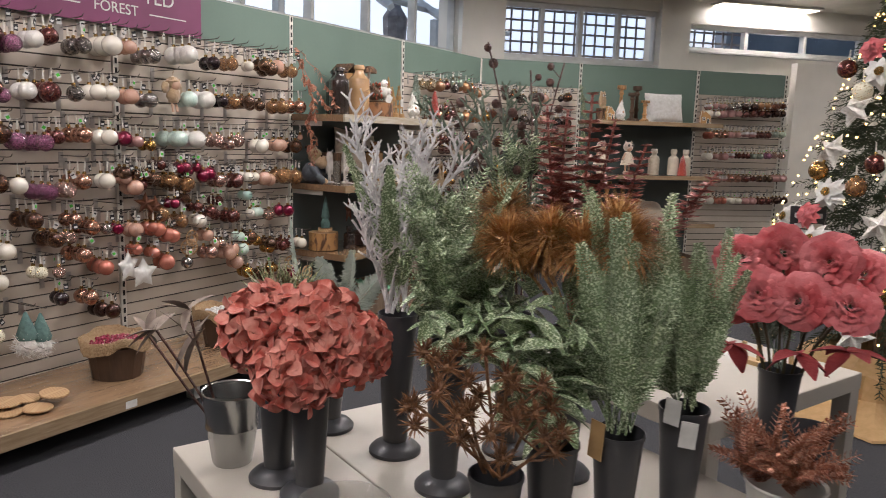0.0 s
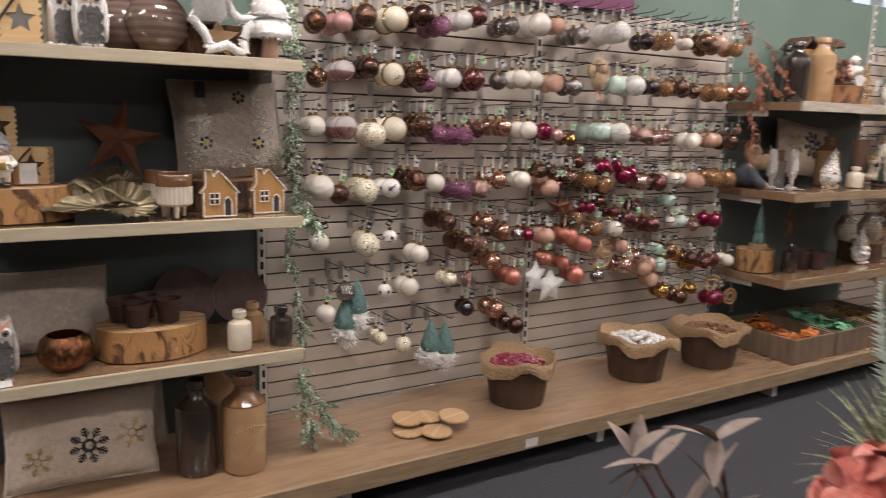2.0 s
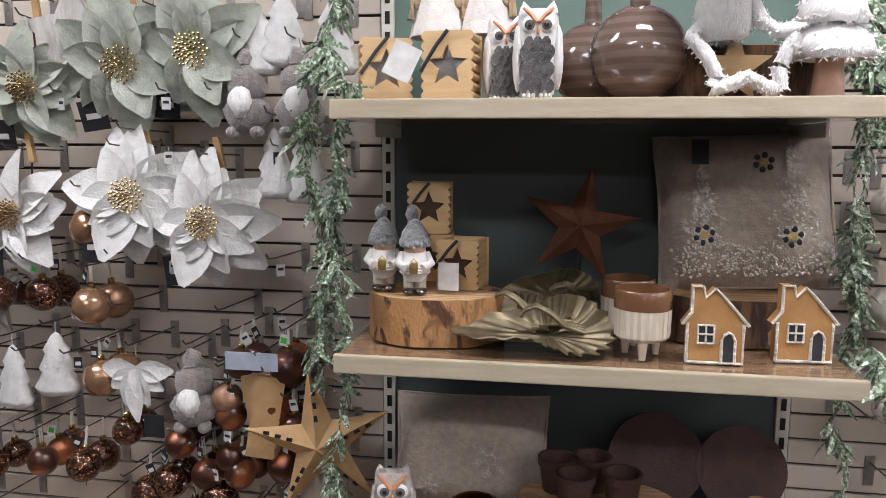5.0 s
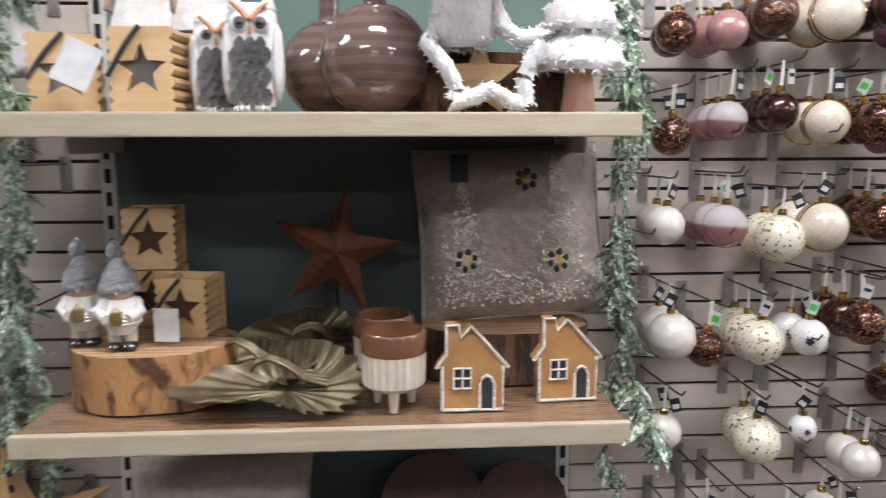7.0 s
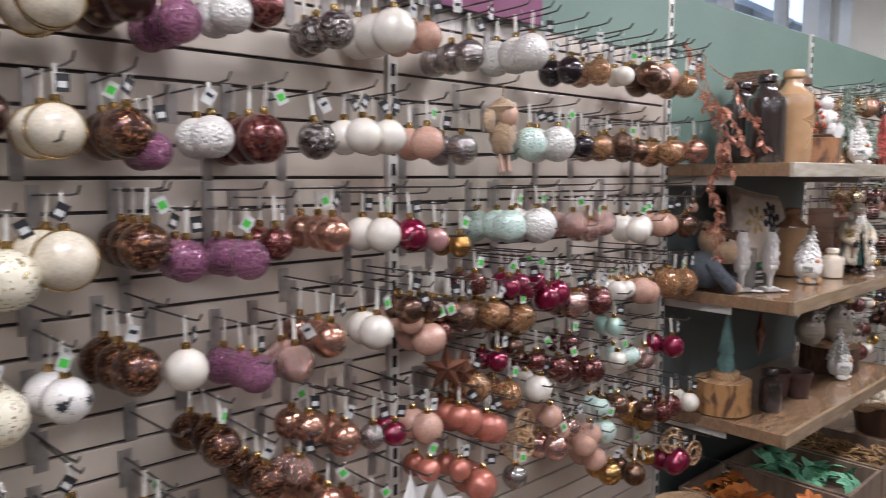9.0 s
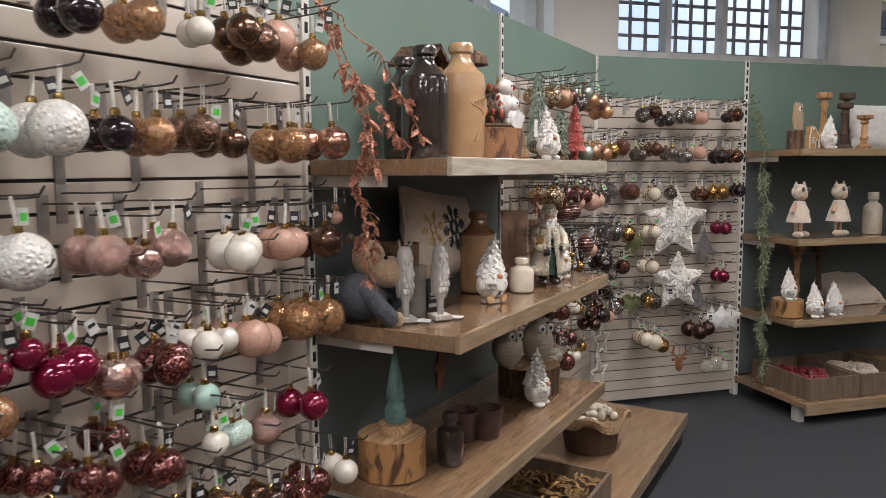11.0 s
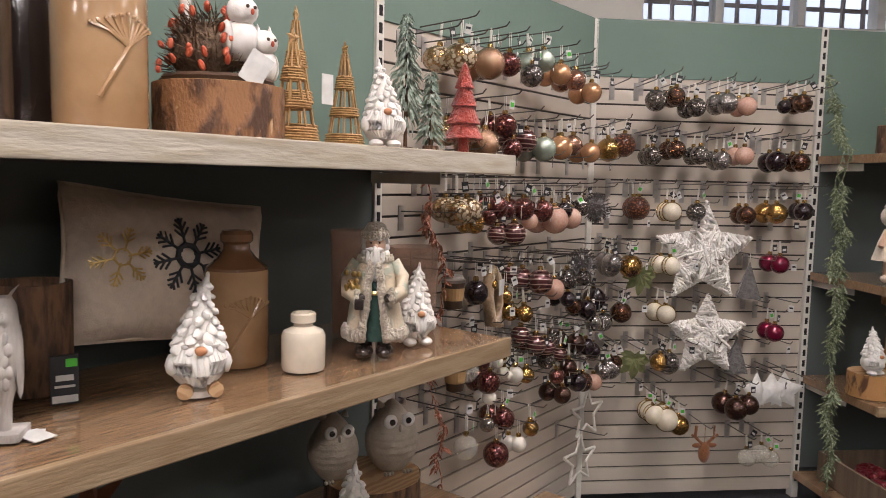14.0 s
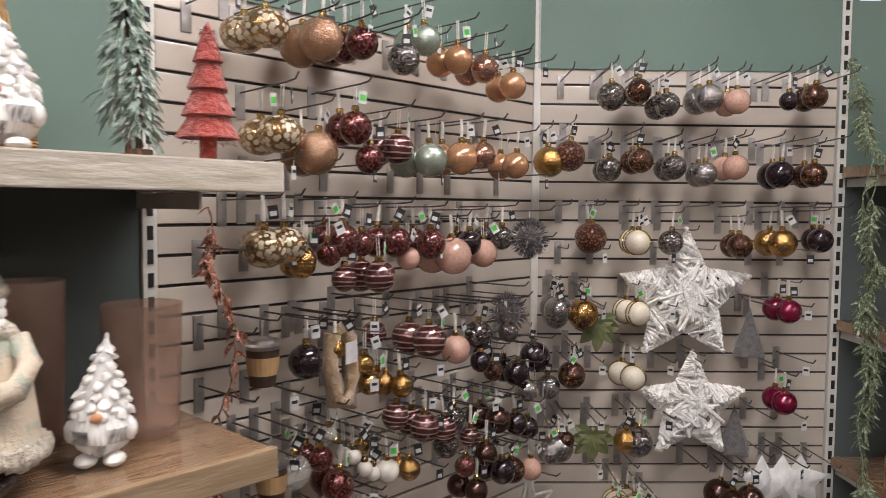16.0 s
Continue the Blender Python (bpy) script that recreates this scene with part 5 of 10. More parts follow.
def footed_pot(at, r, h, label):
    p = thing("footed_pot", label, "plant pot", at=at, group="footed pots")
    bm = bmesh.new()
    spin([(0, h * 0.26), (r * 0.8, h * 0.26), (r * 0.97, h * 0.32), (r, h * 0.72)], 48, bm)
    for v in bm.verts:
        k = math.hypot(v.co.x, v.co.y)
        if k > r * 0.5:
            q = 1 + 0.02 * (1 if round(math.atan2(v.co.y, v.co.x) / (2 * math.pi) * 48) % 2 else -1)
            v.co.x *= q
            v.co.y *= q
    part("body", bm, CREAMGLAZE, p)
    part("rim", spin([(r * 1.01, h * 0.72), (r * 1.03, h * 0.97), (r * 0.98, h), (r * 0.9, h), (r * 0.88, h * 0.7), (0, h * 0.66)], 32), TANDARK, p, "dark brown glazed rim", soft=40)
    for i in range(3):
        u = 2 * math.pi * i / 3 + 0.5
        part("foot", spin([(r * 0.12, 0), (r * 0.2, h * 0.3), (0, h * 0.32)], 10, m=Matrix.Translation((r * 0.62 * math.cos(u), r * 0.62 * math.sin(u), 0))), CREAMGLAZE, p, soft=40)
    return p


def leaf_dish(at, l, label, seed=0):
    """An antique gold dish shaped as a ribbed leaf: long pointed side, ragged fan side, curled stalk for a handle."""
    d = thing("leaf_dish", label, "dish", at=at, group="gold leaf dishes")
    bm = bmesh.new()
    n, grid = 168, []
    for i in range(n):
        w = 2 * math.pi * i / n
        left = max(0.0, -math.cos(w))
        reach = l * (0.24 + 0.42 * left ** 5 + 0.22 * max(0.0, math.cos(w)) ** 1.5)
        if math.cos(w) > -0.2:
            reach *= 0.88 + 0.14 * ((i / 7 + 0.3) % 1) + 0.02 * math.sin(i * 1.3 + seed)
        ridge = 0.0021 * math.cos(2 * math.pi * i / 7)
        row = []
        for j in range(9):
            q = 0.03 + 0.97 * j / 8
            x, y = reach * q * math.cos(w), reach * q * math.sin(w) * 0.8
            z = ridge * min(1, 2.5 * q) * (0.6 + 0.5 * q) + 0.03 * l * q * q + 0.05 * l * q ** 3 * math.sin(2 * w + seed) + 0.16 * l * q ** 4 * max(0.0, math.sin(w))
            row.append(bm.verts.new((x, y, z + 0.008)))
        grid.append(row)
    for i in range(n):
        a, b = grid[i], grid[(i + 1) % n]
        for j in range(8):
            bm.faces.new((a[j], a[j + 1], b[j + 1], b[j]))
    bmesh.ops.recalc_face_normals(bm, faces=bm.faces)
    bmesh.ops.solidify(bm, geom=bm.faces[:], thickness=0.003)
    part("leaf", bm, ANTIQUE, d, soft=50)
    bm = bmesh.new()
    for k in range(3):
        y = (k - 1) * 0.006
        pipe(bm, [(l * 0.24, y * 2, 0.022), (l * 0.1, y * 1.4, 0.034), (0, y, 0.062), (-l * 0.09, y * 0.8, 0.075), (-l * 0.16, y * 0.6, 0.066), (-l * 0.19, y * 0.5, 0.05)], 0.005, 7, 0.6)
    part("handle", bm, ANTIQUE, d, "curled stalk handle", soft=60)
    return d


def tag_card(at, w, h, label, material=None):
    return tagged(part("price_card", boxed(-w / 2, w / 2, -0.0008, 0.0008, 0, h), material or PAPER, at=at), label, "price tag", "loose price cards")


def needle_tree(at, h, r, material, label, trunk=0.25, drop=0.5):
    t = thing("miniature_tree", label, "artificial tree", at=at)
    bm = bmesh.new()
    pipe(bm, [(0, 0, 0.012), (0.002, 0, h * 0.95)], 0.006, 6, 0.4)
    part("trunk", bm, BARK, t)
    part("foot", spin([(0, 0), (0.022, 0), (0.02, 0.016), (0, 0.018)], 12), BARK, t)
    rnd = random.Random(int(h * 1000))
    bm = bmesh.new()
    n = int(420 * h / 0.3)
    for i in range(n):
        v = rnd.random() ** 0.8
        z = h * (trunk + (1 - trunk) * v)
        u = rnd.uniform(0, 2 * math.pi)
        reach = r * (1 - v) * rnd.uniform(0.5, 1.05) + 0.008
        m = pose(0, 0, z, 0, 0, math.degrees(u)) @ pose(0, 0, 0, rnd.uniform(-60, 60), drop * 60 * rnd.uniform(0.4, 1.1), 0)
        leaf(bm, m @ Matrix.Translation((reach * 0.55, 0, 0)), 0.008, reach * 0.5 + 0.012, 0.25, 2)
    part("needles", bm, material, t)
    return t


def rattan_cone(at, h, r, label):
    c = thing("rattan_cone_tree", label, "ornament", at=at, group="woven rattan cones")
    for i in range(7):
        u = 2 * math.pi * i / 7
        bm = bmesh.new()
        pipe(bm, [(r * math.cos(u), r * math.sin(u), 0), (0.006 * math.cos(u), 0.006 * math.sin(u), h * 0.93)], 0.0028, 5)
        part("upright_cane", bm, WICKER, c)
    for z0, z1 in ((0, 0.17), (0.32, 0.42), (0.58, 0.72)):
        bm = bmesh.new()
        k = int((z1 - z0) * h / 0.0055)
        for j in range(k):
            z = h * z0 + 0.0055 * j + 0.003
            q = r * (1 - z / h) + 0.004
            pipe(bm, [((q + 0.0016 * math.sin(7 * w + j * 3.1)) * math.cos(w), (q + 0.0016 * math.sin(7 * w + j * 3.1)) * math.sin(w), z) for w in [2 * math.pi * i / 22 for i in range(23)]], 0.0029, 4)
        part("woven_band", bm, WICKER, c)
    part("star", star_mesh(0.022, 0.007, 0.5), WICKER, c, at=pose(0, 0, h * 0.97))
    return c


def bark_bucket(at, r, h, label, fill=None):
    b = thing("display_bucket", label, "bucket", at=at, group="hessian-lined buckets")
    for i in range(14):
        u = 2 * math.pi * i / 14
        bm = bmesh.new()
        w = math.pi * r / 14 * 1.02
        vs = []
        for z, k in ((0, 0.8), (h * 0.5, 0.92), (h * 0.72, 1.0)):
            for s in (-1, 1):
                for q in (0, 0.008):
                    a = u + s * w / r
                    vs.append(bm.verts.new(((r * k - q) * math.cos(a), (r * k - q) * math.sin(a), z)))
        for j in range(2):
            o = j * 4
            bm.faces.new((vs[o], vs[o + 2], vs[o + 6], vs[o + 4]))
            bm.faces.new((vs[o + 1], vs[o + 5], vs[o + 7], vs[o + 3]))
        bm.faces.new((vs[8], vs[10], vs[11], vs[9]))
        part("stave", bm, DARKWOOD, b)
    part("bottom", spin([(0, 0.004), (r * 0.8, 0.004), (r * 0.8, 0.01), (0, 0.012)], 20), DARKWOOD, b)
    bm = bmesh.new()
    g = []
    for j, (k, z) in enumerate(((0.7, h * 0.66), (0.97, h * 0.76), (1.1, h * 0.92), (1.2, h * 0.86), (1.16, h * 0.68))):
        row = []
        for i in range(40):
            u = 2 * math.pi * i / 40
            wave = 1 + (0.09 * math.sin(4 * u + 0.6) + 0.03 * math.sin(11 * u)) * (j / 4)
            row.append(bm.verts.new((r * k * wave * math.cos(u), r * k * wave * math.sin(u), z + (0.022 * math.sin(4 * u + 2.2) + 0.008 * math.sin(9 * u)) * (j / 4))))
        g.append(row)
    for p, q in zip(g, g[1:]):
        for i in range(40):
            bm.faces.new((p[i], p[(i + 1) % 40], q[(i + 1) % 40], q[i]))
    part("lining", bm, HESSIAN, b, "folded brown hessian lining", soft=70)
    part("filling", spin([(0, h * 0.72), (r * 0.8, h * 0.7)], 24), HESSIAN, b)
    return b


def heap(at, r, n, mm, material, name, label, category):
    """A heap of small loose things that nobody would count."""
    bm = bmesh.new()
    rnd = random.Random(int(r * 1000) + n)
    for i in range(n):
        u, q = rnd.uniform(0, 6.28), r * math.sqrt(rnd.random())
        lump(bm, (q * math.cos(u), q * math.sin(u), mm / 2000 + 0.03 * (1 - q / r) * rnd.random()), mm / 2000, (1, 1, rnd.uniform(0.8, 1.1)), 7)
    return tagged(part(name, bm, material, at=at, soft=180), label, category, kind="stuff")


def crate(at, w, d, h, label):
    c = thing("wooden_crate", label, "crate", at=at, group="sloped wooden crates")
    for k, a in enumerate(((-w / 2, w / 2, -d / 2, -d / 2 + 0.014), (-w / 2, w / 2, d / 2 - 0.014, d / 2), (-w / 2, -w / 2 + 0.014, -d / 2 + 0.015, d / 2 - 0.015), (w / 2 - 0.014, w / 2, -d / 2 + 0.015, d / 2 - 0.015))):
        part("side_board", boxed(a[0], a[1], a[2], a[3], 0, h, bevel=0.002), CRATEWOOD, c)
    part("bottom", boxed(-w / 2 + 0.015, w / 2 - 0.015, -d / 2 + 0.015, d / 2 - 0.015, 0.002, 0.014), CRATEWOOD, c)
    return c


# ---- goods: the one-metre bay ----
ZT, ZM, ZL, ZB = 1.564, 1.058, 0.596, 0.1675
star_box(on(T1, 0.0, 0.40, ZT, 18), 0.105, 0.125, "pine tealight box with half-log sides and a star cut-out")
star_box(on(T1, 0.125, 0.41, ZT, -4), 0.105, 0.135, "pine tealight box with half-log sides and a star cut-out")
tag_card(on(T1, 0.03, 0.46, ZT + 0.04, 10, -6, 25), 0.055, 0.07, "white price card hung on a tealight box")
owl(on(T1, 0.235, 0.37, ZT, 12), 0.17, GREYFELT, WHITEPETAL, "white wooden owl with a grey bark breast and orange brow", ORANGE)
owl(on(T1, 0.302, 0.41, ZT, 2), 0.188, GREYFELT, WHITEPETAL, "white wooden owl with a grey bark breast and orange brow", ORANGE)


def flask(at, r, label):
    f = thing("round_flask_vase", label, "vase", at=at, group="round flask vases")
    n = 14
    prof = [(0, 0), (r * 0.4, 0)] + [(r * math.sin(math.pi * (0.13 + 0.8 * i / n)), r * (1 - math.cos(math.pi * (0.13 + 0.8 * i / n))) - r * 0.08) for i in range(n + 1)]
    top = prof[-1][1]
    part("body", spin(prof, 32), FLASKGLAZE, f, soft=60)
    part("neck", spin([(r * 0.21, top - 0.004), (r * 0.19, top + 0.05), (r * 0.19, top + 0.12), (r * 0.24, top + 0.135), (r * 0.2, top + 0.14), (0, top + 0.135)], 20), FLASKGLAZE, f, soft=40)


flask(on(T1, 0.41, 0.26, ZT), 0.088, "glossy grey-brown round flask vase with a narrow neck")
flask(on(T1, 0.495, 0.36, ZT), 0.095, "glossy grey-brown round flask vase with a narrow neck")
log(on(T1, 0.68, 0.33, ZT), 0.15, 0.1, "upright half log with rough bark", squash=0.4)
st = thing("star_ornament", "pale wooden star leaning against a log", "ornament", at=on(T1, 0.665, 0.405, ZT + 0.056, 0, 8))
part("star", flat_star(0.07, 0.012), PINE, st)


def fur(bm, points, normals, rnd, n, length, width=0.0035):
    """Tufts of hair over a set of points."""
    for k in range(n):
        i = rnd.randrange(len(points))
        d = (normals[i] + Vector((rnd.uniform(-0.6, 0.6), rnd.uniform(-0.6, 0.6), rnd.uniform(-0.7, 0.3)))).normalized()
        side = d.orthogonal().normalized()
        m = Matrix((d, side, d.cross(side))).transposed().to_4x4()
        leaf(bm, Matrix.Translation(points[i]) @ m, width, length * rnd.uniform(0.6, 1.2), 0.35, 2)


def furry(bm, rnd, per, length):
    """Makes a mesh woolly: an uneven skin and short hair that lies along it."""
    bm.normal_update()
    for v in bm.verts:
        v.co += v.normal * length * 0.45 * noise.noise(v.co * 140)
    pts, nor = [v.co.copy() for v in bm.verts], [v.normal * 0.3 for v in bm.verts]
    fur(bm, pts, nor, rnd, int(len(pts) * per), length)


fur_random = random.Random(4)
fig = thing("furry_mushroom_figure", "white fur mushroom figure sitting on a log with dangling legs", "ornament", at=on(T1, 0.637, 0.43, ZT))
bm = spin([(0.03, 0.1), (0.05, 0.115), (0.052, 0.15), (0.046, 0.19), (0.035, 0.222)], 18)
furry(bm, fur_random, 3, 0.008)
trunk_part = part("body", bm, FUR, fig, soft=60)
bm = spin([(0.03, 0.214), (0.095, 0.205), (0.112, 0.222), (0.105, 0.25), (0.08, 0.28), (0.04, 0.3), (0, 0.306)], 26)
furry(bm, fur_random, 3, 0.009)
part("cap", bm, FUR, fig, soft=60)
for leg in (((-0.045, -0.01, 0.125), (-0.06, -0.03, 0.105), (-0.03, -0.035, 0.07), (-0.012, -0.03, 0.035), (-0.02, -0.03, 0.012), (0.012, -0.035, 0.022), (0.04, -0.035, 0.034), (0.075, -0.03, 0.016), (0.095, -0.03, 0.012)),
            ((0.045, -0.01, 0.17), (0.06, -0.03, 0.13), (0.085, -0.035, 0.112), (0.122, -0.035, 0.117), (0.105, -0.035, 0.08), (0.092, -0.03, 0.05), (0.098, -0.03, 0.012))):
    bm = bmesh.new()
    pts = [Vector(p) for p in leg]
    fine = [p.lerp(q, k / 4) for p, q in zip(pts, pts[1:]) for k in range(4)] + pts[-1:]
    pipe(bm, fine, 0.013, 10)
    furry(bm, fur_random, 1.2, 0.006)
    part("leg", bm, FUR, fig, soft=60)
tree = thing("furry_tree", "white fur tree of two tiers on a pink stem", "ornament", at=on(T1, 0.832, 0.4, ZT))
part("stem", spin([(0, 0), (0.03, 0), (0.026, 0.03), (0.022, 0.09), (0, 0.09)], 16), SKIN, tree, "pink stem", soft=50)
for z0, r0, h0 in ((0.068, 0.078, 0.075), (0.13, 0.062, 0.08), (0.2, 0.045, 0.1)):
    bm = spin([(0.015, z0 + 0.004), (r0 * 0.9, z0), (r0, z0 + 0.012), (r0 * 0.85, z0 + h0 * 0.5), (r0 * 0.45, z0 + h0 * 0.85), (0, z0 + h0)], 22)
    furry(bm, fur_random, 5, 0.011)
    part("tier", bm, FUR, tree, soft=60)
CLOTH = mat("white_dress_cloth", (0.74, 0.71, 0.66), 0.9, second=(0.66, 0.62, 0.56), scale=40, bump=0.5, grain=300)
for a, rz in ((0.075, 6), (0.185, -8)):
    d1, d2 = bmesh.new(), bmesh.new()
    spin([(0.0, 0.15), (0.062, 0.148), (0.058, 0.165), (0.04, 0.23), (0.028, 0.27), (0, 0.275)], 22, d1, wob=0.05)
    lump(d2, (0, 0, 0.305), 0.036, seg=12)
    for s in (-1, 1):
        pipe(d2, [(s * 0.02, 0, 0.16), (s * 0.021, -0.004, 0.08), (s * 0.022, -0.006, 0.012)], 0.011, 8)
        lump(d1, (s * 0.022, -0.014, 0.012), 0.016, (0.9, 1.5, 0.75), 8)
        pipe(d2, [(s * 0.03, 0, 0.255), (s * 0.055, -0.01, 0.22), (s * 0.06, -0.015, 0.185)], 0.009, 7)
        for k in range(5):
            lump(d2, (s * 0.042, -0.012, 0.3 - 0.02 * k), 0.012, (1, 1, 1.1), 7)
    multi("cloth_doll", [(CLOTH, d1), (BEIGE, d2)], on(T1, a, 0.22, ZT, rz), "cloth doll in a white dress standing behind the boxes", "doll", "white dress dolls")
log(on(T1, 0.085, 0.30, ZM), 0.15, 0.1, "thick log slice with peeled reddish bark", PEELED, squash=0.75)
for a, d in ((-0.025, 0.33), (0.05, 0.36)):
    b1, b2, b3, b4, b5, b6 = (bmesh.new() for k in range(6))
    spin([(0, 0.03), (0.02, 0.03), (0.028, 0.045), (0.031, 0.052), (0.03, 0.07), (0.024, 0.094), (0, 0.098)], 18, b1)
    for k in range(3):
        pipe(b1, [(0.0305 * math.cos(u), 0.0305 * math.sin(u), 0.05 + 0.006 * k) for u in [2 * math.pi * i / 16 for i in range(17)]], 0.0034, 5)
    spin([(0.026, 0.105), (0.03, 0.11), (0.03, 0.122), (0.027, 0.135), (0.018, 0.148), (0.01, 0.158), (0, 0.165)], 18, b3)
    for k in range(18):
        u = 2 * math.pi * k / 18
        lump(b3, (0.028 * math.cos(u), 0.028 * math.sin(u), 0.112), 0.007, (1, 1, 1.3), 6, 0.2)
    lump(b3, (-0.006, 0.006, 0.17), 0.016, (0.8, 0.7, 1.3), 9, 0.4)
    lump(b2, (0, -0.006, 0.103), 0.024, (1, 0.9, 0.95), 12)
    lump(b2, (0, -0.03, 0.103), 0.0045, seg=7)
    for s in (-1, 1):
        pipe(b1, [(s * 0.024, 0, 0.088), (s * 0.035, -0.012, 0.07), (s * 0.018, -0.033, 0.062)], 0.009, 8)
        pipe(b6, [(s * 0.012, -0.002, 0.014), (s * 0.013, 0, 0.04)], 0.012, 8)
        lump(b4, (s * 0.013, -0.006, 0.009), 0.0145, (1, 1.35, 0.62), 9)
    box(b5, -0.009, 0.009, -0.047, -0.032, 0.052, 0.075, 0.002)
    pipe(b5, [(-0.007, -0.04, 0.075), (0, -0.04, 0.083), (0.007, -0.04, 0.075)], 0.0014, 5)
    multi("winter_child_figurine", [(CERAMIC, b1), (SKIN, b2), (GREYKNIT, b3), (BLACKGLAZE, b4), (GOLDLEAF, b5), (SANDKNIT, b6)], on(T1, a, d, ZM + 0.102, 8), "small ceramic winter figurine with a grey knitted hat and gold lantern", "figurine", "winter figurines")
star_box(on(T1, 0.13, 0.29, ZM + 0.102, -10), 0.098, 0.11, "small pine box with a dark star cut-out", True)
star_box(on(T1, 0.05, 0.2, ZM + 0.215, 4), 0.1, 0.118, "pine box with a dark star cut-out stacked on another", True)
star_box(on(T1, 0.05, 0.2, ZM + 0.102, 2), 0.1, 0.11, "pine box with a dark star cut-out below another", True)
tag_card(on(T1, 0.12, 0.345, ZM + 0.11, -8), 0.045, 0.06, "white printed tag on a pine box")
leaf_dish(on(T1, 0.335, 0.4, ZM + 0.028, 4, 15), 0.3, "antique gold dish shaped as a ribbed leaf with a curled stalk")
leaf_dish(on(T1, 0.27, 0.33, ZM + 0.04, -14, 18), 0.27, "antique gold dish shaped as a ribbed leaf under another", 2)
leaf_dish(on(T1, 0.36, 0.245, ZM + 0.075, 26, 48), 0.24, "antique gold leaf dish leaning upright behind the others", 4)
rs = thing("rusty_star", "rusty metal star on a thin stake", "ornament", at=on(T1, 0.4, 0.1, ZM + 0.23, 0, -6))
part("star", star_mesh(0.145, 0.018, 0.36), RUST, rs, at=pose(0, 0, 0, 0, 10, 0))
bm = bmesh.new()
pipe(bm, [(0, 0.01, 0.02), (0, 0.0, -0.23)], 0.004, 6)
part("stake", bm, SLOT, rs)
footed_pot(on(T1, 0.5, 0.28, ZM, 20), 0.056, 0.14, "cream ribbed pot with brown rim on three feet")
footed_pot(on(T1, 0.52, 0.39, ZM), 0.056, 0.138, "cream ribbed pot with brown rim on three feet")
house(on(T1, 0.655, 0.42, ZM, 0), 0.125, 0.15, "gingerbread-style clay house with white glitter icing")
house(on(T1, 0.83, 0.38, ZM, 4), 0.125, 0.15, "gingerbread-style clay house with white glitter icing")
log(on(T1, 0.74, 0.2, ZM), 0.17, 0.1, "long half log with dark bark", squash=0.6)
cushion(on(T1, 0.77, 0.18, ZM + 0.1, 0, -14, -3), 0.385, 0.36, 0.14, LINEN, "taupe velvet cushion sewn with sequin snow trees",
        (("tree", -0.1, 0.09, 0.13, SEQUIN), ("tree", 0.09, 0.085, 0.16, SEQUIN), ("drift", 0.0, 0.03, 0.165, SEQUIN), ("blossom", 0.03, 0.275, 0.017, INK), ("blossom", -0.1, 0.12, 0.017, INK),
         ("blossom", 0.08, 0.11, 0.017, INK), ("disc", 0.03, 0.275, 0.007, GOLDLEAF), ("disc", -0.1, 0.12, 0.007, GOLDLEAF), ("disc", 0.08, 0.11, 0.007, GOLDLEAF)))
tc = tag_card(on(T1, 0.65, 0.2, ZM + 0.38, 0, -12), 0.035, 0.055, "dark printed maker's card pinned on the cushion", INK)

owl(on(T1, 0.01, 0.4, ZL, 8), 0.2, GREYFELT, WHITEWOOD, "whitish wooden owl with a grey bark breast and orange brow", ORANGE)
cushion(on(T1, 0.15, 0.17, ZL, 3, -14), 0.38, 0.27, 0.11, LINEN, "taupe linen cushion with a bead snowflake", (("gold_flake", 0.05, 0.12, 0.045, SEQUIN), ("gold_flake", -0.1, 0.05, 0.03, SEQUIN)))
cv = thing("copper_tealight_bowl", "round hammered copper glass tealight bowl", "tealight holder", at=on(T1, 0.185, 0.37, ZL))
part("bowl", spin([(0, 0), (0.045, 0), (0.075, 0.03), (0.082, 0.06), (0.07, 0.095), (0.052, 0.11), (0.048, 0.108), (0.06, 0.06), (0, 0.02)], 36), COPPER, cv, soft=60)
log(on(T1, 0.45, 0.3, ZL), 0.175, 0.1, "large log slice with peeled honey-coloured bark", PEELED, squash=0.72)
for a, d in ((0.36, 0.26), (0.4, 0.34), (0.44, 0.24), (0.5, 0.32)):
    p = thing("small_pot", "small dark terracotta pot standing on a log", "plant pot", at=on(T1, a, d, ZL + 0.102), group="small terracotta pots")
    part("body", spin([(0, 0), (0.032, 0), (0.04, 0.06), (0.044, 0.062), (0.044, 0.078), (0.037, 0.078), (0.03, 0.02), (0, 0.016)], 22), TERRA, p, soft=40)
for a, z, r in ((0.6, 0.0, 0.115), (0.8, 0.0, 0.105)):
    p = thing("plate", "dark red-brown plate leaning against the back board", "plate", at=on(T1, a, 0.1, ZL + z, 0, 76), group="leaning plates")
    part("dish", spin([(0, 0.004), (r * 0.6, 0.004), (r * 0.66, 0.012), (r, 0.018), (r, 0.024), (r * 0.64, 0.018), (0, 0.012)], 36, m=Matrix.Translation((0, r, 0))), TERRA, p, soft=40)
jar(on(T1, 0.715, 0.4, ZL), 0.041, 0.135, CREAMGLAZE, "cream stoneware jar with a narrow neck")
jar(on(T1, 0.785, 0.31, ZL), 0.041, 0.135, TANGLAZE, "tan stoneware jar with a narrow neck")
jar(on(T1, 0.86, 0.4, ZL), 0.041, 0.135, BLACKGLAZE, "black glazed stoneware jar with a narrow neck")
tag_card(on(T1, 0.02, 0.475, ZL, 5, -70), 0.04, 0.03, "white price card with a green sticker", PAPER)

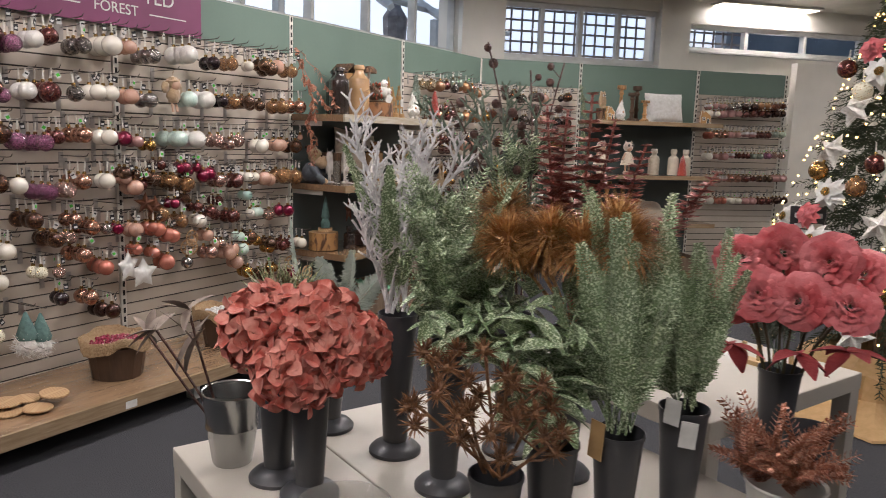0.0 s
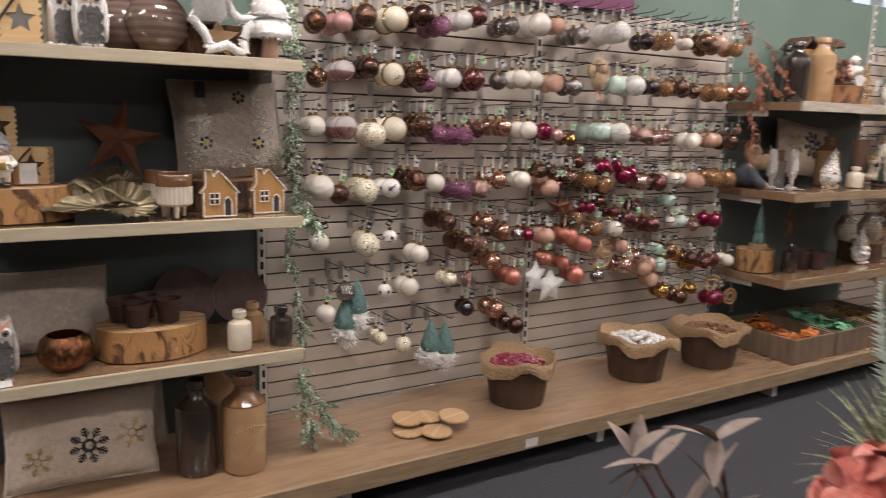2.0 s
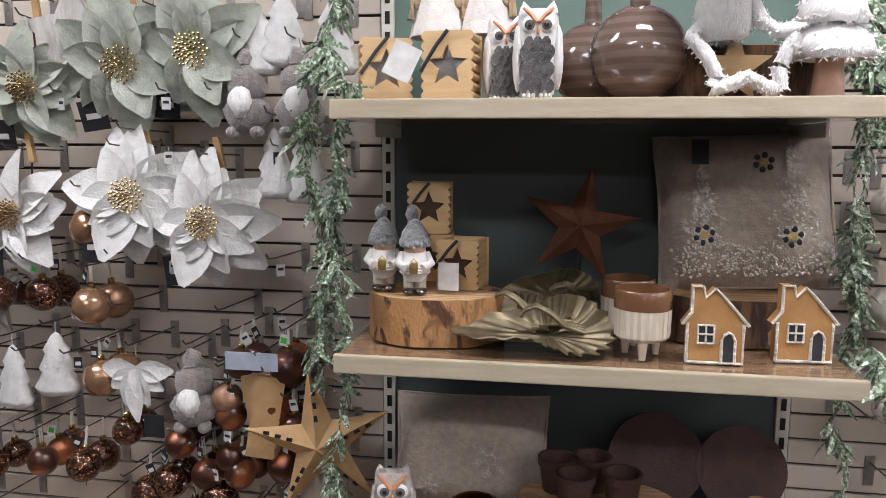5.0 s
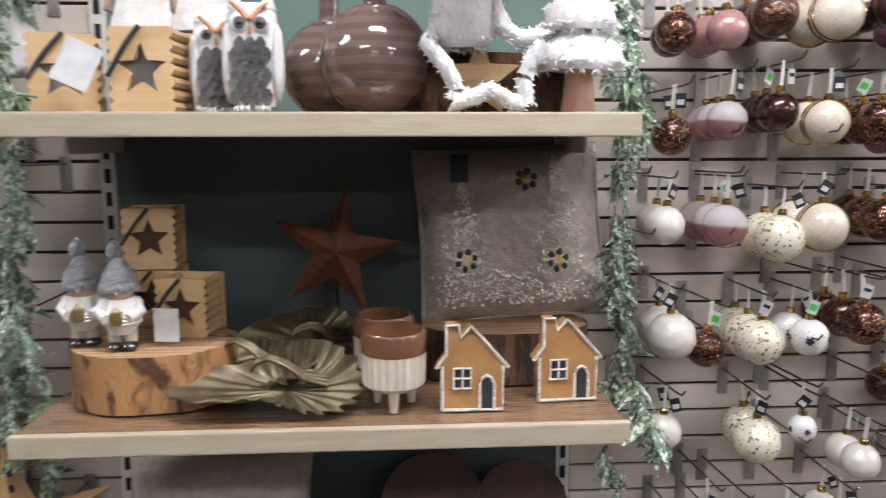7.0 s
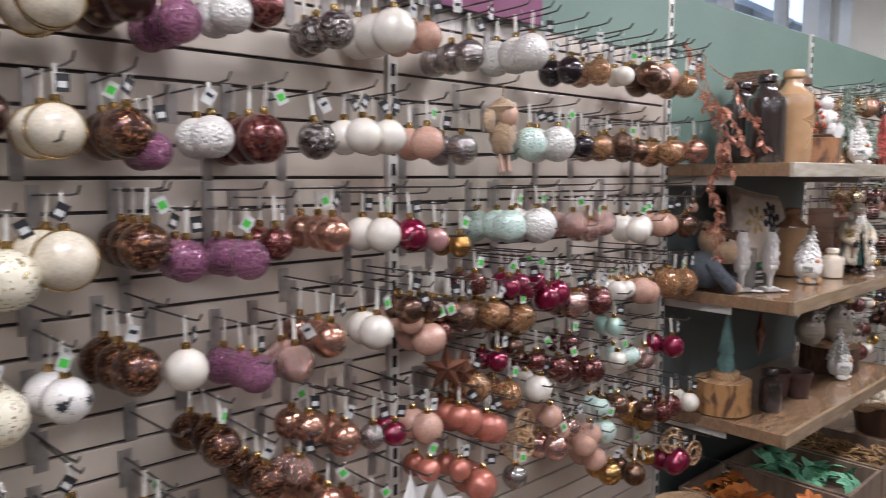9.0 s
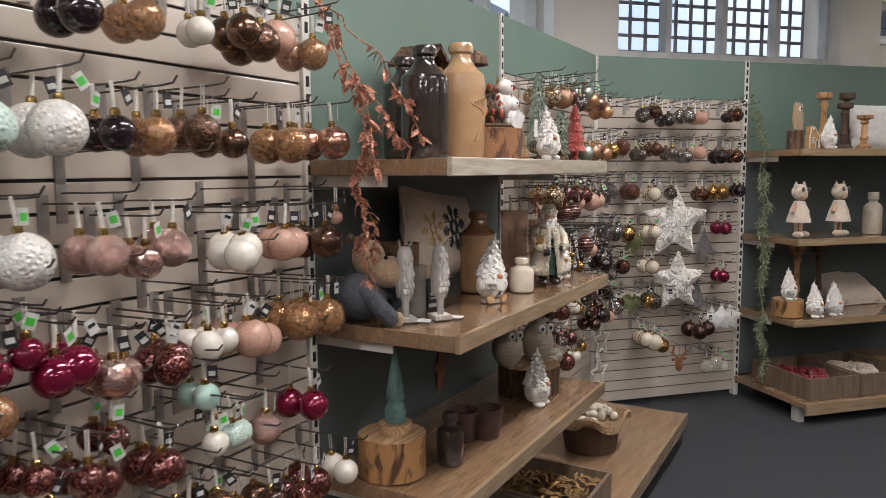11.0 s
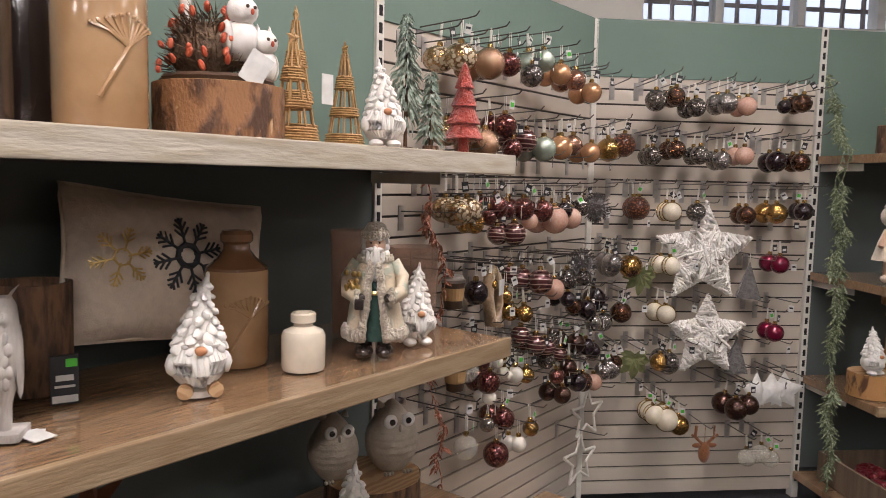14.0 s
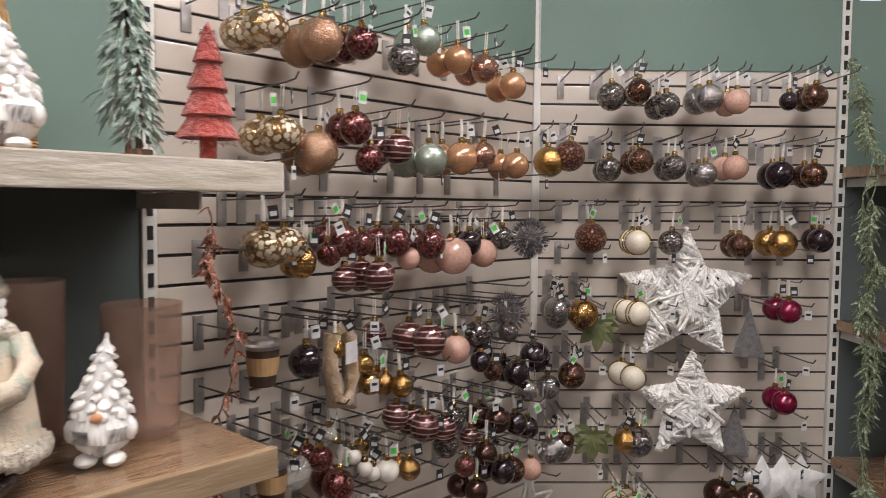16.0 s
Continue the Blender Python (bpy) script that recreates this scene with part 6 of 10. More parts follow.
cushion(on(T1, 0.22, 0.3, ZB, -4, -16), 0.46, 0.3, 0.13, LINENPALE, "oatmeal cushion printed with gold and dark snowflakes", (("flake", 0.02, 0.13, 0.06, INK), ("gold_flake", -0.13, 0.1, 0.045, GOLDLEAF), ("gold_flake", 0.15, 0.15, 0.05, GOLDLEAF)))
cushion(on(T1, 0.3, 0.12, ZB, 4, -10), 0.44, 0.36, 0.11, LINEN, "taupe linen cushion standing behind", ())
bottle(on(T1, 0.57, 0.37, ZB), 0.07, 0.33, BLACKGLAZE, "tall dark glazed stoneware bottle")
bottle(on(T1, 0.72, 0.42, ZB), 0.075, 0.34, TANGLAZE, "tall tan stoneware bottle with a raised motif", cap=TANDARK, motif=True)
bottle(on(T1, 0.66, 0.24, ZB), 0.07, 0.36, TANGLAZE, "tall tan stoneware bottle")

# ---- goods: along the base ----
BERRY = mat("berry", (0.25, 0.02, 0.05), 0.2, second=(0.5, 0.3, 0.3), scale=60, lo=0.6, hi=0.7, coat=0.6, bump=0.05)
WHITEBEAN = mat("white_beads", (0.74, 0.72, 0.68), 0.45, scale=60, bump=0.1)
BROWNBEAN = mat("brown_beads", (0.2, 0.09, 0.04), 0.4, scale=60, bump=0.1)
for a, d, r, h, m, n, s, w in ((1.95, 0.34, 0.148, 0.23, BERRY, 170, 18, "shiny red berry picks heaped in a bucket"), (2.68, 0.33, 0.16, 0.235, WHITEBEAN, 100, 26, "white wooden beads heaped in a bucket"), (3.17, 0.36, 0.16, 0.235, BROWNBEAN, 140, 22, "brown nuts heaped in a bucket")):
    bark_bucket(on(T1, a, d, ZB, a * 40), r, h, "dark stave bucket lined with folded hessian")
    heap(on(T1, a, d, ZB + h * 0.72), r * 0.8, n, s, m, "bucket_filling", w, "trinkets")
for k, (a, d, rz) in enumerate(((1.36, 0.43, 0), (1.45, 0.5, 40), (1.47, 0.38, 80), (1.38, 0.38, 20), (1.55, 0.46, 10))):
    s = thing("wood_slice", "thin pale wooden slice decoration lying on the base", "wood slice", at=on(T1, a, d, ZB + 0.001 + 0.0098 * k, rz, 1.5 * k), group="loose wood slices")
    bm = bmesh.new()
    spin([(0, 0), (0.06, 0), (0.062, 0.004), (0.06, 0.009), (0, 0.009)], 26, bm, wob=0.03)
    part("disc", bm, CUT, s, soft=40)
tag_card(on(T1, 1.8, 0.656, 0.11), 0.06, 0.035, "white price ticket clipped on the base edge")

# crates under the wide bay
STRAW = mat("dried_moss", (0.36, 0.22, 0.09), 0.9, second=(0.22, 0.12, 0.045), scale=60, bump=0.8)
LEAFGREEN = mat("green_fabric_leaf", (0.1, 0.3, 0.16), 0.55, second=(0.16, 0.4, 0.24), scale=30, bump=0.2)
LEAFORANGE = mat("orange_fabric_leaf", (0.5, 0.17, 0.03), 0.6, second=(0.4, 0.11, 0.02), scale=30, bump=0.2)
for a, m, w in ((3.72, LEAFORANGE, "orange felt star leaves heaped in a crate"), (4.1, LEAFGREEN, "green glitter ivy leaves heaped in a crate"), (4.48, STRAW, "dried brown moss heaped in a crate")):
    crate(on(T1, a, 0.36, ZB, 0), 0.36, 0.48, 0.13, "weathered wooden crate of loose decorations")
    bm = bmesh.new()
    rnd = random.Random(int(a * 100))
    for i in range(260 if m is STRAW else 34):
        q = pose(rnd.uniform(-0.13, 0.13), rnd.uniform(-0.19, 0.19), rnd.uniform(0.07, 0.12), rnd.uniform(-50, 50), rnd.uniform(-40, 30), rnd.uniform(0, 360))
        if m is STRAW:
            leaf(bm, q, 0.016, 0.06, 0.5, 2)
        else:
            for k in range(5):
                leaf(bm, q @ pose(0, 0, 0, 0, 0, (k - 2) * 48), 0.035, 0.06, 0.2, 3)
    tagged(part("crate_filling", bm, m, at=on(T1, a, 0.36, ZB)), w, "decorations", kind="stuff")
bark_bucket(on(T1, 5.2, 0.34, ZB, 25), 0.15, 0.2, "dark stave bucket with a jagged hessian lining")
heap(on(T1, 5.2, 0.34, ZB + 0.145), 0.12, 26, 45, CREAMGLAZE, "bucket_filling", "pale pods and shells heaped in a bucket", "trinkets")

# ---- goods: the wide bay ----
ZT, ZM, ZL = 1.5265, 1.0595, 0.5965
bottle(on(T1, 3.7, 0.32, ZT), 0.068, 0.31, BLACKGLAZE, "tall dark brown glazed stoneware bottle")
bottle(on(T1, 3.9, 0.33, ZT), 0.073, 0.345, TANGLAZE, "tall tan stoneware bottle with a raised seed-head", motif=True)
bottle(on(T1, 3.85, 0.16, ZT), 0.068, 0.31, BLACKGLAZE, "tall dark brown glazed stoneware bottle")
bh = thing("bird_house", "small wooden bird house with a bark roof behind the bottles", "bird house", at=on(T1, 3.98, 0.14, ZT))
part("body", boxed(-0.06, 0.06, -0.05, 0.05, 0, 0.3, bevel=0.003), PEELED, bh)
for s in (-1, 1):
    part("roof", boxed(-0.005, 0.1, -0.075, 0.075, -0.006, 0.006), BARK, bh, at=pose(0, 0, 0.36, 0, 38 if s > 0 else 142))
log(on(T1, 4.145, 0.3, ZT), 0.12, 0.1, "round log slice with dark patches of bark", PEELDARK)
bm, bf, bs, bo = (bmesh.new() for k in range(4))
nest_random = random.Random(8)
spin([(0, 0), (0.1, 0), (0.104, 0.008), (0.098, 0.014), (0, 0.016)], 28, bo, wob=0.05)
lump(bm, (-0.02, 0.01, 0.06), 0.062, (1.05, 0.9, 0.95), 12, 0.3)
for k in range(620):
    u, v = nest_random.uniform(0, 6.283), nest_random.random()
    p = Vector((-0.02 + 0.06 * math.cos(u) * math.sqrt(1 - v * v * 0.9), 0.01 + 0.055 * math.sin(u) * math.sqrt(1 - v * v * 0.9), 0.015 + 0.105 * v))
    leaf(bm, Matrix.Translation(p) @ pose(0, 0, 0, nest_random.uniform(-60, 60), nest_random.uniform(-75, -5), math.degrees(u) + nest_random.uniform(-70, 70)), 0.0032, nest_random.uniform(0.03, 0.05), 0.15, 2)
for k in range(46):
    u, v = nest_random.uniform(0, 6.283), nest_random.random()
    p = (-0.02 + 0.088 * math.cos(u) * math.sqrt(1 - v * v * 0.8), 0.01 + 0.08 * math.sin(u) * math.sqrt(1 - v * v * 0.8), 0.02 + 0.12 * v)
    lump(bf, p, 0.0058, (1, 1, 1.9), 6, 0, pose(0, 0, 0, nest_random.uniform(-50, 50), nest_random.uniform(-50, 50)).to_3x3())
for x, y, z, k in ((0.012, -0.05, 0.085, 1.15), (0.058, -0.055, 0.04, 1.0)):
    lump(bs, (x, y, z), 0.03 * k, (0.95, 0.95, 1.2), 14, 0.08)
    lump(bs, (x - 0.004, y - 0.012, z + 0.042 * k), 0.025 * k, (1.05, 0.95, 0.95), 14)
    for s in (-1, 1):
        spin([(0.007, 0), (0, 0.016)], 6, bs, Matrix.Translation((x - 0.004 + s * 0.014, y - 0.01, z + 0.06 * k)))
        lump(bo, (x - 0.004 + s * 0.008, y - 0.034 * k, z + 0.046 * k), 0.0035, seg=6)
        lump(bs, (x + s * 0.026 * k, y, z), 0.015 * k, (0.6, 1, 1.8), 8)
    lump(bf, (x - 0.004, y - 0.037 * k, z + 0.038 * k), 0.0042, (0.8, 1, 1.4), 6)
REDBUD = mat("red_orange_buds", (0.6, 0.13, 0.06), 0.5, second=(0.5, 0.08, 0.04), scale=40, bump=0.2)
DARKTWIG = mat("dark_twigs", (0.09, 0.055, 0.035), 0.85, second=(0.2, 0.13, 0.08), scale=60, bump=0.5)
multi("bird_nest_ornament", [(DARKTWIG, bm), (REDBUD, bf), (CERAMIC, bs), (DARKWOOD, bo)], on(T1, 4.145, 0.3, ZT + 0.102), "dark twig nest ornament with white owls and red buds", "ornament")
mu1, mu2 = bmesh.new(), bmesh.new()
spin([(0.012, 0), (0.01, 0.1), (0.014, 0.12)], 10, mu1)
spin([(0.014, 0.12), (0.06, 0.11), (0.055, 0.135), (0.03, 0.155), (0, 0.16)], 18, mu2)
multi("wooden_mushroom", [(CERAMIC, mu1), (BARK, mu2)], on(T1, 4.1, 0.26, ZT + 0.2), "mushroom ornament with a rough brown cap set in the nest", "ornament")
tag_card(on(T1, 4.13, 0.41, ZT + 0.1, -15, 0, 30), 0.045, 0.06, "white price tag hanging at the nest ornament")
rattan_cone(on(T1, 4.3, 0.33, ZT, 10), 0.22, 0.05, "woven rattan cone tree with a star on top")
rattan_cone(on(T1, 4.4, 0.22, ZT, 40), 0.3, 0.05, "woven rattan cone tree with a star on top")
rattan_cone(on(T1, 4.57, 0.2, ZT, 70), 0.25, 0.046, "woven rattan cone tree with a star on top")
tag_card(on(T1, 4.33, 0.4, ZT + 0.08), 0.03, 0.06, "blue and white hang tag on a rattan cone")
gnome(on(T1, 4.525, 0.37, ZT, -32), 0.2)
needle_tree(on(T1, 4.75, 0.24, ZT), 0.36, 0.075, FIRSNOW, "slim artificial fir with drooping frosted needles", 0.3, 0.9)
needle_tree(on(T1, 4.72, 0.35, ZT), 0.2, 0.035, FIRSNOW, "small frosted artificial fir in a log foot", 0.2, 0.7)
rt1 = bmesh.new()
spin([(0.014, 0), (0.014, 0.045), (0.05, 0.04), (0.032, 0.075), (0.042, 0.078), (0.024, 0.12), (0.033, 0.122), (0.017, 0.165), (0.024, 0.168), (0.006, 0.225), (0, 0.235)], 24, rt1, wob=0.08)
for v in rt1.verts:
    v.co += Vector((v.co.x, v.co.y, 0)) * 0.12 * noise.noise(v.co * 70)
red = thing("yarn_tree", "red woolly yarn tree standing on the shelf", "ornament", at=on(T1, 4.83, 0.37, ZT))
yarn_random = random.Random(6)
for k in range(700):
    z = yarn_random.uniform(0.03, 0.22)
    r0 = 0.042 * (1 - z / 0.24)
    u = yarn_random.uniform(0, 6.283)
    leaf(rt1, pose(r0 * math.cos(u), r0 * math.sin(u), z, 0, yarn_random.uniform(-40, 40), math.degrees(u) + yarn_random.uniform(-60, 60)), 0.0025, 0.013, 0.3, 2)
part("body", rt1, REDFUZZ, red, soft=80)

# moose, owls, cushion and figures
m1, m2, m3, m4 = bmesh.new(), bmesh.new(), bmesh.new(), bmesh.new()
lump(m1, (0, 0, 0.07), 0.085, (1.05, 0.85, 0.85), 16, 0.15)
for s in (-1, 1):
    pipe(m1, [(s * 0.06, -0.02, 0.1), (s * 0.1, -0.07, 0.05), (s * 0.07, -0.1, 0.012)], 0.026, 9)
    lump(m2, (s * 0.07, -0.11, 0.015), 0.022, seg=8)
    leaf(m2, pose(s * 0.03, 0, 0.225, 0, -30 if s > 0 else 210), 0.03, 0.05, 0, 3)
    lump(m3, (s * 0.03, -0.075, 0.185), 0.007, seg=8)
lump(m2, (0, -0.02, 0.18), 0.05, (1, 1, 1.1), 14)
lump(m2, (0, -0.075, 0.14), 0.055, (1.05, 1.1, 0.85), 16)
pipe(m4, [(-0.02, 0.0, 0.22), (-0.06, 0.02, 0.25), (-0.09, 0.02, 0.24)], 0.008, 6)
multi("moose_figure", [(DENIM, m1), (BEIGE, m2), (BLACKGLAZE, m3), (BARK, m4)], on(T1, 3.62, 0.15, ZM, 25), "seated beige moose figure in a blue-grey cloth coat", "figurine")
WHITEWASH = mat("whitewashed_wood", (0.55, 0.52, 0.48), 0.8, second=(0.36, 0.33, 0.3), scale=20, stretch=(1, 1, 0.3), lo=0.4, hi=0.6, bump=0.7)
for a, d in ((3.655, 0.275), (3.735, 0.345)):
    o1 = bmesh.new()
    box(o1, -0.035, 0.035, -0.03, 0.03, 0, 0.012, 0.002)
    spin([(0.012, 0.012), (0.013, 0.045), (0.023, 0.07), (0.029, 0.11), (0.03, 0.15), (0.026, 0.178), (0.018, 0.19), (0, 0.192)], 16, o1)
    for s in (-1, 1):
        leaf(o1, pose(s * 0.012, -0.004, 0.178, 0, -62 if s > 0 else -118, 0), 0.02, 0.036, 0.2, 4)
        lump(o1, (s * 0.027, 0.004, 0.105), 0.013, (0.6, 1.1, 3.8), 10, 0.2)
        lump(o1, (s * 0.012, -0.024, 0.162), 0.011, (1, 0.4, 1), 10)
        lump(o1, (s * 0.012, -0.029, 0.162), 0.005, (1, 0.5, 1), 6)
    for k in range(5):
        for q in range(3):
            lump(o1, ((q - 1 + 0.5 * (k % 2)) * 0.013, -0.024, 0.078 + 0.015 * k), 0.009, (1, 0.5, 1.1), 6)
    lump(o1, (0, -0.03, 0.15), 0.005, (0.7, 0.8, 1.5), 6)
    for v in o1.verts:
        v.co.x *= 0.76
        v.co.z *= 1.13
    multi("carved_owl", [(WHITEWASH, o1)], on(T1, a, d, ZM, -38), "slim whitewashed carved owl on a square foot", "figurine", "whitewashed owls")
for a, d, rz in ((3.68, 0.345, 20), (3.7, 0.32, 80), (3.77, 0.4, 10), (3.78, 0.37, 60)):
    t = tag_card(on(T1, a, d, ZM + 0.002, rz, -88), 0.035, 0.05, "white oval tag lying on the shelf")
lp = thing("bark_pot", "dark bark-covered pot holder behind the owls", "plant pot", at=on(T1, 3.87, 0.11, ZM))
part("body", spin([(0, 0), (0.07, 0), (0.072, 0.2), (0.064, 0.2), (0.062, 0.02), (0, 0.015)], 24, wob=0.02), BARK, lp, soft=40)
cushion(on(T1, 4.14, 0.13, ZM + 0.05, 0, -10, 7), 0.47, 0.31, 0.12, LINENPALE, "oatmeal cushion printed with gold and dark snowflakes", (("flake", 0.0, 0.175, 0.08, INK), ("gold_flake", -0.14, 0.165, 0.06, GOLDLEAF)))
bottle(on(T1, 4.244, 0.215, ZM, -18), 0.066, 0.285, TANGLAZE, "tan stoneware bottle with a brown shoulder and raised seed-head", cap=TANDARK, motif=True)
gnome(on(T1, 4.058, 0.355, ZM, -28), 0.225, "white ceramic gnome with a tree-shaped hat on log feet", True)
jar(on(T1, 4.305, 0.358, ZM), 0.046, 0.12, CREAMGLAZE, "cream stoneware jar with a narrow neck")
COAT = mat("cream_brocade_coat", (0.6, 0.5, 0.37), 0.55, second=(0.4, 0.42, 0.33), scale=28, lo=0.52, hi=0.62, bump=0.5)
FURCREAM = mat("cream_fur", (0.68, 0.6, 0.48), 0.95, second=(0.52, 0.43, 0.32), scale=160, bump=1.0, grain=500, sheen=0.4)
s1, s2, s3, s4, s5, s6, s7 = (bmesh.new() for k in range(7))
for inner in (0, 1):
    rings = []
    for r, z, gap in ((0.074, 0.048, 0.42), (0.072, 0.07, 0.42), (0.064, 0.11, 0.4), (0.056, 0.15, 0.36), (0.052, 0.185, 0.3), (0.05, 0.205, 0.2), (0.036, 0.228, 0.12), (0.022, 0.238, 0.1)):
        row = []
        for i in range(29):
            u = -math.pi / 2 + gap + (2 * math.pi - 2 * gap) * i / 28
            k = (r - 0.006 * inner) * (1 + 0.04 * math.sin(5 * u + z * 30))
            row.append(s1.verts.new((k * math.cos(u), k * math.sin(u) * 0.86, z)))
        rings.append(row)
    for p, q in zip(rings, rings[1:]):
        for i in range(28):
            f = (p[i], p[i + 1], q[i + 1], q[i])
            s1.faces.new(f if not inner else f[::-1])
fr = random.Random(12)
for i in range(34):
    u = -math.pi / 2 + 0.42 + (2 * math.pi - 0.84) * i / 33
    lump(s2, (0.074 * math.cos(u), 0.064 * math.sin(u), 0.056 + fr.uniform(-0.003, 0.003)), 0.0125, (1, 1, 1.25), 7, 0.45)
for s in (-1, 1):
    for k in range(15):
        v = k / 14
        u = -math.pi / 2 + s * (0.42 - 0.2 * v)
        r = 0.074 - 0.024 * v
        lump(s2, (r * math.cos(u), r * math.sin(u) * 0.86 - 0.003, 0.056 + 0.15 * v), 0.0115 * fr.uniform(0.9, 1.15), (1, 0.9, 1.2), 7, 0.45)
    pipe(s1, [(s * 0.044, 0, 0.212), (s * 0.068, -0.008, 0.18), (s * 0.066, -0.034, 0.15), (s * 0.04, -0.058, 0.142)], 0.0175, 10)
    for k in range(8):
        u = 2 * math.pi * k / 8
        lump(s2, (s * 0.042, -0.056 + 0.016 * math.cos(u), 0.142 + 0.016 * math.sin(u)), 0.0085, seg=7, rough=0.4)
    lump(s4, (s * 0.03, -0.066, 0.142), 0.0105, seg=8)
    lump(s4, (s * 0.023, -0.024, 0.016), 0.021, (1, 1.75, 0.78), 12)
    pipe(s4, [(s * 0.022, -0.008, 0.02), (s * 0.02, -0.004, 0.06)], 0.0165, 10)
for k in range(11):
    u = math.pi * k / 10 + math.pi
    lump(s2, (0.036 * math.cos(u), -0.006 + 0.03 * math.sin(u), 0.222), 0.0115, seg=7, rough=0.4)
spin([(0.042, 0.04), (0.042, 0.1), (0.038, 0.15), (0.034, 0.2), (0, 0.21)], 20, s3)
pipe(s7, [(0.043 * math.cos(u), 0.043 * math.sin(u) * 0.95, 0.148) for u in [2 * math.pi * i / 20 for i in range(21)]], 0.005, 6)
for k in range(22):
    lump(s7, (-0.05 + fr.uniform(-0.02, 0.014), -0.05 + fr.uniform(-0.014, 0.01), 0.165 + fr.uniform(-0.014, 0.03)), fr.uniform(0.004, 0.007), seg=6)
box(s4, -0.042, -0.022, -0.084, -0.066, 0.118, 0.142, 0.003)
lump(s5, (0, -0.014, 0.254), 0.0255, (1, 1, 1.1), 14)
lump(s5, (0, -0.041, 0.252), 0.006, seg=8)
for k in range(46):
    v = fr.random()
    x = fr.uniform(-1, 1) * 0.026 * (1 - 0.7 * v)
    lump(s6, (x, -0.036 - 0.012 * (1 - abs(x) / 0.03) * (1 - v), 0.242 - 0.062 * v), 0.0085 * (1 - 0.35 * v), (0.8, 0.8, 1.8), 7, 0.25)
for s in (-1, 1):
    lump(s6, (s * 0.01, -0.042, 0.245), 0.0075, (1.5, 0.7, 0.7), 8)
    lump(s6, (s * 0.0095, -0.038, 0.266), 0.004, (1.7, 0.7, 0.7), 7)
    lump(s4, (s * 0.0095, -0.0385, 0.2595), 0.0024, seg=6)
    for k in range(4):
        lump(s6, (s * 0.026, -0.012, 0.262 - 0.014 * k), 0.0095, seg=7, rough=0.3)
for k in range(15):
    u = 2 * math.pi * k / 15
    lump(s2, (0.027 * math.cos(u), -0.012 + 0.027 * math.sin(u), 0.276), 0.0098, seg=7, rough=0.4)
spin([(0.027, 0.278), (0.0275, 0.29), (0.02, 0.302), (0, 0.306)], 16, s2, Matrix.Translation((0, -0.01, 0)))
for q in (s1, s2, s3, s5, s6, s7):
    for v in q.verts:
        v.co.x *= 0.9
multi("winter_gentleman_statuette", [(COAT, s1), (FURCREAM, s2), (GREENCLOTH, s3), (BLACKGLAZE, s4), (SKIN, s5), (CERAMIC, s6), (GOLDLEAF, s7)], on(T1, 4.492, 0.385, ZM, -48), "bearded statuette in a fur-trimmed coat with black boots", "figurine")
gnome(on(T1, 4.644, 0.375, ZM, -30), 0.2)
for a, d, r, h, mt in ((4.6, 0.2, 0.055, 0.27, SMOKEGLASS), (4.755, 0.27, 0.068, 0.225, SMOKEGLASS), (3.74, 0.25, 0.042, 0.15, CLEARGLASS)):
    g = thing("glass_vase", "tall rose-tinted textured glass vase" if mt is SMOKEGLASS else "clear straight glass tumbler", "vase", at=on(T1, a, d, ZM))
    part("body", spin([(0, 0), (r * 0.85, 0), (r * 0.9, 0.01), (r, h), (r * 0.96, h), (r * 0.86, 0.016), (0, 0.014)], 28), mt, g, soft=40)
pc = thing("price_block", "black and white printed card standing on the shelf", "sign", at=on(T1, 3.87, 0.24, ZM, -20))
part("card", boxed(-0.022, 0.022, -0.006, 0.006, 0, 0.085), INK, pc)
part("print", boxed(-0.016, 0.016, -0.009, -0.007, 0.03, 0.034), PAPER, pc)
part("print", boxed(-0.014, 0.014, -0.009, -0.007, 0.042, 0.052), PAPER, pc)
part("rule", boxed(-0.02, 0.02, -0.009, -0.007, 0.004, 0.016), PAPER, pc)
part("sticker", boxed(0.002, 0.02, -0.009, -0.007, 0.066, 0.08), TAGGREEN, pc, "green sticker")

log(on(T1, 3.66, 0.22, ZL), 0.1, 0.12, "upright log slice with honey bark", PEELED)
sg1, sg2 = bmesh.new(), bmesh.new()
spin([(0, 0), (0.05, 0), (0.05, 0.025), (0, 0.026)], 18, sg1)
spin([(0.03, 0.026), (0.034, 0.06), (0.022, 0.09), (0.03, 0.1), (0.022, 0.15), (0.008, 0.23), (0, 0.25)], 16, sg2)
multi("felt_gnome", [(CUT, sg1), (TEAL, sg2)], on(T1, 3.68, 0.22, ZL + 0.122), "slim gnome with a pale green pointed hat on a wood disc", "figurine")
jar(on(T1, 3.8, 0.34, ZL), 0.042, 0.16, BLACKGLAZE, "black glazed stoneware jar with a stepped neck")
for a, d in ((4.0, 0.28), (4.06, 0.34)):
    p = thing("small_pot", "small dark terracotta pot on the shelf", "plant pot", at=on(T1, a, d, ZL), group="small terracotta pots")
    part("body", spin([(0, 0), (0.04, 0), (0.052, 0.08), (0.056, 0.082), (0.056, 0.1), (0.048, 0.1), (0.038, 0.02), (0, 0.016)], 22), TERRA, p, soft=40)
hs = thing("hanging_star", "brown wooden star hanging below the shelf", "ornament", at=on(T1, 3.9, 0.25, ZL + 0.26, 20))
part("star", star_mesh(0.1, 0.02, 0.38), RUST, hs)
bm = bmesh.new()
pipe(bm, [(0, 0, 0.1), (0, 0, 0.168)], 0.0012, 4)
part("thread", bm, RIBBON, hs)
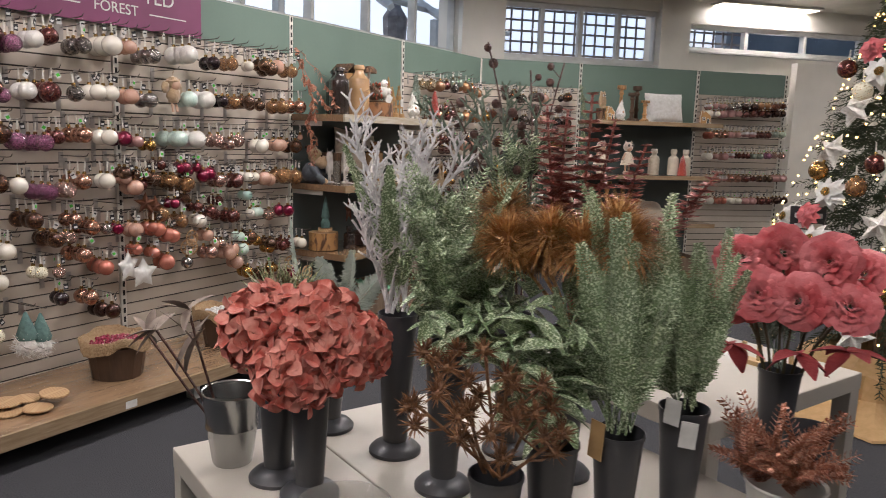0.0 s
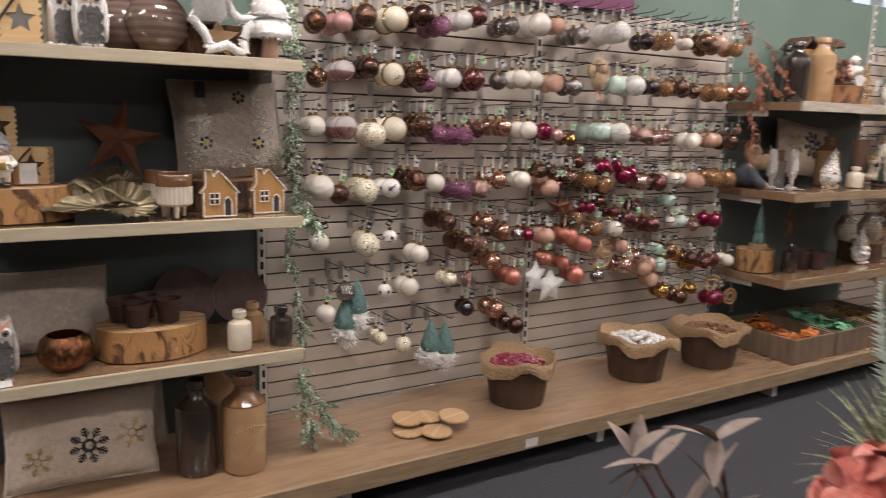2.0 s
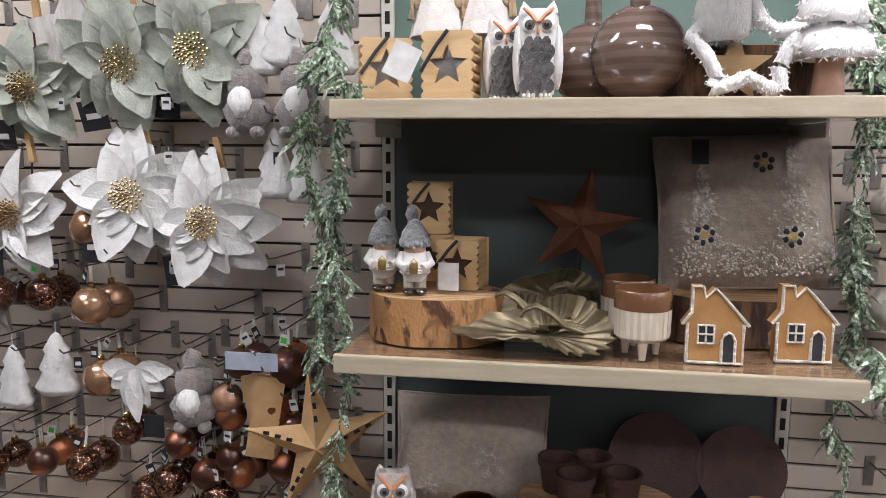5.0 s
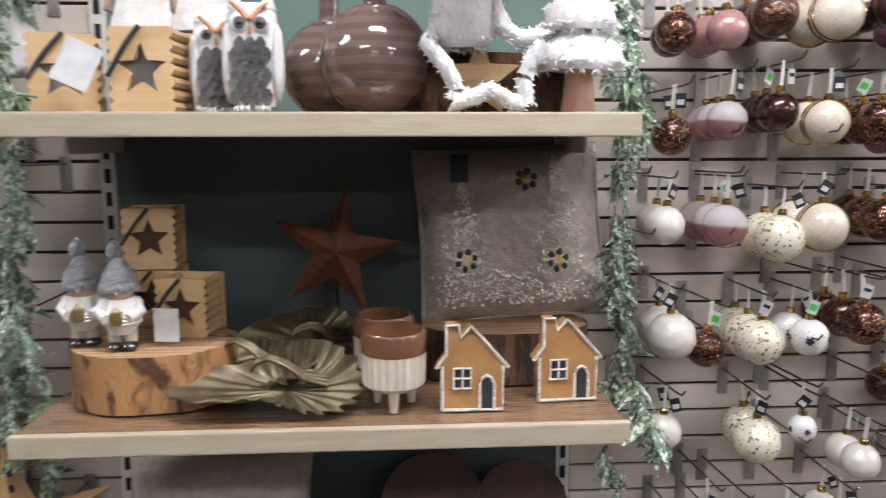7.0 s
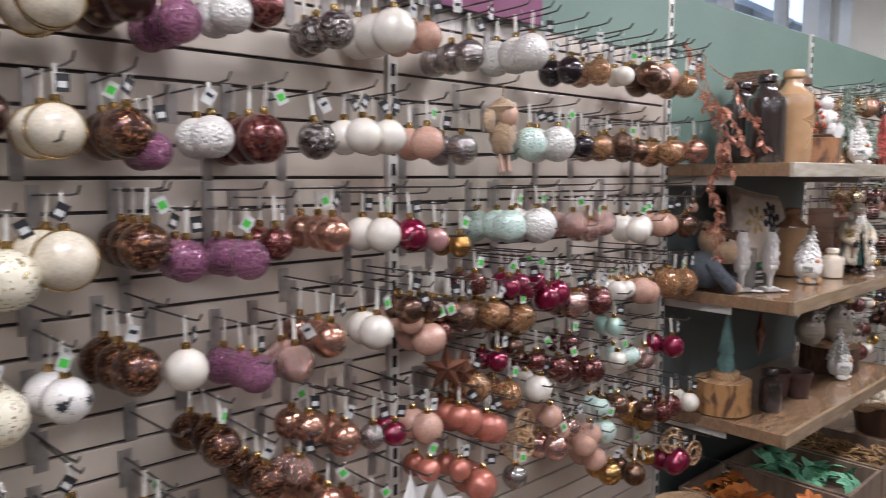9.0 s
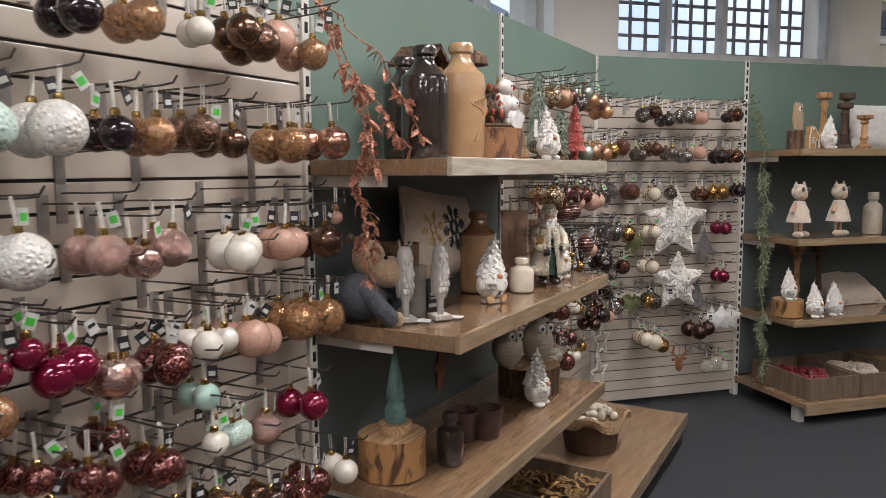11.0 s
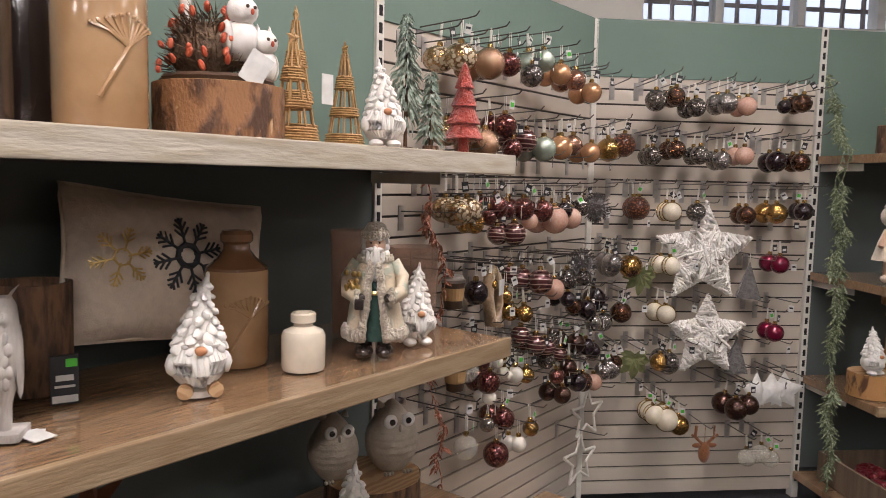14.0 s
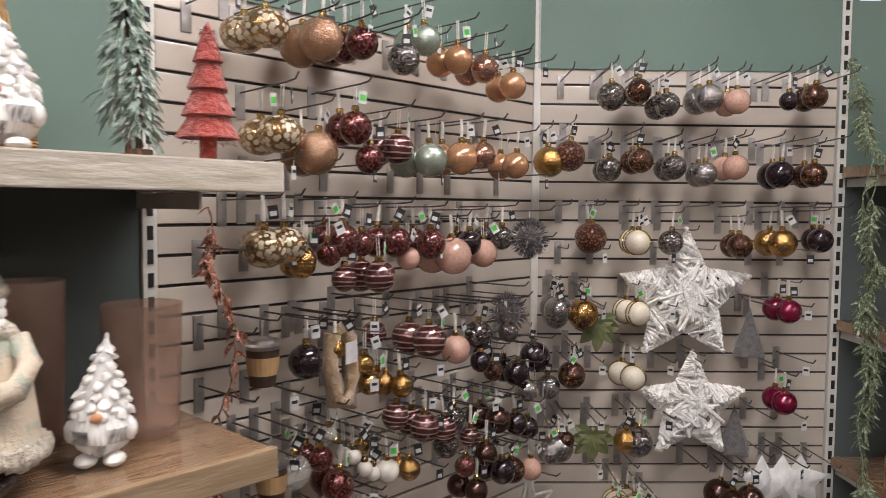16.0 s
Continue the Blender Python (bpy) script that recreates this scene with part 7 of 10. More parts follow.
tag_card(on(T1, 4.02, 0.33, ZL + 0.349, 10, 0, 0), 0.07, 0.08, "white care card hanging under the shelf")
tag_card(on(T1, 4.06, 0.35, ZL + 0.354, -20, 0, 0), 0.06, 0.075, "white care card hanging under the shelf")
gnome(on(T1, 4.45, 0.36, ZL, 0), 0.22, "white ceramic snowy tree figure")
log(on(T1, 4.62, 0.26, ZL), 0.125, 0.11, "dark barked log slice")
SANDOWL = mat("sand_ceramic", (0.48, 0.42, 0.34), 0.4, second=(0.38, 0.32, 0.25), scale=30, bump=0.3, coat=0.3)
egg_owl(on(T1, 4.54, 0.2, ZL + 0.112, -25), 0.17, "round sand-coloured ceramic owl on a log")
egg_owl(on(T1, 4.68, 0.27, ZL + 0.112, -25), 0.185, "round sand-coloured ceramic owl on a log")

# ---- goods: the angled bay ----
ZT, ZM, ZL, ZB = 1.6045, 1.0795, 0.5965, 0.1325
log(on(T2, 1.13, 0.36, ZT), 0.045, 0.11, "short upright branch log", BARK)
owl(on(T2, 1.14, 0.36, ZT + 0.112, 30), 0.17, BEIGE, BEIGE, "brown feathered owl perched on a branch log")
house(on(T2, 1.2, 0.44, ZT, 15), 0.11, 0.13, "gingerbread-style clay house with white glitter icing")
gnome(on(T2, 1.3, 0.44, ZT, 10), 0.2)


def candlestick(at, h, material, label):
    c = thing("candlestick", label, "candlestick", at=at, group="turned candlesticks")
    part("stem", spin([(0, 0), (0.045, 0), (0.045, 0.015), (0.02, 0.03), (0.017, h * 0.25), (0.026, h * 0.32), (0.017, h * 0.4), (0.016, h * 0.72), (0.026, h * 0.78), (0.015, h * 0.86)], 20), material, c, soft=40)
    part("drip_tray", spin([(0.015, h * 0.86), (0.045, h * 0.9), (0.045, h), (0, h)], 20), material, c, soft=40)


candlestick(on(T2, 1.35, 0.34, ZT), 0.34, PEELED, "tall turned honey wood candlestick")
candlestick(on(T2, 1.43, 0.42, ZT), 0.27, DARKWOOD, "turned dark wood candlestick")
candlestick(on(T2, 1.52, 0.34, ZT), 0.34, DARKWOOD, "tall turned dark wood candlestick")
candlestick(on(T2, 1.56, 0.44, ZT), 0.2, PEELED, "short turned honey wood candlestick")
cushion(on(T2, 1.92, 0.2, ZT, 0, -12), 0.42, 0.3, 0.13, WHITEPETAL, "cream tufted cushion on the shelf", ())
house(on(T2, 2.25, 0.42, ZT, -10), 0.13, 0.13, "gingerbread-style clay house with white glitter icing")
for a, h in ((1.13, 0.33), (1.42, 0.33)):
    d1, d2, d3 = bmesh.new(), bmesh.new(), bmesh.new()
    spin([(0.07, h * 0.28), (0.05, h * 0.5), (0.03, h * 0.66), (0, h * 0.67)], 18, d1)
    lump(d1, (0, 0, h * 0.82), h * 0.15, (1, 0.9, 0.95), 14)
    for s in (-1, 1):
        pipe(d2, [(s * 0.022, 0, h * 0.3), (s * 0.022, 0, h * 0.1)], 0.01, 8)
        lump(d1, (s * 0.028, -0.02, h * 0.06), h * 0.07, (1, 1.5, 0.8), 10)
        pipe(d2, [(s * 0.03, 0, h * 0.62), (s * 0.07, -0.01, h * 0.45)], 0.012, 8)
        lump(d3, (s * 0.025, -0.042, h * 0.87), 0.014, (1, 0.5, 1), 8)
        spin([(0.014, 0), (0, 0.03)], 6, d1, Matrix.Translation((s * 0.035, 0, h * 0.93)))
    lump(d2, (0, -0.018, h * 0.76), h * 0.1, (1, 0.85, 0.8), 12)
    multi("owl_hat_doll", [(LINENPALE, d1), (SKIN, d2), (GREYFELT, d3)], on(T2, a, 0.42, ZM, 12), "cream cloth doll with an owl hat and a pale dress", "doll", "owl-hat dolls")
for a, d in ((1.75, 0.35), (1.95, 0.38), (2.1, 0.36)):
    jar(on(T2, a, d, ZM), 0.055, 0.26, CREAMGLAZE if a > 1.8 else SANDOWL, "pale ceramic lidded jar")
rt = thing("yarn_tree", "red woolly yarn tree standing on the shelf", "ornament", at=on(T2, 2.02, 0.44, ZM))
part("body", spin([(0, 0), (0.05, 0), (0.03, 0.1), (0.036, 0.1), (0, 0.22)], 20), REDFUZZ, rt, soft=40)
log(on(T2, 1.13, 0.36, ZL), 0.09, 0.1, "small log block with reddish bark", PEELED)
gnome(on(T2, 1.1, 0.4, ZL + 0.102, 10), 0.2)
gnome(on(T2, 1.23, 0.47, ZL, 10), 0.22)
gnome(on(T2, 1.38, 0.46, ZL, 0), 0.22)
candlestick(on(T2, 1.33, 0.2, ZL), 0.4, PEELED, "tall turned honey wood candlestick")
candlestick(on(T2, 1.5, 0.2, ZL), 0.4, DARKWOOD, "tall turned dark wood candlestick")
cushion(on(T2, 1.85, 0.2, ZL, 0, -60), 0.44, 0.34, 0.14, LINENPALE, "oatmeal cushion lying on the shelf", ())
REDPICK = mat("red_glitter_pick", (0.22, 0.02, 0.03), 0.3, 0.4, second=(0.5, 0.3, 0.3), scale=70, lo=0.58, hi=0.66, bump=0.4)
for a, m, w in ((1.27, REDPICK, "red and silver picks heaped in a crate"), (1.65, LINENPALE, "cream pods heaped in a crate"), (2.03, STRAW, "brown cones heaped in a crate")):
    crate(on(T2, a, 0.36, ZB, 0, 0), 0.36, 0.5, 0.13, "weathered wooden crate of loose decorations")
    heap(on(T2, a, 0.36, ZB + 0.06), 0.16, 60, 45, m, "crate_filling", w, "decorations")


# ---- hung ornaments ----
def hung(name, T, a, z, top, d, label, category, group="", rz=0):
    """A thing that hangs from its own hook on a loop; its origin is the middle of the thing, the hook is top above it."""
    hook(T, a, z + top + 0.03, 0.25)
    t = thing(name, label, category, at=on(T, a, d, z, rz), group=group)
    bm = bmesh.new()
    pipe(bm, [(-0.002, 0, top + 0.031 + 0.003), (0, 0, top - 0.004), (0.002, 0, top + 0.031 + 0.003)], 0.001, 4)
    part("loop", bm, RIBBON, t)
    return t


def felt_tree(T, a, z):
    t = hung("felt_tree", T, a, z, 0.08, 0.17, "soft stuffed felt tree, teal fading to white", "ornament", "felt trees", hang_random.uniform(-20, 20))
    white = a < 0
    part("crown", spin([(0, -0.055), (0.042, -0.05), (0.046, -0.03), (0.026, 0.03), (0.006, 0.08), (0, 0.084)], 16), WHITEPETAL if white else TEAL, t, soft=60)
    bm = bmesh.new()
    lump(bm, (0, 0, -0.075), 0.046, (1, 0.9, 0.95), 12, 0.3)
    furry(bm, hang_random, 4, 0.03)
    part("fluff", bm, FUR, t, "white fluffy hem")


def felt_star(T, a, z):
    t = hung("felt_star", T, a, z, 0.065, 0.16, "stuffed white felt star on a cord", "ornament", "felt stars", hang_random.uniform(-25, 25))
    bm = star_mesh(0.088, 0.026, 0.56)
    bmesh.ops.subdivide_edges(bm, edges=bm.edges[:], cuts=1, smooth=0.6, use_grid_fill=True)
    part("body", bm, WHITEPETAL, t, soft=80)


def wood_disc(T, a, z):
    t = hung("wooden_disc", T, a, z, 0.045, 0.17, "pale round fretwork wooden disc", "ornament", "wooden discs", hang_random.uniform(-30, 30))
    bm = bmesh.new()
    for r in (0.045, 0.022):
        pipe(bm, [(r * math.cos(u), 0, r * math.sin(u)) for u in [2 * math.pi * i / 28 for i in range(29)]], 0.005, 6)
    part("ring", bm, CUT, t)
    for i in range(7):
        u = 2 * math.pi * i / 7
        bm = bmesh.new()
        pipe(bm, [(0.02 * math.cos(u), 0, 0.02 * math.sin(u)), (0.045 * math.cos(u), 0, 0.045 * math.sin(u))], 0.0035, 5)
        part("spoke", bm, CUT, t)


def plush_angel(T, a, z):
    hook(T, a, z + 0.12, 0.25)
    bm, b2 = bmesh.new(), bmesh.new()
    lump(bm, (0, 0, -0.01), 0.042, (1, 0.8, 1.2), 14, 0.3)
    lump(b2, (0, -0.012, 0.045), 0.03, seg=12)
    lump(bm, (0, 0.006, 0.058), 0.036, (1.15, 1, 0.9), 14, 0.4)
    for s in (-1, 1):
        lump(bm, (s * 0.05, 0.01, 0.03), 0.03, (1, 0.5, 1.1), 10, 0.3)
        pipe(b2, [(s * 0.014, 0, -0.05), (s * 0.016, -0.01, -0.1)], 0.007, 7)
    pipe(bm, [(-0.002, 0, 0.124), (0, 0, 0.08), (0.002, 0, 0.124)], 0.001, 4)
    multi("plush_angel", [(BEIGE, bm), (SKIN, b2)], on(T, a, 0.18, z, 10), "beige curly plush angel hanging from a hook", "doll")


def twig_star(T, a, z):
    """A star of whitewashed twigs laid across one another in several layers."""
    R = 0.22 if z > 1 else 0.18
    t = hung("twig_star", T, a, z, R * 0.85, 0.12, "large star wrapped in white-washed twigs", "ornament", "white twig stars")
    rnd = random.Random(int(z * 100))
    pts = [Vector(((R if i % 2 == 0 else R * 0.5) * math.sin(math.pi * i / 5), 0, (R if i % 2 == 0 else R * 0.5) * math.cos(math.pi * i / 5))) for i in range(10)]
    part("core", star_mesh(R * 0.7, 0.016, 0.5), WHITETWIG, t, "wound core")
    for k in range(44):
        u, q, w = rnd.uniform(0, 6.283), R * 0.3 * math.sqrt(rnd.random()), rnd.uniform(0, 3.14)
        c, d = Vector((q * math.cos(u), -0.03 - 0.012 * rnd.random(), q * math.sin(u))), Vector((math.cos(w), 0, math.sin(w))) * R * rnd.uniform(0.2, 0.34)
        bm = bmesh.new()
        pipe(bm, [c - d, c + Vector((0, -0.004, 0)), c + d], rnd.uniform(0.0045, 0.007), 5)
        part("twig", bm, WHITETWIG, t)
    for i in range(0, 10, 2):
        tip_v, left, right = pts[i], pts[i - 1], pts[(i + 1) % 10]
        for k in range(30):
            v = (k + rnd.random()) / 30
            p = left.lerp(tip_v, v) if k % 2 else right.lerp(tip_v, v)
            q = (right if k % 2 else left).lerp(tip_v, max(0.0, min(1.0, v + rnd.uniform(-0.45, 0.3))))
            if rnd.random() < 0.3:
                q = q * rnd.uniform(0.1, 0.6)
            y = -0.02 - 0.022 * (1 - v) * rnd.random()
            over = (p - q).normalized() * R * 0.03
            bm = bmesh.new()
            pipe(bm, [p + over + Vector((0, -0.006, 0)), p.lerp(q, 0.5) + Vector((0, y - 0.008, 0)), q - over + Vector((0, -0.006, 0))], rnd.uniform(0.0045, 0.0075), 5)
            part("twig", bm, WHITETWIG, t)


def cloth_cone(T, a, z):
    t = hung("cloth_cone", T, a, z, 0.09, 0.1, "dark taupe stuffed cloth pyramid", "ornament", "cloth pyramids", 20)
    part("body", spin([(0, -0.075), (0.07, -0.072), (0.066, -0.06), (0.03, 0.02), (0, 0.09)], 4), GREYFELT, t)


def leaf_pick(T, a, z):
    t = hung("leaf_pick", T, a, z, 0.07, 0.15, "olive green fabric leaf pick", "ornament", "leaf picks")
    for k in range(7):
        bm = bmesh.new()
        leaf(bm, pose(0, 0, 0.05, 0, 0, 0) @ pose(0, 0, 0, 90, 0, 0) @ pose(0, 0, 0, 0, 0, -90 + (k - 3) * 38), 0.045, 0.1 - 0.012 * abs(k - 3), 0.2, 4)
        part("leaf", bm, OLIVE, t)


def fur_ball(T, a, z):
    t = hung("fur_pompom", T, a, z, 0.05, 0.16, "dark grey fluffy fur pompom", "ornament", "fur pompoms")
    rnd = random.Random(int(a * 100))
    bm = bmesh.new()
    lump(bm, (0, 0, 0), 0.042, seg=12)
    for i in range(500):
        m = pose(0, 0, 0, rnd.uniform(0, 360), rnd.uniform(0, 360), rnd.uniform(0, 360))
        leaf(bm, m @ Matrix.Translation((0.036, 0, 0)), 0.003, 0.028, 0.3, 2)
    part("fur", bm, DARKFUR, t)


def fur_boot(T, a, z):
    t = hung("fur_boot", T, a, z, 0.075, 0.17, "tan fur slipper ornament", "ornament", rz=15)
    bm = bmesh.new()
    pipe(bm, [(-0.03, 0, 0.07), (-0.042, 0, 0), (-0.03, -0.01, -0.09), (0.01, -0.02, -0.1), (0.028, -0.01, -0.04), (0.03, 0, 0.05), (0, 0, 0.078)], 0.02, 9)
    for v in bm.verts:
        v.co += v.co.normalized() * 0.006 * noise.noise(v.co * 120)
    part("body", bm, BEIGE, t, soft=80)
    part("label", boxed(-0.022, 0.022, -0.033, -0.031, 0.0, 0.05), PAPER, t, "white paper label")


def paper_cup(T, a, z):
    t = hung("coffee_cup_ornament", T, a, z, 0.06, 0.17, "small takeaway coffee cup ornament with a silver lid", "ornament", "cup ornaments")
    part("cup", spin([(0, -0.05), (0.027, -0.05), (0.036, 0.03), (0, 0.03)], 20), DARKWOOD, t, soft=40)
    part("sleeve", spin([(0.0312, -0.025), (0.0362, 0.014)], 20), KRAFT, t)
    part("lid", spin([(0.038, 0.03), (0.039, 0.038), (0.032, 0.042), (0.03, 0.05), (0, 0.052)], 20), STEEL, t, soft=40)


def wire_star(T, a, z):
    t = hung("rope_star", T, a, z, 0.1, 0.12, "open star outline of pale wrapped rope", "ornament", "rope stars", -10)
    for i in range(10):
        bm = bmesh.new()
        p = [((0.11 if k % 2 == 0 else 0.046) * math.sin(math.pi * k / 5), 0, (0.11 if k % 2 == 0 else 0.046) * math.cos(math.pi * k / 5)) for k in (i, (i + 1) % 10)]
        pipe(bm, p, 0.006, 6)
        part("side", bm, RIBBON, t)


def deer_head(T, a, z):
    hook(T, a, z + 0.1, 0.25)
    bm = bmesh.new()
    lump(bm, (0, 0, -0.02), 0.03, (0.9, 0.7, 1.6), 10)
    for s in (-1, 1):
        pipe(bm, [(s * 0.012, 0, 0.02), (s * 0.045, 0, 0.05), (s * 0.04, 0, 0.1)], 0.007, 6)
        pipe(bm, [(s * 0.03, 0, 0.04), (s * 0.06, 0, 0.06)], 0.006, 6)
        lump(bm, (s * 0.035, 0, 0.012), 0.014, (1.6, 0.6, 0.8), 8)
    pipe(bm, [(0, 0, 0.0), (0, 0, 0.104)], 0.0012, 4)
    multi("felt_deer_head", [(RUSTFELT, bm)], on(T, a, 0.17, z), "rust brown felt deer head ornament", "ornament")


def flower(at, r, petals, material, heart, name, label, layers=2, group=""):
    f = thing(name, label, "artificial flower", at=at, group=group)
    rnd = random.Random(int(r * 1e4) + petals)
    for k in range(layers):
        n = petals - 2 * k
        for i in range(n):
            bm = bmesh.new()
            m = pose(0, 0, 0, 90, 0, 0) @ pose(0, 0, -0.004 + 0.012 * k, 0, 0, 360 * (i + 0.5 * k) / n + rnd.uniform(-13, 13)) @ pose(0, 0, 0, rnd.uniform(-22, 22), rnd.uniform(-10, 6) - 9 * k, 0)
            leaf(bm, m, r * (0.66 - 0.12 * k), r * (1.08 - 0.26 * k), rnd.uniform(0.05, 0.3), 7)
            part("petal", bm, material, f, soft=80)
    bm = bmesh.new()
    for i in range(60):
        u, q = i * 2.4, r * 0.27 * math.sqrt(i / 60)
        p = Vector((q * math.cos(u), -0.045 + 0.3 * q, q * math.sin(u)))
        pipe(bm, [(p.x * 0.4, 0, p.z * 0.4), p], 0.0012, 3)
        lump(bm, p, 0.0032, seg=5)
    tagged(part("stamens", bm, heart, f, "gold glitter stamens"), kind="stuff")
    bm = bmesh.new()
    pipe(bm, [(0, 0.004, 0), (0, 0.05, 0.02), (0, 0.06, 0.16)], 0.003, 5)
    part("stem", bm, WIRE, f)
    return f


def pick_flower(T, a, z, r, material, tilt, label):
    """A fabric poinsettia on a hook, with its card and wooden peg."""
    hook(T, a, z + 0.16, 0.25)
    at = on(T, a, 0.2, z, hang_random.uniform(-18, 18), tilt)
    f = flower(at, r, 9, material, GOLDCAP, "poinsettia_pick", label, 2, "white poinsettia picks")
    part("peg", boxed(-0.008, 0.008, -0.004, 0.008, 0.0, 0.075, bevel=0.001), KRAFT, f, "small wooden peg", at=pose(0.03, 0.03, 0.13, 0, hang_random.uniform(-14, 14)))
    card = part("card", boxed(-0.034, 0.034, -0.001, 0.001, -0.075, 0.0), TAGBLACK, f, "black swing card", at=pose(-0.1, 0.012, -0.09, 0, hang_random.uniform(-10, 10)))
    part("print", boxed(-0.018, 0.018, -0.003, -0.0015, -0.046, -0.032), PAPER, card)


def poinsettia(T, a, z, r=0.165):
    pick_flower(T, a, z, r, WHITEPETAL, hang_random.uniform(-14, 4), "large white fabric poinsettia with a gold glitter heart")


def poinsettia_pale(T, a, z, r=0.17):
    pick_flower(T, a, z, r, PALELEAF, 10, "large sage-white fabric poinsettia with gold glitter")


def white_tree(T, a, z):
    """A stuffed white cloth tree of three tiers."""
    t = hung("cloth_tree", T, a, z, 0.085, 0.18, "stuffed white cloth tree on a cord", "ornament", "white cloth trees", hang_random.uniform(-25, 25))
    bm = spin([(0, -0.085), (0.05, -0.08), (0.062, -0.06), (0.04, -0.02), (0.048, -0.008), (0.03, 0.03), (0.035, 0.04), (0.012, 0.08), (0, 0.088)], 20)
    for v in bm.verts:
        v.co.y *= 0.5
        v.co += v.co.normalized() * 0.004 * noise.noise(v.co * 50)
    part("body", bm, WHITEPETAL, t, soft=80)


def wood_star(T, a, z):
    t = hung("layered_wooden_star", T, a, z, 0.12, 0.2, "stack of grey-washed wooden stars on a hook", "ornament", rz=12)
    for k in range(6):
        part("star", flat_star(0.13, 0.008, 0.5), WHITEWASH, t, at=pose(0.004 * k, 0.011 * k, -0.004 * k, 0, 4 * (k % 3) - 4))
def paper_star(T, a, z):
    t = hung("paper_star", T, a, z, 0.15, 0.24, "folded brown kraft paper star", "ornament", rz=8)
    part("star", star_mesh(0.19, 0.045, 0.34), KRAFT, t, at=pose(0, 0, 0, 0, -8, 0))
    for i in range(5):
        u = 2 * math.pi * i / 5 - radians(8)
        for k in range(3):
            q = 0.07 + 0.03 * k
            part("cut_out", boxed(-0.004, 0.004, -0.002, 0.002, -0.007, 0.007), SLOT, t, at=pose(math.sin(u) * q + 0.006 * math.cos(u), -0.04 + 0.24 * (q - 0.02), math.cos(u) * q - 0.006 * math.sin(u), 0, math.degrees(u), 0))


def folded_star(T, a, z):
    t = hung("folded_paper_star", T, a, z, 0.12, 0.19, "flat-folded stack of brown kraft paper in a wrapper", "ornament")
    for i in range(7):
        part("sheet", boxed(-0.04, 0.03, -0.001, 0.001, -0.11, 0.1, bevel=0), KRAFT, t, at=pose(0.004 * i, -0.005 * i, 0, 0, 3 * i - 8, 12))
    part("header_card", boxed(-0.075, 0.06, -0.045, -0.043, 0.12, 0.165), CARDBLUE, t, "pale blue printed header card")


def felt_leaf(T, a, z):
    t = hung("wooden_flower_ornament", T, a, z, 0.08, 0.2, "flat grey-white flower-shaped ornament on a cord", "ornament")
    bm = bmesh.new()
    for k, (ang, l, w) in enumerate(((180, 0.1, 0.06), (0, 0.1, 0.06), (215, 0.09, 0.05), (-35, 0.09, 0.05), (250, 0.1, 0.05), (-70, 0.1, 0.05), (270, 0.14, 0.05))):
        leaf(bm, pose(0, -0.002 * k, 0.045, 90, 0, 0) @ pose(0, 0, 0, 0, 0, ang), w, l, 0.05, 5)
    part("body", bm, WHITEPETAL, t, soft=60)
    part("tag", boxed(0.02, 0.075, -0.012, -0.01, -0.13, -0.07), TAGBLACK, t, "black swing tag")


def gnome_plush(T, a, z):
    hook(T, a, z + 0.14, 0.25)
    b1, b2 = bmesh.new(), bmesh.new()
    lump(b1, (0, 0, -0.03), 0.06, (1, 0.8, 0.8), 14, 0.2)
    lump(b1, (0, 0, 0.04), 0.048, (1, 0.85, 1), 14, 0.15)
    lump(b1, (0.0, 0, 0.095), 0.027, seg=12, rough=0.4)
    pipe(b1, [(0.01, 0, 0.1), (0, 0, 0.144)], 0.0012, 4)
    lump(b2, (0, -0.04, -0.005), 0.03, (1, 0.7, 1.2), 12, 0.3)
    for s in (-1, 1):
        lump(b1, (s * 0.03, -0.02, -0.075), 0.02, (0.9, 1.2, 0.8), 8)
    multi("plush_gnome", [(TAUPEPLUSH, b1), (FUR, b2)], on(T, a, 0.19, z, hang_random.uniform(-25, 25)), "taupe plush gnome with a pompom hat and white beard", "doll", "plush gnomes")


def plush_tree(T, a, z):
    t = hung("plush_tree", T, a, z, 0.1, 0.16, "beige fleece stuffed tree", "ornament", "fleece trees")
    bm = spin([(0, -0.1), (0.06, -0.095), (0.068, -0.07), (0.036, -0.02), (0.046, -0.012), (0.026, 0.035), (0.03, 0.045), (0, 0.1)], 18)
    for v in bm.verts:
        v.co += v.co.normalized() * 0.007 * noise.noise(v.co * 80)
    part("body", bm, LINENPALE, t, soft=80)


WHITETWIG = mat("whitewashed_twig", (0.8, 0.77, 0.72), 0.8, second=(0.55, 0.5, 0.43), scale=60, lo=0.5, hi=0.7, bump=0.6, vary=0.12)
OLIVE = mat("olive_leaf", (0.12, 0.14, 0.05), 0.7, second=(0.17, 0.18, 0.08), scale=30, bump=0.3)
DARKFUR = mat("dark_fur", (0.05, 0.042, 0.04), 0.8, second=(0.1, 0.085, 0.08), scale=120, bump=0.3, sheen=0.5)
RUSTFELT = mat("rust_felt", (0.25, 0.09, 0.03), 0.95, scale=60, bump=0.6, sheen=0.3)
PALELEAF = mat("sage_white_petal", (0.48, 0.5, 0.42), 0.75, second=(0.36, 0.39, 0.31), scale=40, bump=0.3)
CARDBLUE = mat("pale_blue_card", (0.42, 0.46, 0.54), 0.5, scale=20, bump=0.02)
TAUPEPLUSH = mat("taupe_plush", (0.3, 0.265, 0.24), 0.95, second=(0.23, 0.2, 0.18), scale=80, bump=0.8, grain=400, sheen=0.5)
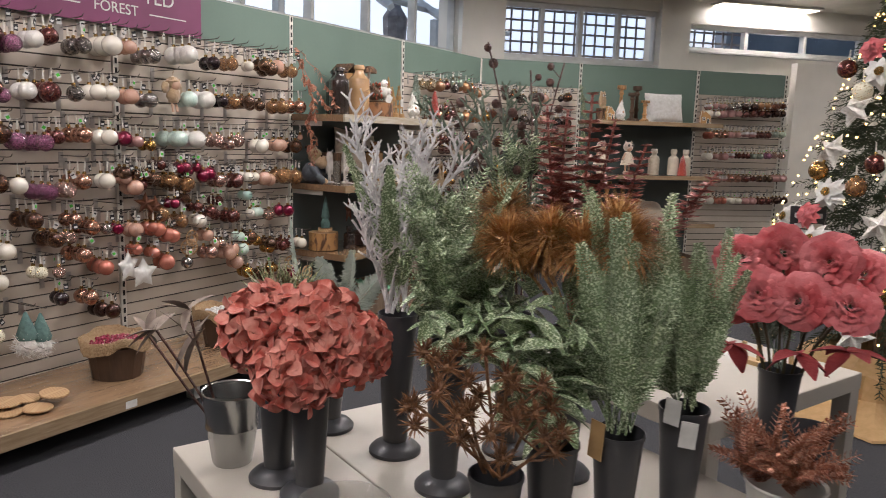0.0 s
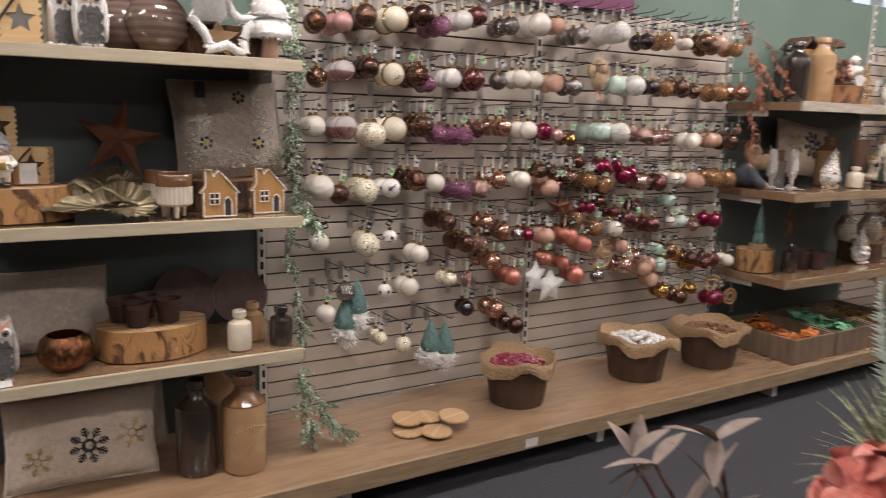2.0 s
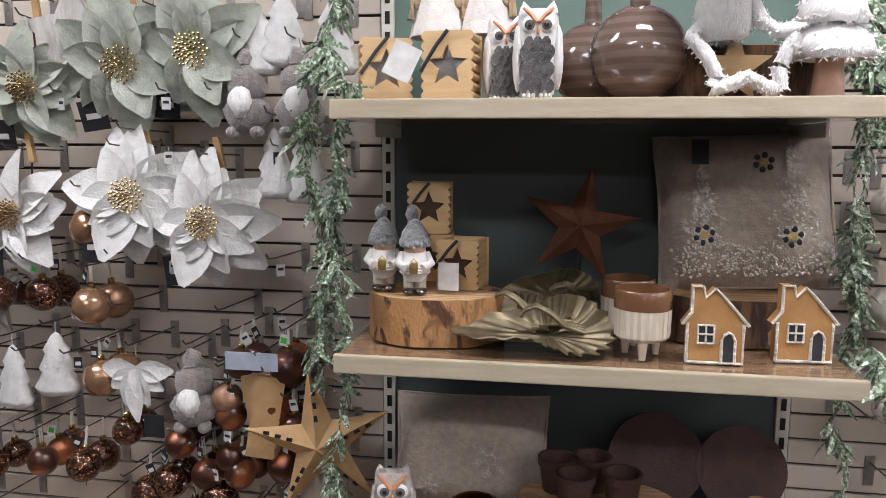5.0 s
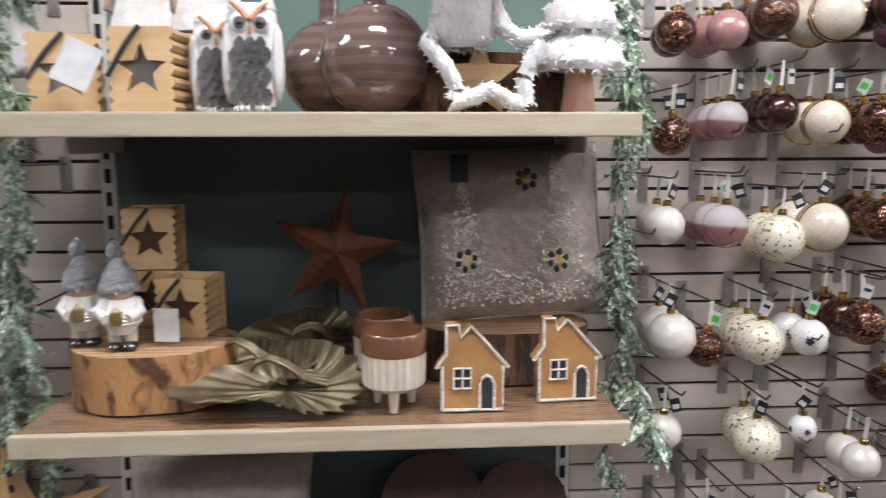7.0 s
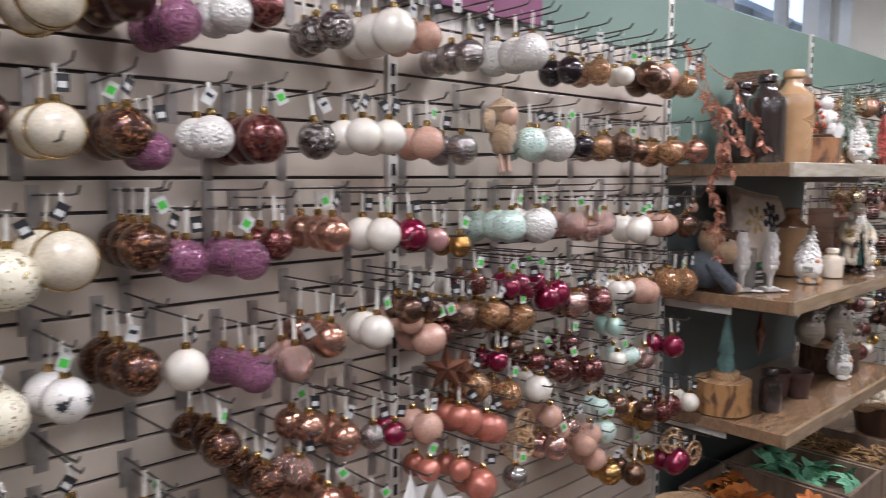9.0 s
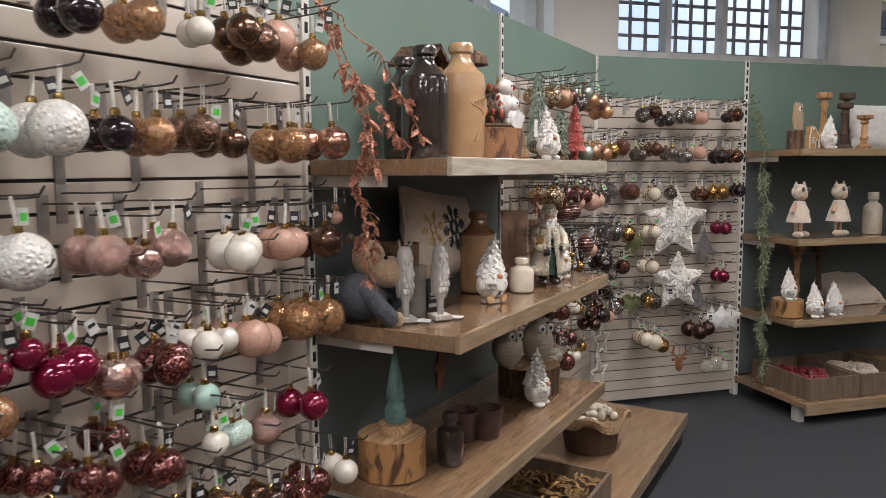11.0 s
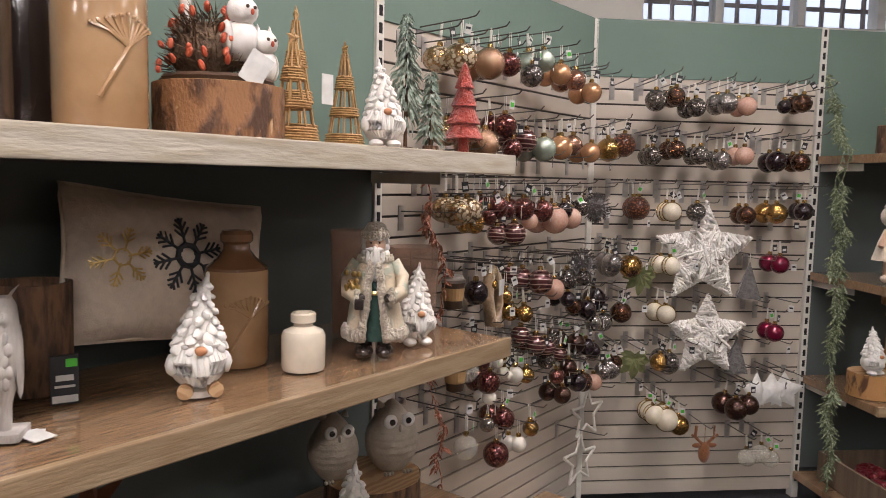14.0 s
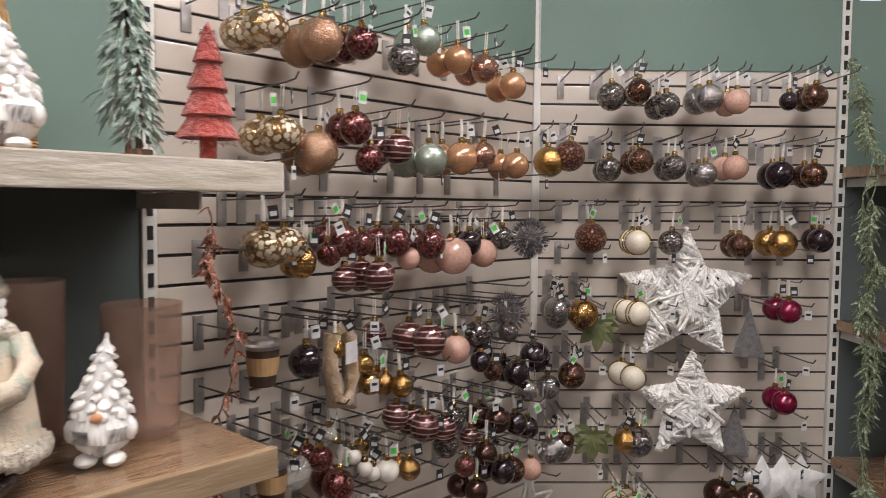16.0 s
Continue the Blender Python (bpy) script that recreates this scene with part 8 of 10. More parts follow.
# hung ornaments
felt_tree(T1, 1.25, 0.66)
felt_tree(T1, 1.20, 0.60)
felt_tree(T1, 1.60, 0.45)
felt_tree(T1, 1.67, 0.43)
for a, z in ((2.27, 1.0), (2.33, 0.98)):
    t = hung("wooden_star", T1, a, z, 0.06, 0.17, "small brown carved wooden star on a hook", "ornament", "brown wooden stars", hang_random.uniform(-30, 30))
    part("star", star_mesh(0.065, 0.012, 0.4), RUST, t)
felt_star(T1, 2.16, 0.67)
felt_star(T1, 2.25, 0.62)
wood_disc(T1, 3.39, 0.53)
wood_disc(T1, 3.55, 0.44)
wood_disc(T1, 2.57, 0.78)
wood_disc(T1, 2.55, 0.73)
plush_angel(T1, 2.46, 1.59)
twig_star(T2, 0.48, 1.165)
twig_star(T2, 0.51, 0.80)
cloth_cone(T2, 0.71, 1.04)
cloth_cone(T2, 0.67, 0.71)
felt_star(T2, 0.74, 0.56)
felt_star(T2, 0.81, 0.56)
felt_star(T2, 0.87, 0.56)
leaf_pick(T2, 0.18, 0.66)
leaf_pick(T2, 0.19, 1.03)
fur_ball(T1, 6.01, 1.36)
fur_ball(T1, 5.91, 1.14)
fur_boot(T1, 5.27, 1.09)
paper_cup(T1, 5.06, 1.12)
paper_cup(T1, 5.08, 0.86)
wire_star(T1, 6.08, 0.48)
wire_star(T1, 6.03, 0.29)
deer_head(T2, 0.51, 0.31)
# left panel
poinsettia(T1, -0.50, 1.29)
poinsettia_pale(T1, -0.96, 1.62, 0.15)
poinsettia(T1, -1.02, 1.3, 0.15)
poinsettia(T1, -1.22, 1.52, 0.15)
wood_star(T1, -0.83, 1.74)
wood_star(T1, -1.2, 1.1)
for a, z in ((-0.18, 1.72), (-0.3, 1.74), (-0.37, 1.72), (-0.95, 0.9), (-1.08, 0.86), (-1.2, 0.8)):
    white_tree(T1, a, z)
poinsettia(T1, -0.70, 1.35)
poinsettia_pale(T1, -0.70, 1.67)
poinsettia_pale(T1, -0.51, 1.70)
paper_star(T1, -0.21, 0.76)
folded_star(T1, -0.375, 0.81)
felt_leaf(T1, -0.71, 0.86)
gnome_plush(T1, -0.39, 1.58)
gnome_plush(T1, -0.26, 1.58)
gnome_plush(T1, -0.56, 0.84)
white_tree(T1, -0.33, 1.43)
white_tree(T1, -0.25, 1.42)
plush_tree(T1, -0.19, 0.57)
plush_tree(T1, -0.25, 0.58)
# left panel baubles
hang(T1, (
    (-1.3, 1.2, "tn", 95, 2), (-1.12, 1.08, "hx", 90, 2), (-0.98, 1.08, "br", 90, 2), (-0.84, 1.06, "tn", 95, 2), (-1.3, 0.62, "hx", 90, 2), (-1.16, 0.6, "br", 85, 2),
    (-1.02, 0.62, "hx", 85, 3), (-0.88, 0.62, "br", 90, 2), (-0.36, 0.82, "hx", 90, 2), (-0.3, 0.76, "hx", 85, 2), (-0.6, 0.7, "hx", 85, 3), (-0.76, 0.72, "br", 85, 2),
    (-0.83, 0.86, "tn", 125, 2), (-0.82, 1.26, "tn", 100, 2), (-0.70, 0.55, "br", 105, 2), (-0.57, 0.51, "br", 80, 1),
    (-0.55, 0.62, "hx", 80, 2), (-0.47, 0.83, "tn", 80, 1), (-0.46, 0.78, "hx", 85, 1), (-0.44, 0.63, "hx", 80, 3),
    (-0.43, 0.92, "hx", 85, 2), (-0.31, 0.92, "hx", 95, 2),
))
hang(T1, (
    (-0.64, 0.59, "br", 90, 2), (-0.51, 0.55, "br", 105, 1), (-0.47, 0.67, "hx", 75, 2), (-0.41, 0.44, "hx", 95, 2),
    (-0.32, 0.66, "hx", 90, 2), (-0.23, 0.43, "hx", 85, 2),
))
# more of the lower rows
hang(T1, (
    (2.15, 1.16, "bz", 70, 2), (2.21, 0.75, "co", 65, 2), (2.22, 1.15, "bz", 65, 2), (2.24, 1.09, "dr", 65, 1), (2.31, 0.72, "co", 65, 2),
    (2.36, 1.20, "dr", 60, 2), (2.40, 0.66, "co", 90, 2), (2.43, 1.11, "am", 75, 2), (2.52, 1.01, "bz", 60, 2), (2.53, 0.64, "si", 70, 1),
    (2.61, 1.18, "cr", 60, 1), (2.67, 0.78, "pe", 70, 2), (2.70, 0.68, "rs", 75, 2), (2.76, 0.98, "dr", 60, 2), (2.78, 0.72, "rs", 65, 2),
    (2.87, 0.68, "pe", 75, 2), (2.91, 0.59, "pe", 80, 2), (2.96, 0.67, "mi", 75, 1), (2.99, 1.00, "mi", 60, 2), (3.00, 0.52, "go", 80, 2),
))
hang(T1, (
    (3.01, 0.74, "bz", 75, 2), (3.14, 0.48, "bz", 75, 2), (3.18, 0.68, "bz", 75, 2), (3.36, 0.66, "dr", 85, 2), (3.42, 0.45, "cr", 90, 1),
))
hang(T1, (
    (2.16, 1.13, "pe", 60, 3), (2.27, 1.14, "bz", 60, 2), (2.31, 1.13, "bz", 65, 2), (2.44, 1.11, "am", 70, 2), (2.49, 1.18, "cr", 55, 1),
    (2.54, 1.09, "am", 80, 2), (2.56, 1.16, "cr", 60, 2), (2.66, 1.13, "cr", 80, 1), (2.77, 1.10, "rs", 75, 2), (2.86, 1.31, "rs", 70, 2),
    (2.90, 1.09, "dr", 75, 2), (3.01, 1.11, "w", 70, 2), (3.03, 1.55, "bz", 70, 1), (3.10, 1.55, "bz", 70, 1), (3.12, 1.30, "w", 75, 2),
    (3.13, 1.10, "pe", 90, 2), (3.15, 1.80, "bz", 80, 2), (3.27, 1.31, "pe", 75, 2), (3.27, 1.80, "pe", 90, 2), (3.31, 1.55, "am", 85, 2),
))
hang(T1, (
    (3.32, 1.11, "am", 95, 2), (3.39, 1.78, "am", 80, 2), (3.42, 1.30, "bz", 90, 2), (3.43, 1.10, "am", 100, 2), (3.45, 1.56, "rg", 90, 2),
    (3.47, 1.36, "pe", 45, 1),
))
hang(T1, (
    (5.06, 1.36, "cs", 95, 1), (5.17, 1.32, "go", 55, 2), (5.20, 0.87, "dr", 60, 2), (5.23, 0.92, "cl", 45, 1), (5.23, 1.34, "dr", 60, 1),
    (5.25, 1.12, "go", 50, 1), (5.33, 1.36, "dr", 60, 1), (5.34, 1.07, "go", 50, 1), (5.34, 0.81, "w", 45, 1), (5.37, 1.14, "ds", 60, 1),
    (5.37, 1.02, "go", 55, 1), (5.37, 0.79, "w", 45, 1), (5.45, 0.92, "ds", 70, 1), (5.48, 1.32, "pe", 55, 1), (5.61, 0.85, "ds", 70, 1),
    (5.72, 1.35, "bk", 70, 2), (5.73, 0.80, "ds", 65, 1), (5.77, 1.01, "bk", 65, 1), (5.80, 0.74, "b", 70, 1), (5.83, 0.97, "br", 65, 1),
))
hang(T1, (
    (5.88, 1.08, "pw", 65, 1), (5.91, 0.66, "br", 75, 1), (5.99, 0.89, "si", 70, 1), (5.99, 0.77, "bk", 70, 1), (6.01, 0.64, "pe", 70, 1),
))
hang(T2, (
    (-0.21, 0.98, "bk", 90, 1), (-0.03, 0.97, "bk", 95, 1), (0.05, 1.12, "si", 90, 2), (0.06, 0.67, "si", 95, 1),
    (0.11, 0.91, "br", 90, 1), (0.14, 1.11, "go", 95, 1), (0.26, 0.46, "c", 90, 2), (0.33, 0.44, "c", 100, 3), (0.33, 0.69, "pw", 95, 2),
    (0.38, 0.41, "go", 90, 1), (0.64, 0.48, "b", 105, 2), (0.70, 0.26, "cl", 80, 1), (0.70, 0.50, "b", 90, 1), (0.77, 0.28, "cl", 80, 1),
    (0.82, 0.25, "cl", 80, 1),
))


joined("display_hook", "dark steel display hooks on the far panels", "hook")
joined("price_tag", "small paper price tags on the far panels", "price tag")
joined("bauble", "assorted baubles hanging on the far panels", "bauble")


# ---- garlands ----
def vine(name, label, strands, material, twig, leaf_l, leaf_w, density, seed):
    """A hanging leaf garland: strands as lists of points."""
    g = thing(name, label, "garland", at=Matrix.Identity(4))
    rnd = random.Random(seed)
    for pts in strands:
        pts = [Vector(p) for p in pts]
        fine = []
        for p, q in zip(pts, pts[1:]):
            k = max(3, int((q - p).length / 0.018))
            fine += [p.lerp(q, i / k) + Vector((rnd.uniform(-1, 1), rnd.uniform(-1, 1), 0)) * 0.004 + Vector((noise.noise(p.lerp(q, i / k) * 9 + Vector((seed, 3, 0))), noise.noise(p.lerp(q, i / k) * 9 + Vector((0, seed, 7))), 0)) * 0.03 for i in range(k)]
        fine.append(pts[-1])
        bm = bmesh.new()
        pipe(bm, fine, 0.0022, 5)
        for i, p in enumerate(fine[:-1]):
            clump = max(0.0, 0.5 + 1.7 * noise.noise(p * 13 + Vector((seed, 0, 0))))
            for k in range(round(density * 0.36 * clump + rnd.random() * 0.8)):
                m = Matrix.Translation(p) @ pose(0, 0, 0, rnd.uniform(-70, 70), rnd.uniform(10, 85), rnd.uniform(0, 360))
                leaf(bm, m, leaf_w * rnd.uniform(0.7, 1.2), leaf_l * rnd.uniform(0.6, 1.25), rnd.uniform(0, 0.4), 3)
        part("strand", bm, material, g)
    return g


def P(T, a, d, z):
    return tuple(T @ Vector((a, -d, z)))


vine("leaf_garland", "glittery pale green leaf garland hanging beside the shelves",
     [[P(T1, 0.965, 0.1, 1.95), P(T1, 0.975, 0.24, 1.7), P(T1, 0.965, 0.26, 1.4), P(T1, 0.975, 0.22, 1.1), P(T1, 0.97, 0.2, 0.85), P(T1, 0.98, 0.25, 0.6)],
      [P(T1, 0.95, 0.1, 1.95), P(T1, 0.94, 0.28, 1.62), P(T1, 0.955, 0.26, 1.2)],
      [P(T1, 0.96, 0.3, 0.75), P(T1, 0.97, 0.34, 0.5), P(T1, 0.96, 0.4, 0.3), P(T1, 0.98, 0.43, 0.172)],
      [P(T1, 0.97, 0.36, 0.42), P(T1, 1.06, 0.4, 0.25), P(T1, 1.17, 0.42, 0.19)],
      [P(T1, 0.93, 0.4, 1.1), P(T1, 0.97, 0.46, 1.05), P(T1, 0.99, 0.47, 1.0)]], GLITTERLEAF, WIRE, 0.056, 0.017, 15, 11)
vine("leaf_garland", "glittery pale green leaf garland hanging beside the shelves",
     [[P(T1, -0.13, 0.1, 1.95), P(T1, -0.16, 0.3, 1.7), P(T1, -0.12, 0.33, 1.45), P(T1, -0.16, 0.3, 1.2), P(T1, -0.13, 0.31, 0.95), P(T1, -0.15, 0.3, 0.7), P(T1, -0.2, 0.3, 0.4)],
      [P(T1, -0.15, 0.1, 1.95), P(T1, -0.2, 0.3, 1.6), P(T1, -0.18, 0.3, 1.2), P(T1, -0.2, 0.28, 0.9)],
      [P(T1, -0.12, 0.35, 1.66), P(T1, -0.07, 0.44, 1.6), P(T1, -0.01, 0.47, 1.585)],
      [P(T1, -0.14, 0.34, 1.25), P(T1, -0.09, 0.42, 1.22), P(T1, -0.04, 0.45, 1.18)],
      [P(T1, -0.14, 0.34, 0.75), P(T1, -0.1, 0.44, 0.7), P(T1, -0.06, 0.46, 0.68)]], GLITTERLEAF, WIRE, 0.058, 0.017, 15, 12)
vine("leaf_garland", "fine silvery green leaf garland hanging beside the angled bay",
     [[P(T2, 1.03, 0.1, 1.95), P(T2, 1.03, 0.22, 1.7), P(T2, 1.0, 0.27, 1.35), P(T2, 1.03, 0.25, 1.0), P(T2, 1.0, 0.28, 0.6), P(T2, 0.99, 0.32, 0.3)],
      [P(T2, 1.02, 0.1, 1.9), P(T2, 1.03, 0.26, 1.62), P(T2, 1.0, 0.3, 1.3), P(T2, 1.02, 0.28, 0.95), P(T2, 0.99, 0.3, 0.6), P(T2, 0.98, 0.33, 0.25)],
      [P(T2, 0.99, 0.25, 1.2), P(T2, 0.98, 0.3, 0.8), P(T2, 0.97, 0.35, 0.4), P(T2, 0.96, 0.38, 0.2)]], FINELEAF, WIRE, 0.042, 0.0095, 30, 13)
vine("copper_garland", "copper glitter leaf garland hanging beside the wide bay",
     [[P(T1, 3.5, 0.1, 1.95), P(T1, 3.5, 0.24, 1.75), P(T1, 3.47, 0.26, 1.5), P(T1, 3.49, 0.25, 1.3), P(T1, 3.48, 0.26, 1.18)],
      [P(T1, 3.53, 0.12, 1.93), P(T1, 3.55, 0.28, 1.78), P(T1, 3.6, 0.34, 1.66), P(T1, 3.62, 0.36, 1.56)],
      [P(T1, 3.49, 0.24, 1.72), P(T1, 3.55, 0.3, 1.62), P(T1, 3.64, 0.32, 1.54)],
      [P(T1, 3.52, 0.1, 1.94), P(T1, 3.53, 0.22, 1.66), P(T1, 3.52, 0.24, 1.36), P(T1, 3.54, 0.25, 1.24)],
      [P(T1, 3.47, 0.2, 1.8), P(T1, 3.45, 0.3, 1.64), P(T1, 3.46, 0.32, 1.48)]], COPPERLEAF, WIRE, 0.034, 0.02, 6, 14)
vine("copper_garland", "copper twig garland hanging behind the glass vases",
     [[P(T1, 4.94, 0.14, 1.45), P(T1, 4.97, 0.2, 1.2), P(T1, 4.95, 0.18, 0.95), P(T1, 4.98, 0.2, 0.7), P(T1, 4.95, 0.2, 0.4)]], COPPERLEAF, WIRE, 0.035, 0.012, 11, 15)


# ---- the table of flowers ----
TZ = 0.66
VASE = mat("charcoal_plastic", (0.045, 0.045, 0.05), 0.38, second=(0.055, 0.055, 0.06), scale=6, bump=0.03, coat=0.1)
GALV = mat("galvanised_steel", (0.5, 0.5, 0.49), 0.22, 0.95, second=(0.38, 0.38, 0.37), scale=12, stretch=(1, 1, 0.2), bump=0.06)
STEM = mat("green_brown_stem", (0.075, 0.06, 0.03), 0.8, scale=40, bump=0.2)
ANTLER = mat("dusty_green_branch", (0.07, 0.1, 0.07), 0.7, second=(0.16, 0.2, 0.15), scale=80, bump=0.4)
HYDR = mat("coral_hydrangea_petal", (0.52, 0.1, 0.07), 0.7, second=(0.68, 0.28, 0.22), scale=44, bump=0.35, sheen=0.2)
ROSE = mat("coral_rose_petal", (0.56, 0.075, 0.085), 0.6, second=(0.68, 0.2, 0.21), scale=16, vary=0.08, bump=0.3, sheen=0.3)
REDLEAF = mat("red_fabric_leaf", (0.34, 0.035, 0.04), 0.7, second=(0.26, 0.025, 0.03), scale=25, bump=0.3)
CORALW = mat("frosted_white_branch", (0.75, 0.73, 0.73), 0.85, second=(0.58, 0.55, 0.56), scale=60, bump=0.7)
BROWNTIN = mat("copper_tinsel", (0.36, 0.16, 0.05), 0.34, 0.2, second=(0.66, 0.4, 0.17), scale=70, lo=0.45, hi=0.6, bump=0.3)
SPIRE = mat("burgundy_glitter", (0.4, 0.12, 0.1), 0.4, 0.1, second=(0.7, 0.4, 0.35), scale=150, lo=0.52, hi=0.62, bump=0.6)
DARKBERRY = mat("dark_berry", (0.05, 0.024, 0.02), 0.35, 0.3, second=(0.14, 0.07, 0.055), scale=60, bump=0.5)
THISTLE = mat("brown_thistle", (0.12, 0.052, 0.022), 0.5, 0.1, second=(0.27, 0.13, 0.06), scale=80, bump=0.3)
GRASS = mat("gold_green_grass", (0.12, 0.145, 0.06), 0.4, 0.1, second=(0.42, 0.43, 0.25), scale=120, lo=0.48, hi=0.62, bump=0.3)
PALEFERN = mat("pale_fern", (0.38, 0.45, 0.38), 0.75, second=(0.5, 0.56, 0.5), scale=40, bump=0.3)
SPRUCE = mat("glitter_spruce", (0.2, 0.28, 0.14), 0.3, 0.05, second=(0.76, 0.84, 0.62), scale=230, lo=0.5, hi=0.58, bump=0.6, second_metal=0.5)
DRY = mat("dried_pod", (0.3, 0.235, 0.19), 0.7, second=(0.19, 0.14, 0.115), scale=30, bump=0.3)


def display_table(at, w, d, h, label):
    t = thing("display_table", label, "table", at=at, group="white display tables")
    part("tabletop", boxed(0, w, 0, d, h - 0.05, h, bevel=0.004), TABLE, t)
    for x in (0.002, w - 0.052):
        for y in (0.002, d - 0.052):
            part("leg", boxed(x, x + 0.05, y, y + 0.05, 0, h - 0.05, bevel=0.002), TABLE, t)
    return t


TT = pose(-1.32, 0.83, 0, 0, 0, -23)
display_table(TT @ pose(0, 0, 0), 1.25, 0.31, TZ, "low white laminate display table with square legs")
display_table(TT @ pose(0, 0.314, 0), 1.25, 0.66, TZ, "low white laminate display table with square legs")
display_table(TT @ pose(0.15, 0.985, 0), 0.62, 0.72, 0.78, "taller white laminate display table with square legs")


def florist_vase(x, y, r=0.047, h=0.36, base=0.062, z=TZ):
    v = thing("florist_vase", "charcoal plastic florist vase on a flared foot", "vase", at=pose(x, y, z), group="charcoal florist vases")
    part("body", spin([(r * 0.62, 0.02), (r * 0.66, 0.05), (r, h), (r * 1.03, h), (r * 1.03, h - 0.008), (r * 0.95, h - 0.002), (r * 0.6, 0.06), (0, 0.05)], 32), VASE, v, soft=40)
    part("foot", spin([(0, 0), (base, 0), (base, 0.008), (base * 0.85, 0.018), (r * 0.64, 0.03), (0, 0.03)], 32), VASE, v, soft=40)
    return v


def curve_to(p, q, rnd, sag=0.1, n=8):
    p, q = Vector(p), Vector(q)
    side = Vector((rnd.uniform(-1, 1), rnd.uniform(-1, 1), 0)) * sag * (q - p).length
    return [p.lerp(q, i / n) + side * math.sin(math.pi * i / n) * 0.5 - Vector((0, 0, sag * 0.4 * (i / n) ** 3 * (q - p).length)) for i in range(n + 1)]


def path_at(pts, u):
    f = u * (len(pts) - 1)
    i = min(int(f), len(pts) - 2)
    return pts[i].lerp(pts[i + 1], f - i), (pts[i + 1] - pts[i]).normalized()


def frond(bm, pts, n, l, w, start=0.25, droop=0.3, spread=62, rnd=None, whorl=2, shrink=0.75):
    """Leaflets in pairs or whorls along a stem."""
    pipe(bm, pts, 0.0018, 4, 0.5)
    for i in range(n):
        u = start + (1 - start) * i / n
        p, t = path_at(pts, u)
        a = t.orthogonal().normalized()
        b = t.cross(a)
        k = l * (1 - shrink * (u - start) / (1 - start + 1e-6)) * rnd.uniform(0.8, 1.15)
        turn = rnd.uniform(0, 6.28) if whorl > 2 else 0.3 * math.sin(i)
        for j in range(whorl):
            w0 = turn + 2 * math.pi * j / whorl
            out = a * math.cos(w0) + b * math.sin(w0)
            d = (out * math.sin(radians(spread)) + t * math.cos(radians(spread))).normalized()
            z = out.cross(t).normalized()
            m = Matrix((d, z, d.cross(z))).transposed().to_4x4()
            leaf(bm, Matrix.Translation(p) @ m, w, k, droop, 2)


def bunch(name, label, foot, tips, build, material, seed, stem=None):
    """Stems from one vase mouth to their tips; build(bm, pts, rnd) dresses each stem."""
    b = thing(name, label, "artificial plant", at=Matrix.Identity(4))
    rnd = random.Random(seed)
    for tip in tips:
        start = Vector(foot) + Vector((rnd.uniform(-0.02, 0.02), rnd.uniform(-0.02, 0.02), 0))
        bm = bmesh.new()
        build(bm, curve_to(start, tip, rnd), rnd)
        part("stem", bm, material, b)
    return b


def around(c, r, h0, h1, n, seed):
    rnd = random.Random(seed)
    return [(c[0] + r * math.cos(i * 2.4) * rnd.uniform(0.4, 1), c[1] + r * math.sin(i * 2.4) * rnd.uniform(0.4, 1), rnd.uniform(h0, h1)) for i in range(n)]


# vases: place, mouth height
VASES = {"hyd": (-0.9, 0.84, 0.99), "hyd_left": (-1.01, 0.86, 0.96), "tall": (-0.88, 1.12, 1.0), "mid": (-0.69, 1.03, 0.98), "thistle": (-0.44, 0.78, 0.86),
         "front": (-0.38, 0.87, 0.9), "fern": (-0.3, 0.98, 0.9), "spruce": (-0.22, 1.12, 0.92), "rose": (-0.1, 1.5, 0.92), "back": (-0.66, 1.28, 1.0), "back2": (-0.5, 1.24, 1.0), "far": (-1.1, 1.14, 0.86)}
for k, (x, y, zt) in VASES.items():
    florist_vase(x, y, 0.046, zt - TZ)
florist_vase(-0.02, 1.32, 0.05, 0.2)


def sprig(bm, pts, rnd):
    frond(bm, pts, 36, 0.034, 0.016, 0.2, 0.1, 58, rnd, 2, 0.55)
    for i in range(6):
        p, t = path_at(pts, 0.35 + 0.1 * i)
        d = (t + Vector((rnd.uniform(-1, 1), rnd.uniform(-1, 1), rnd.uniform(-0.2, 0.6)))).normalized()
        frond(bm, [p, p + d * 0.05, p + d * 0.1], 9, 0.026, 0.011, 0.1, 0.1, 58, rnd, 2, 0.5)


def plume(bm, pts, n, l, w, rnd, fold=0.25):
    """A fern frond: two close rows of narrow leaflets that shorten to both ends."""
    pipe(bm, pts, 0.002, 4, 0.5)
    roll = rnd.uniform(0, 6.283)
    for i in range(n):
        u = 0.2 + 0.8 * i / n
        p, t = path_at(pts, u)
        a = t.orthogonal().normalized()
        a = a * math.cos(roll) + t.cross(a) * math.sin(roll)
        k = l * (0.2 + 0.8 * math.sin(math.pi * min(1, 0.12 + 0.88 * u)) ** 0.7) * rnd.uniform(0.85, 1.1)
        for s in (-1, 1):
            d = (a * s + t * 0.42 - t.cross(a) * fold).normalized()
            z = d.cross(t).normalized()
            leaf(bm, Matrix.Translation(p) @ Matrix((d, z.cross(d), z)).transposed().to_4x4(), w, k, rnd.uniform(0.0, 0.35), 2)


def comb(bm, pts, rnd):
    plume(bm, pts, 52, 0.042, 0.0068, rnd)


def rope(bm, pts, rnd):
    plume(bm, pts, 64, 0.03, 0.009, rnd, 0.1)


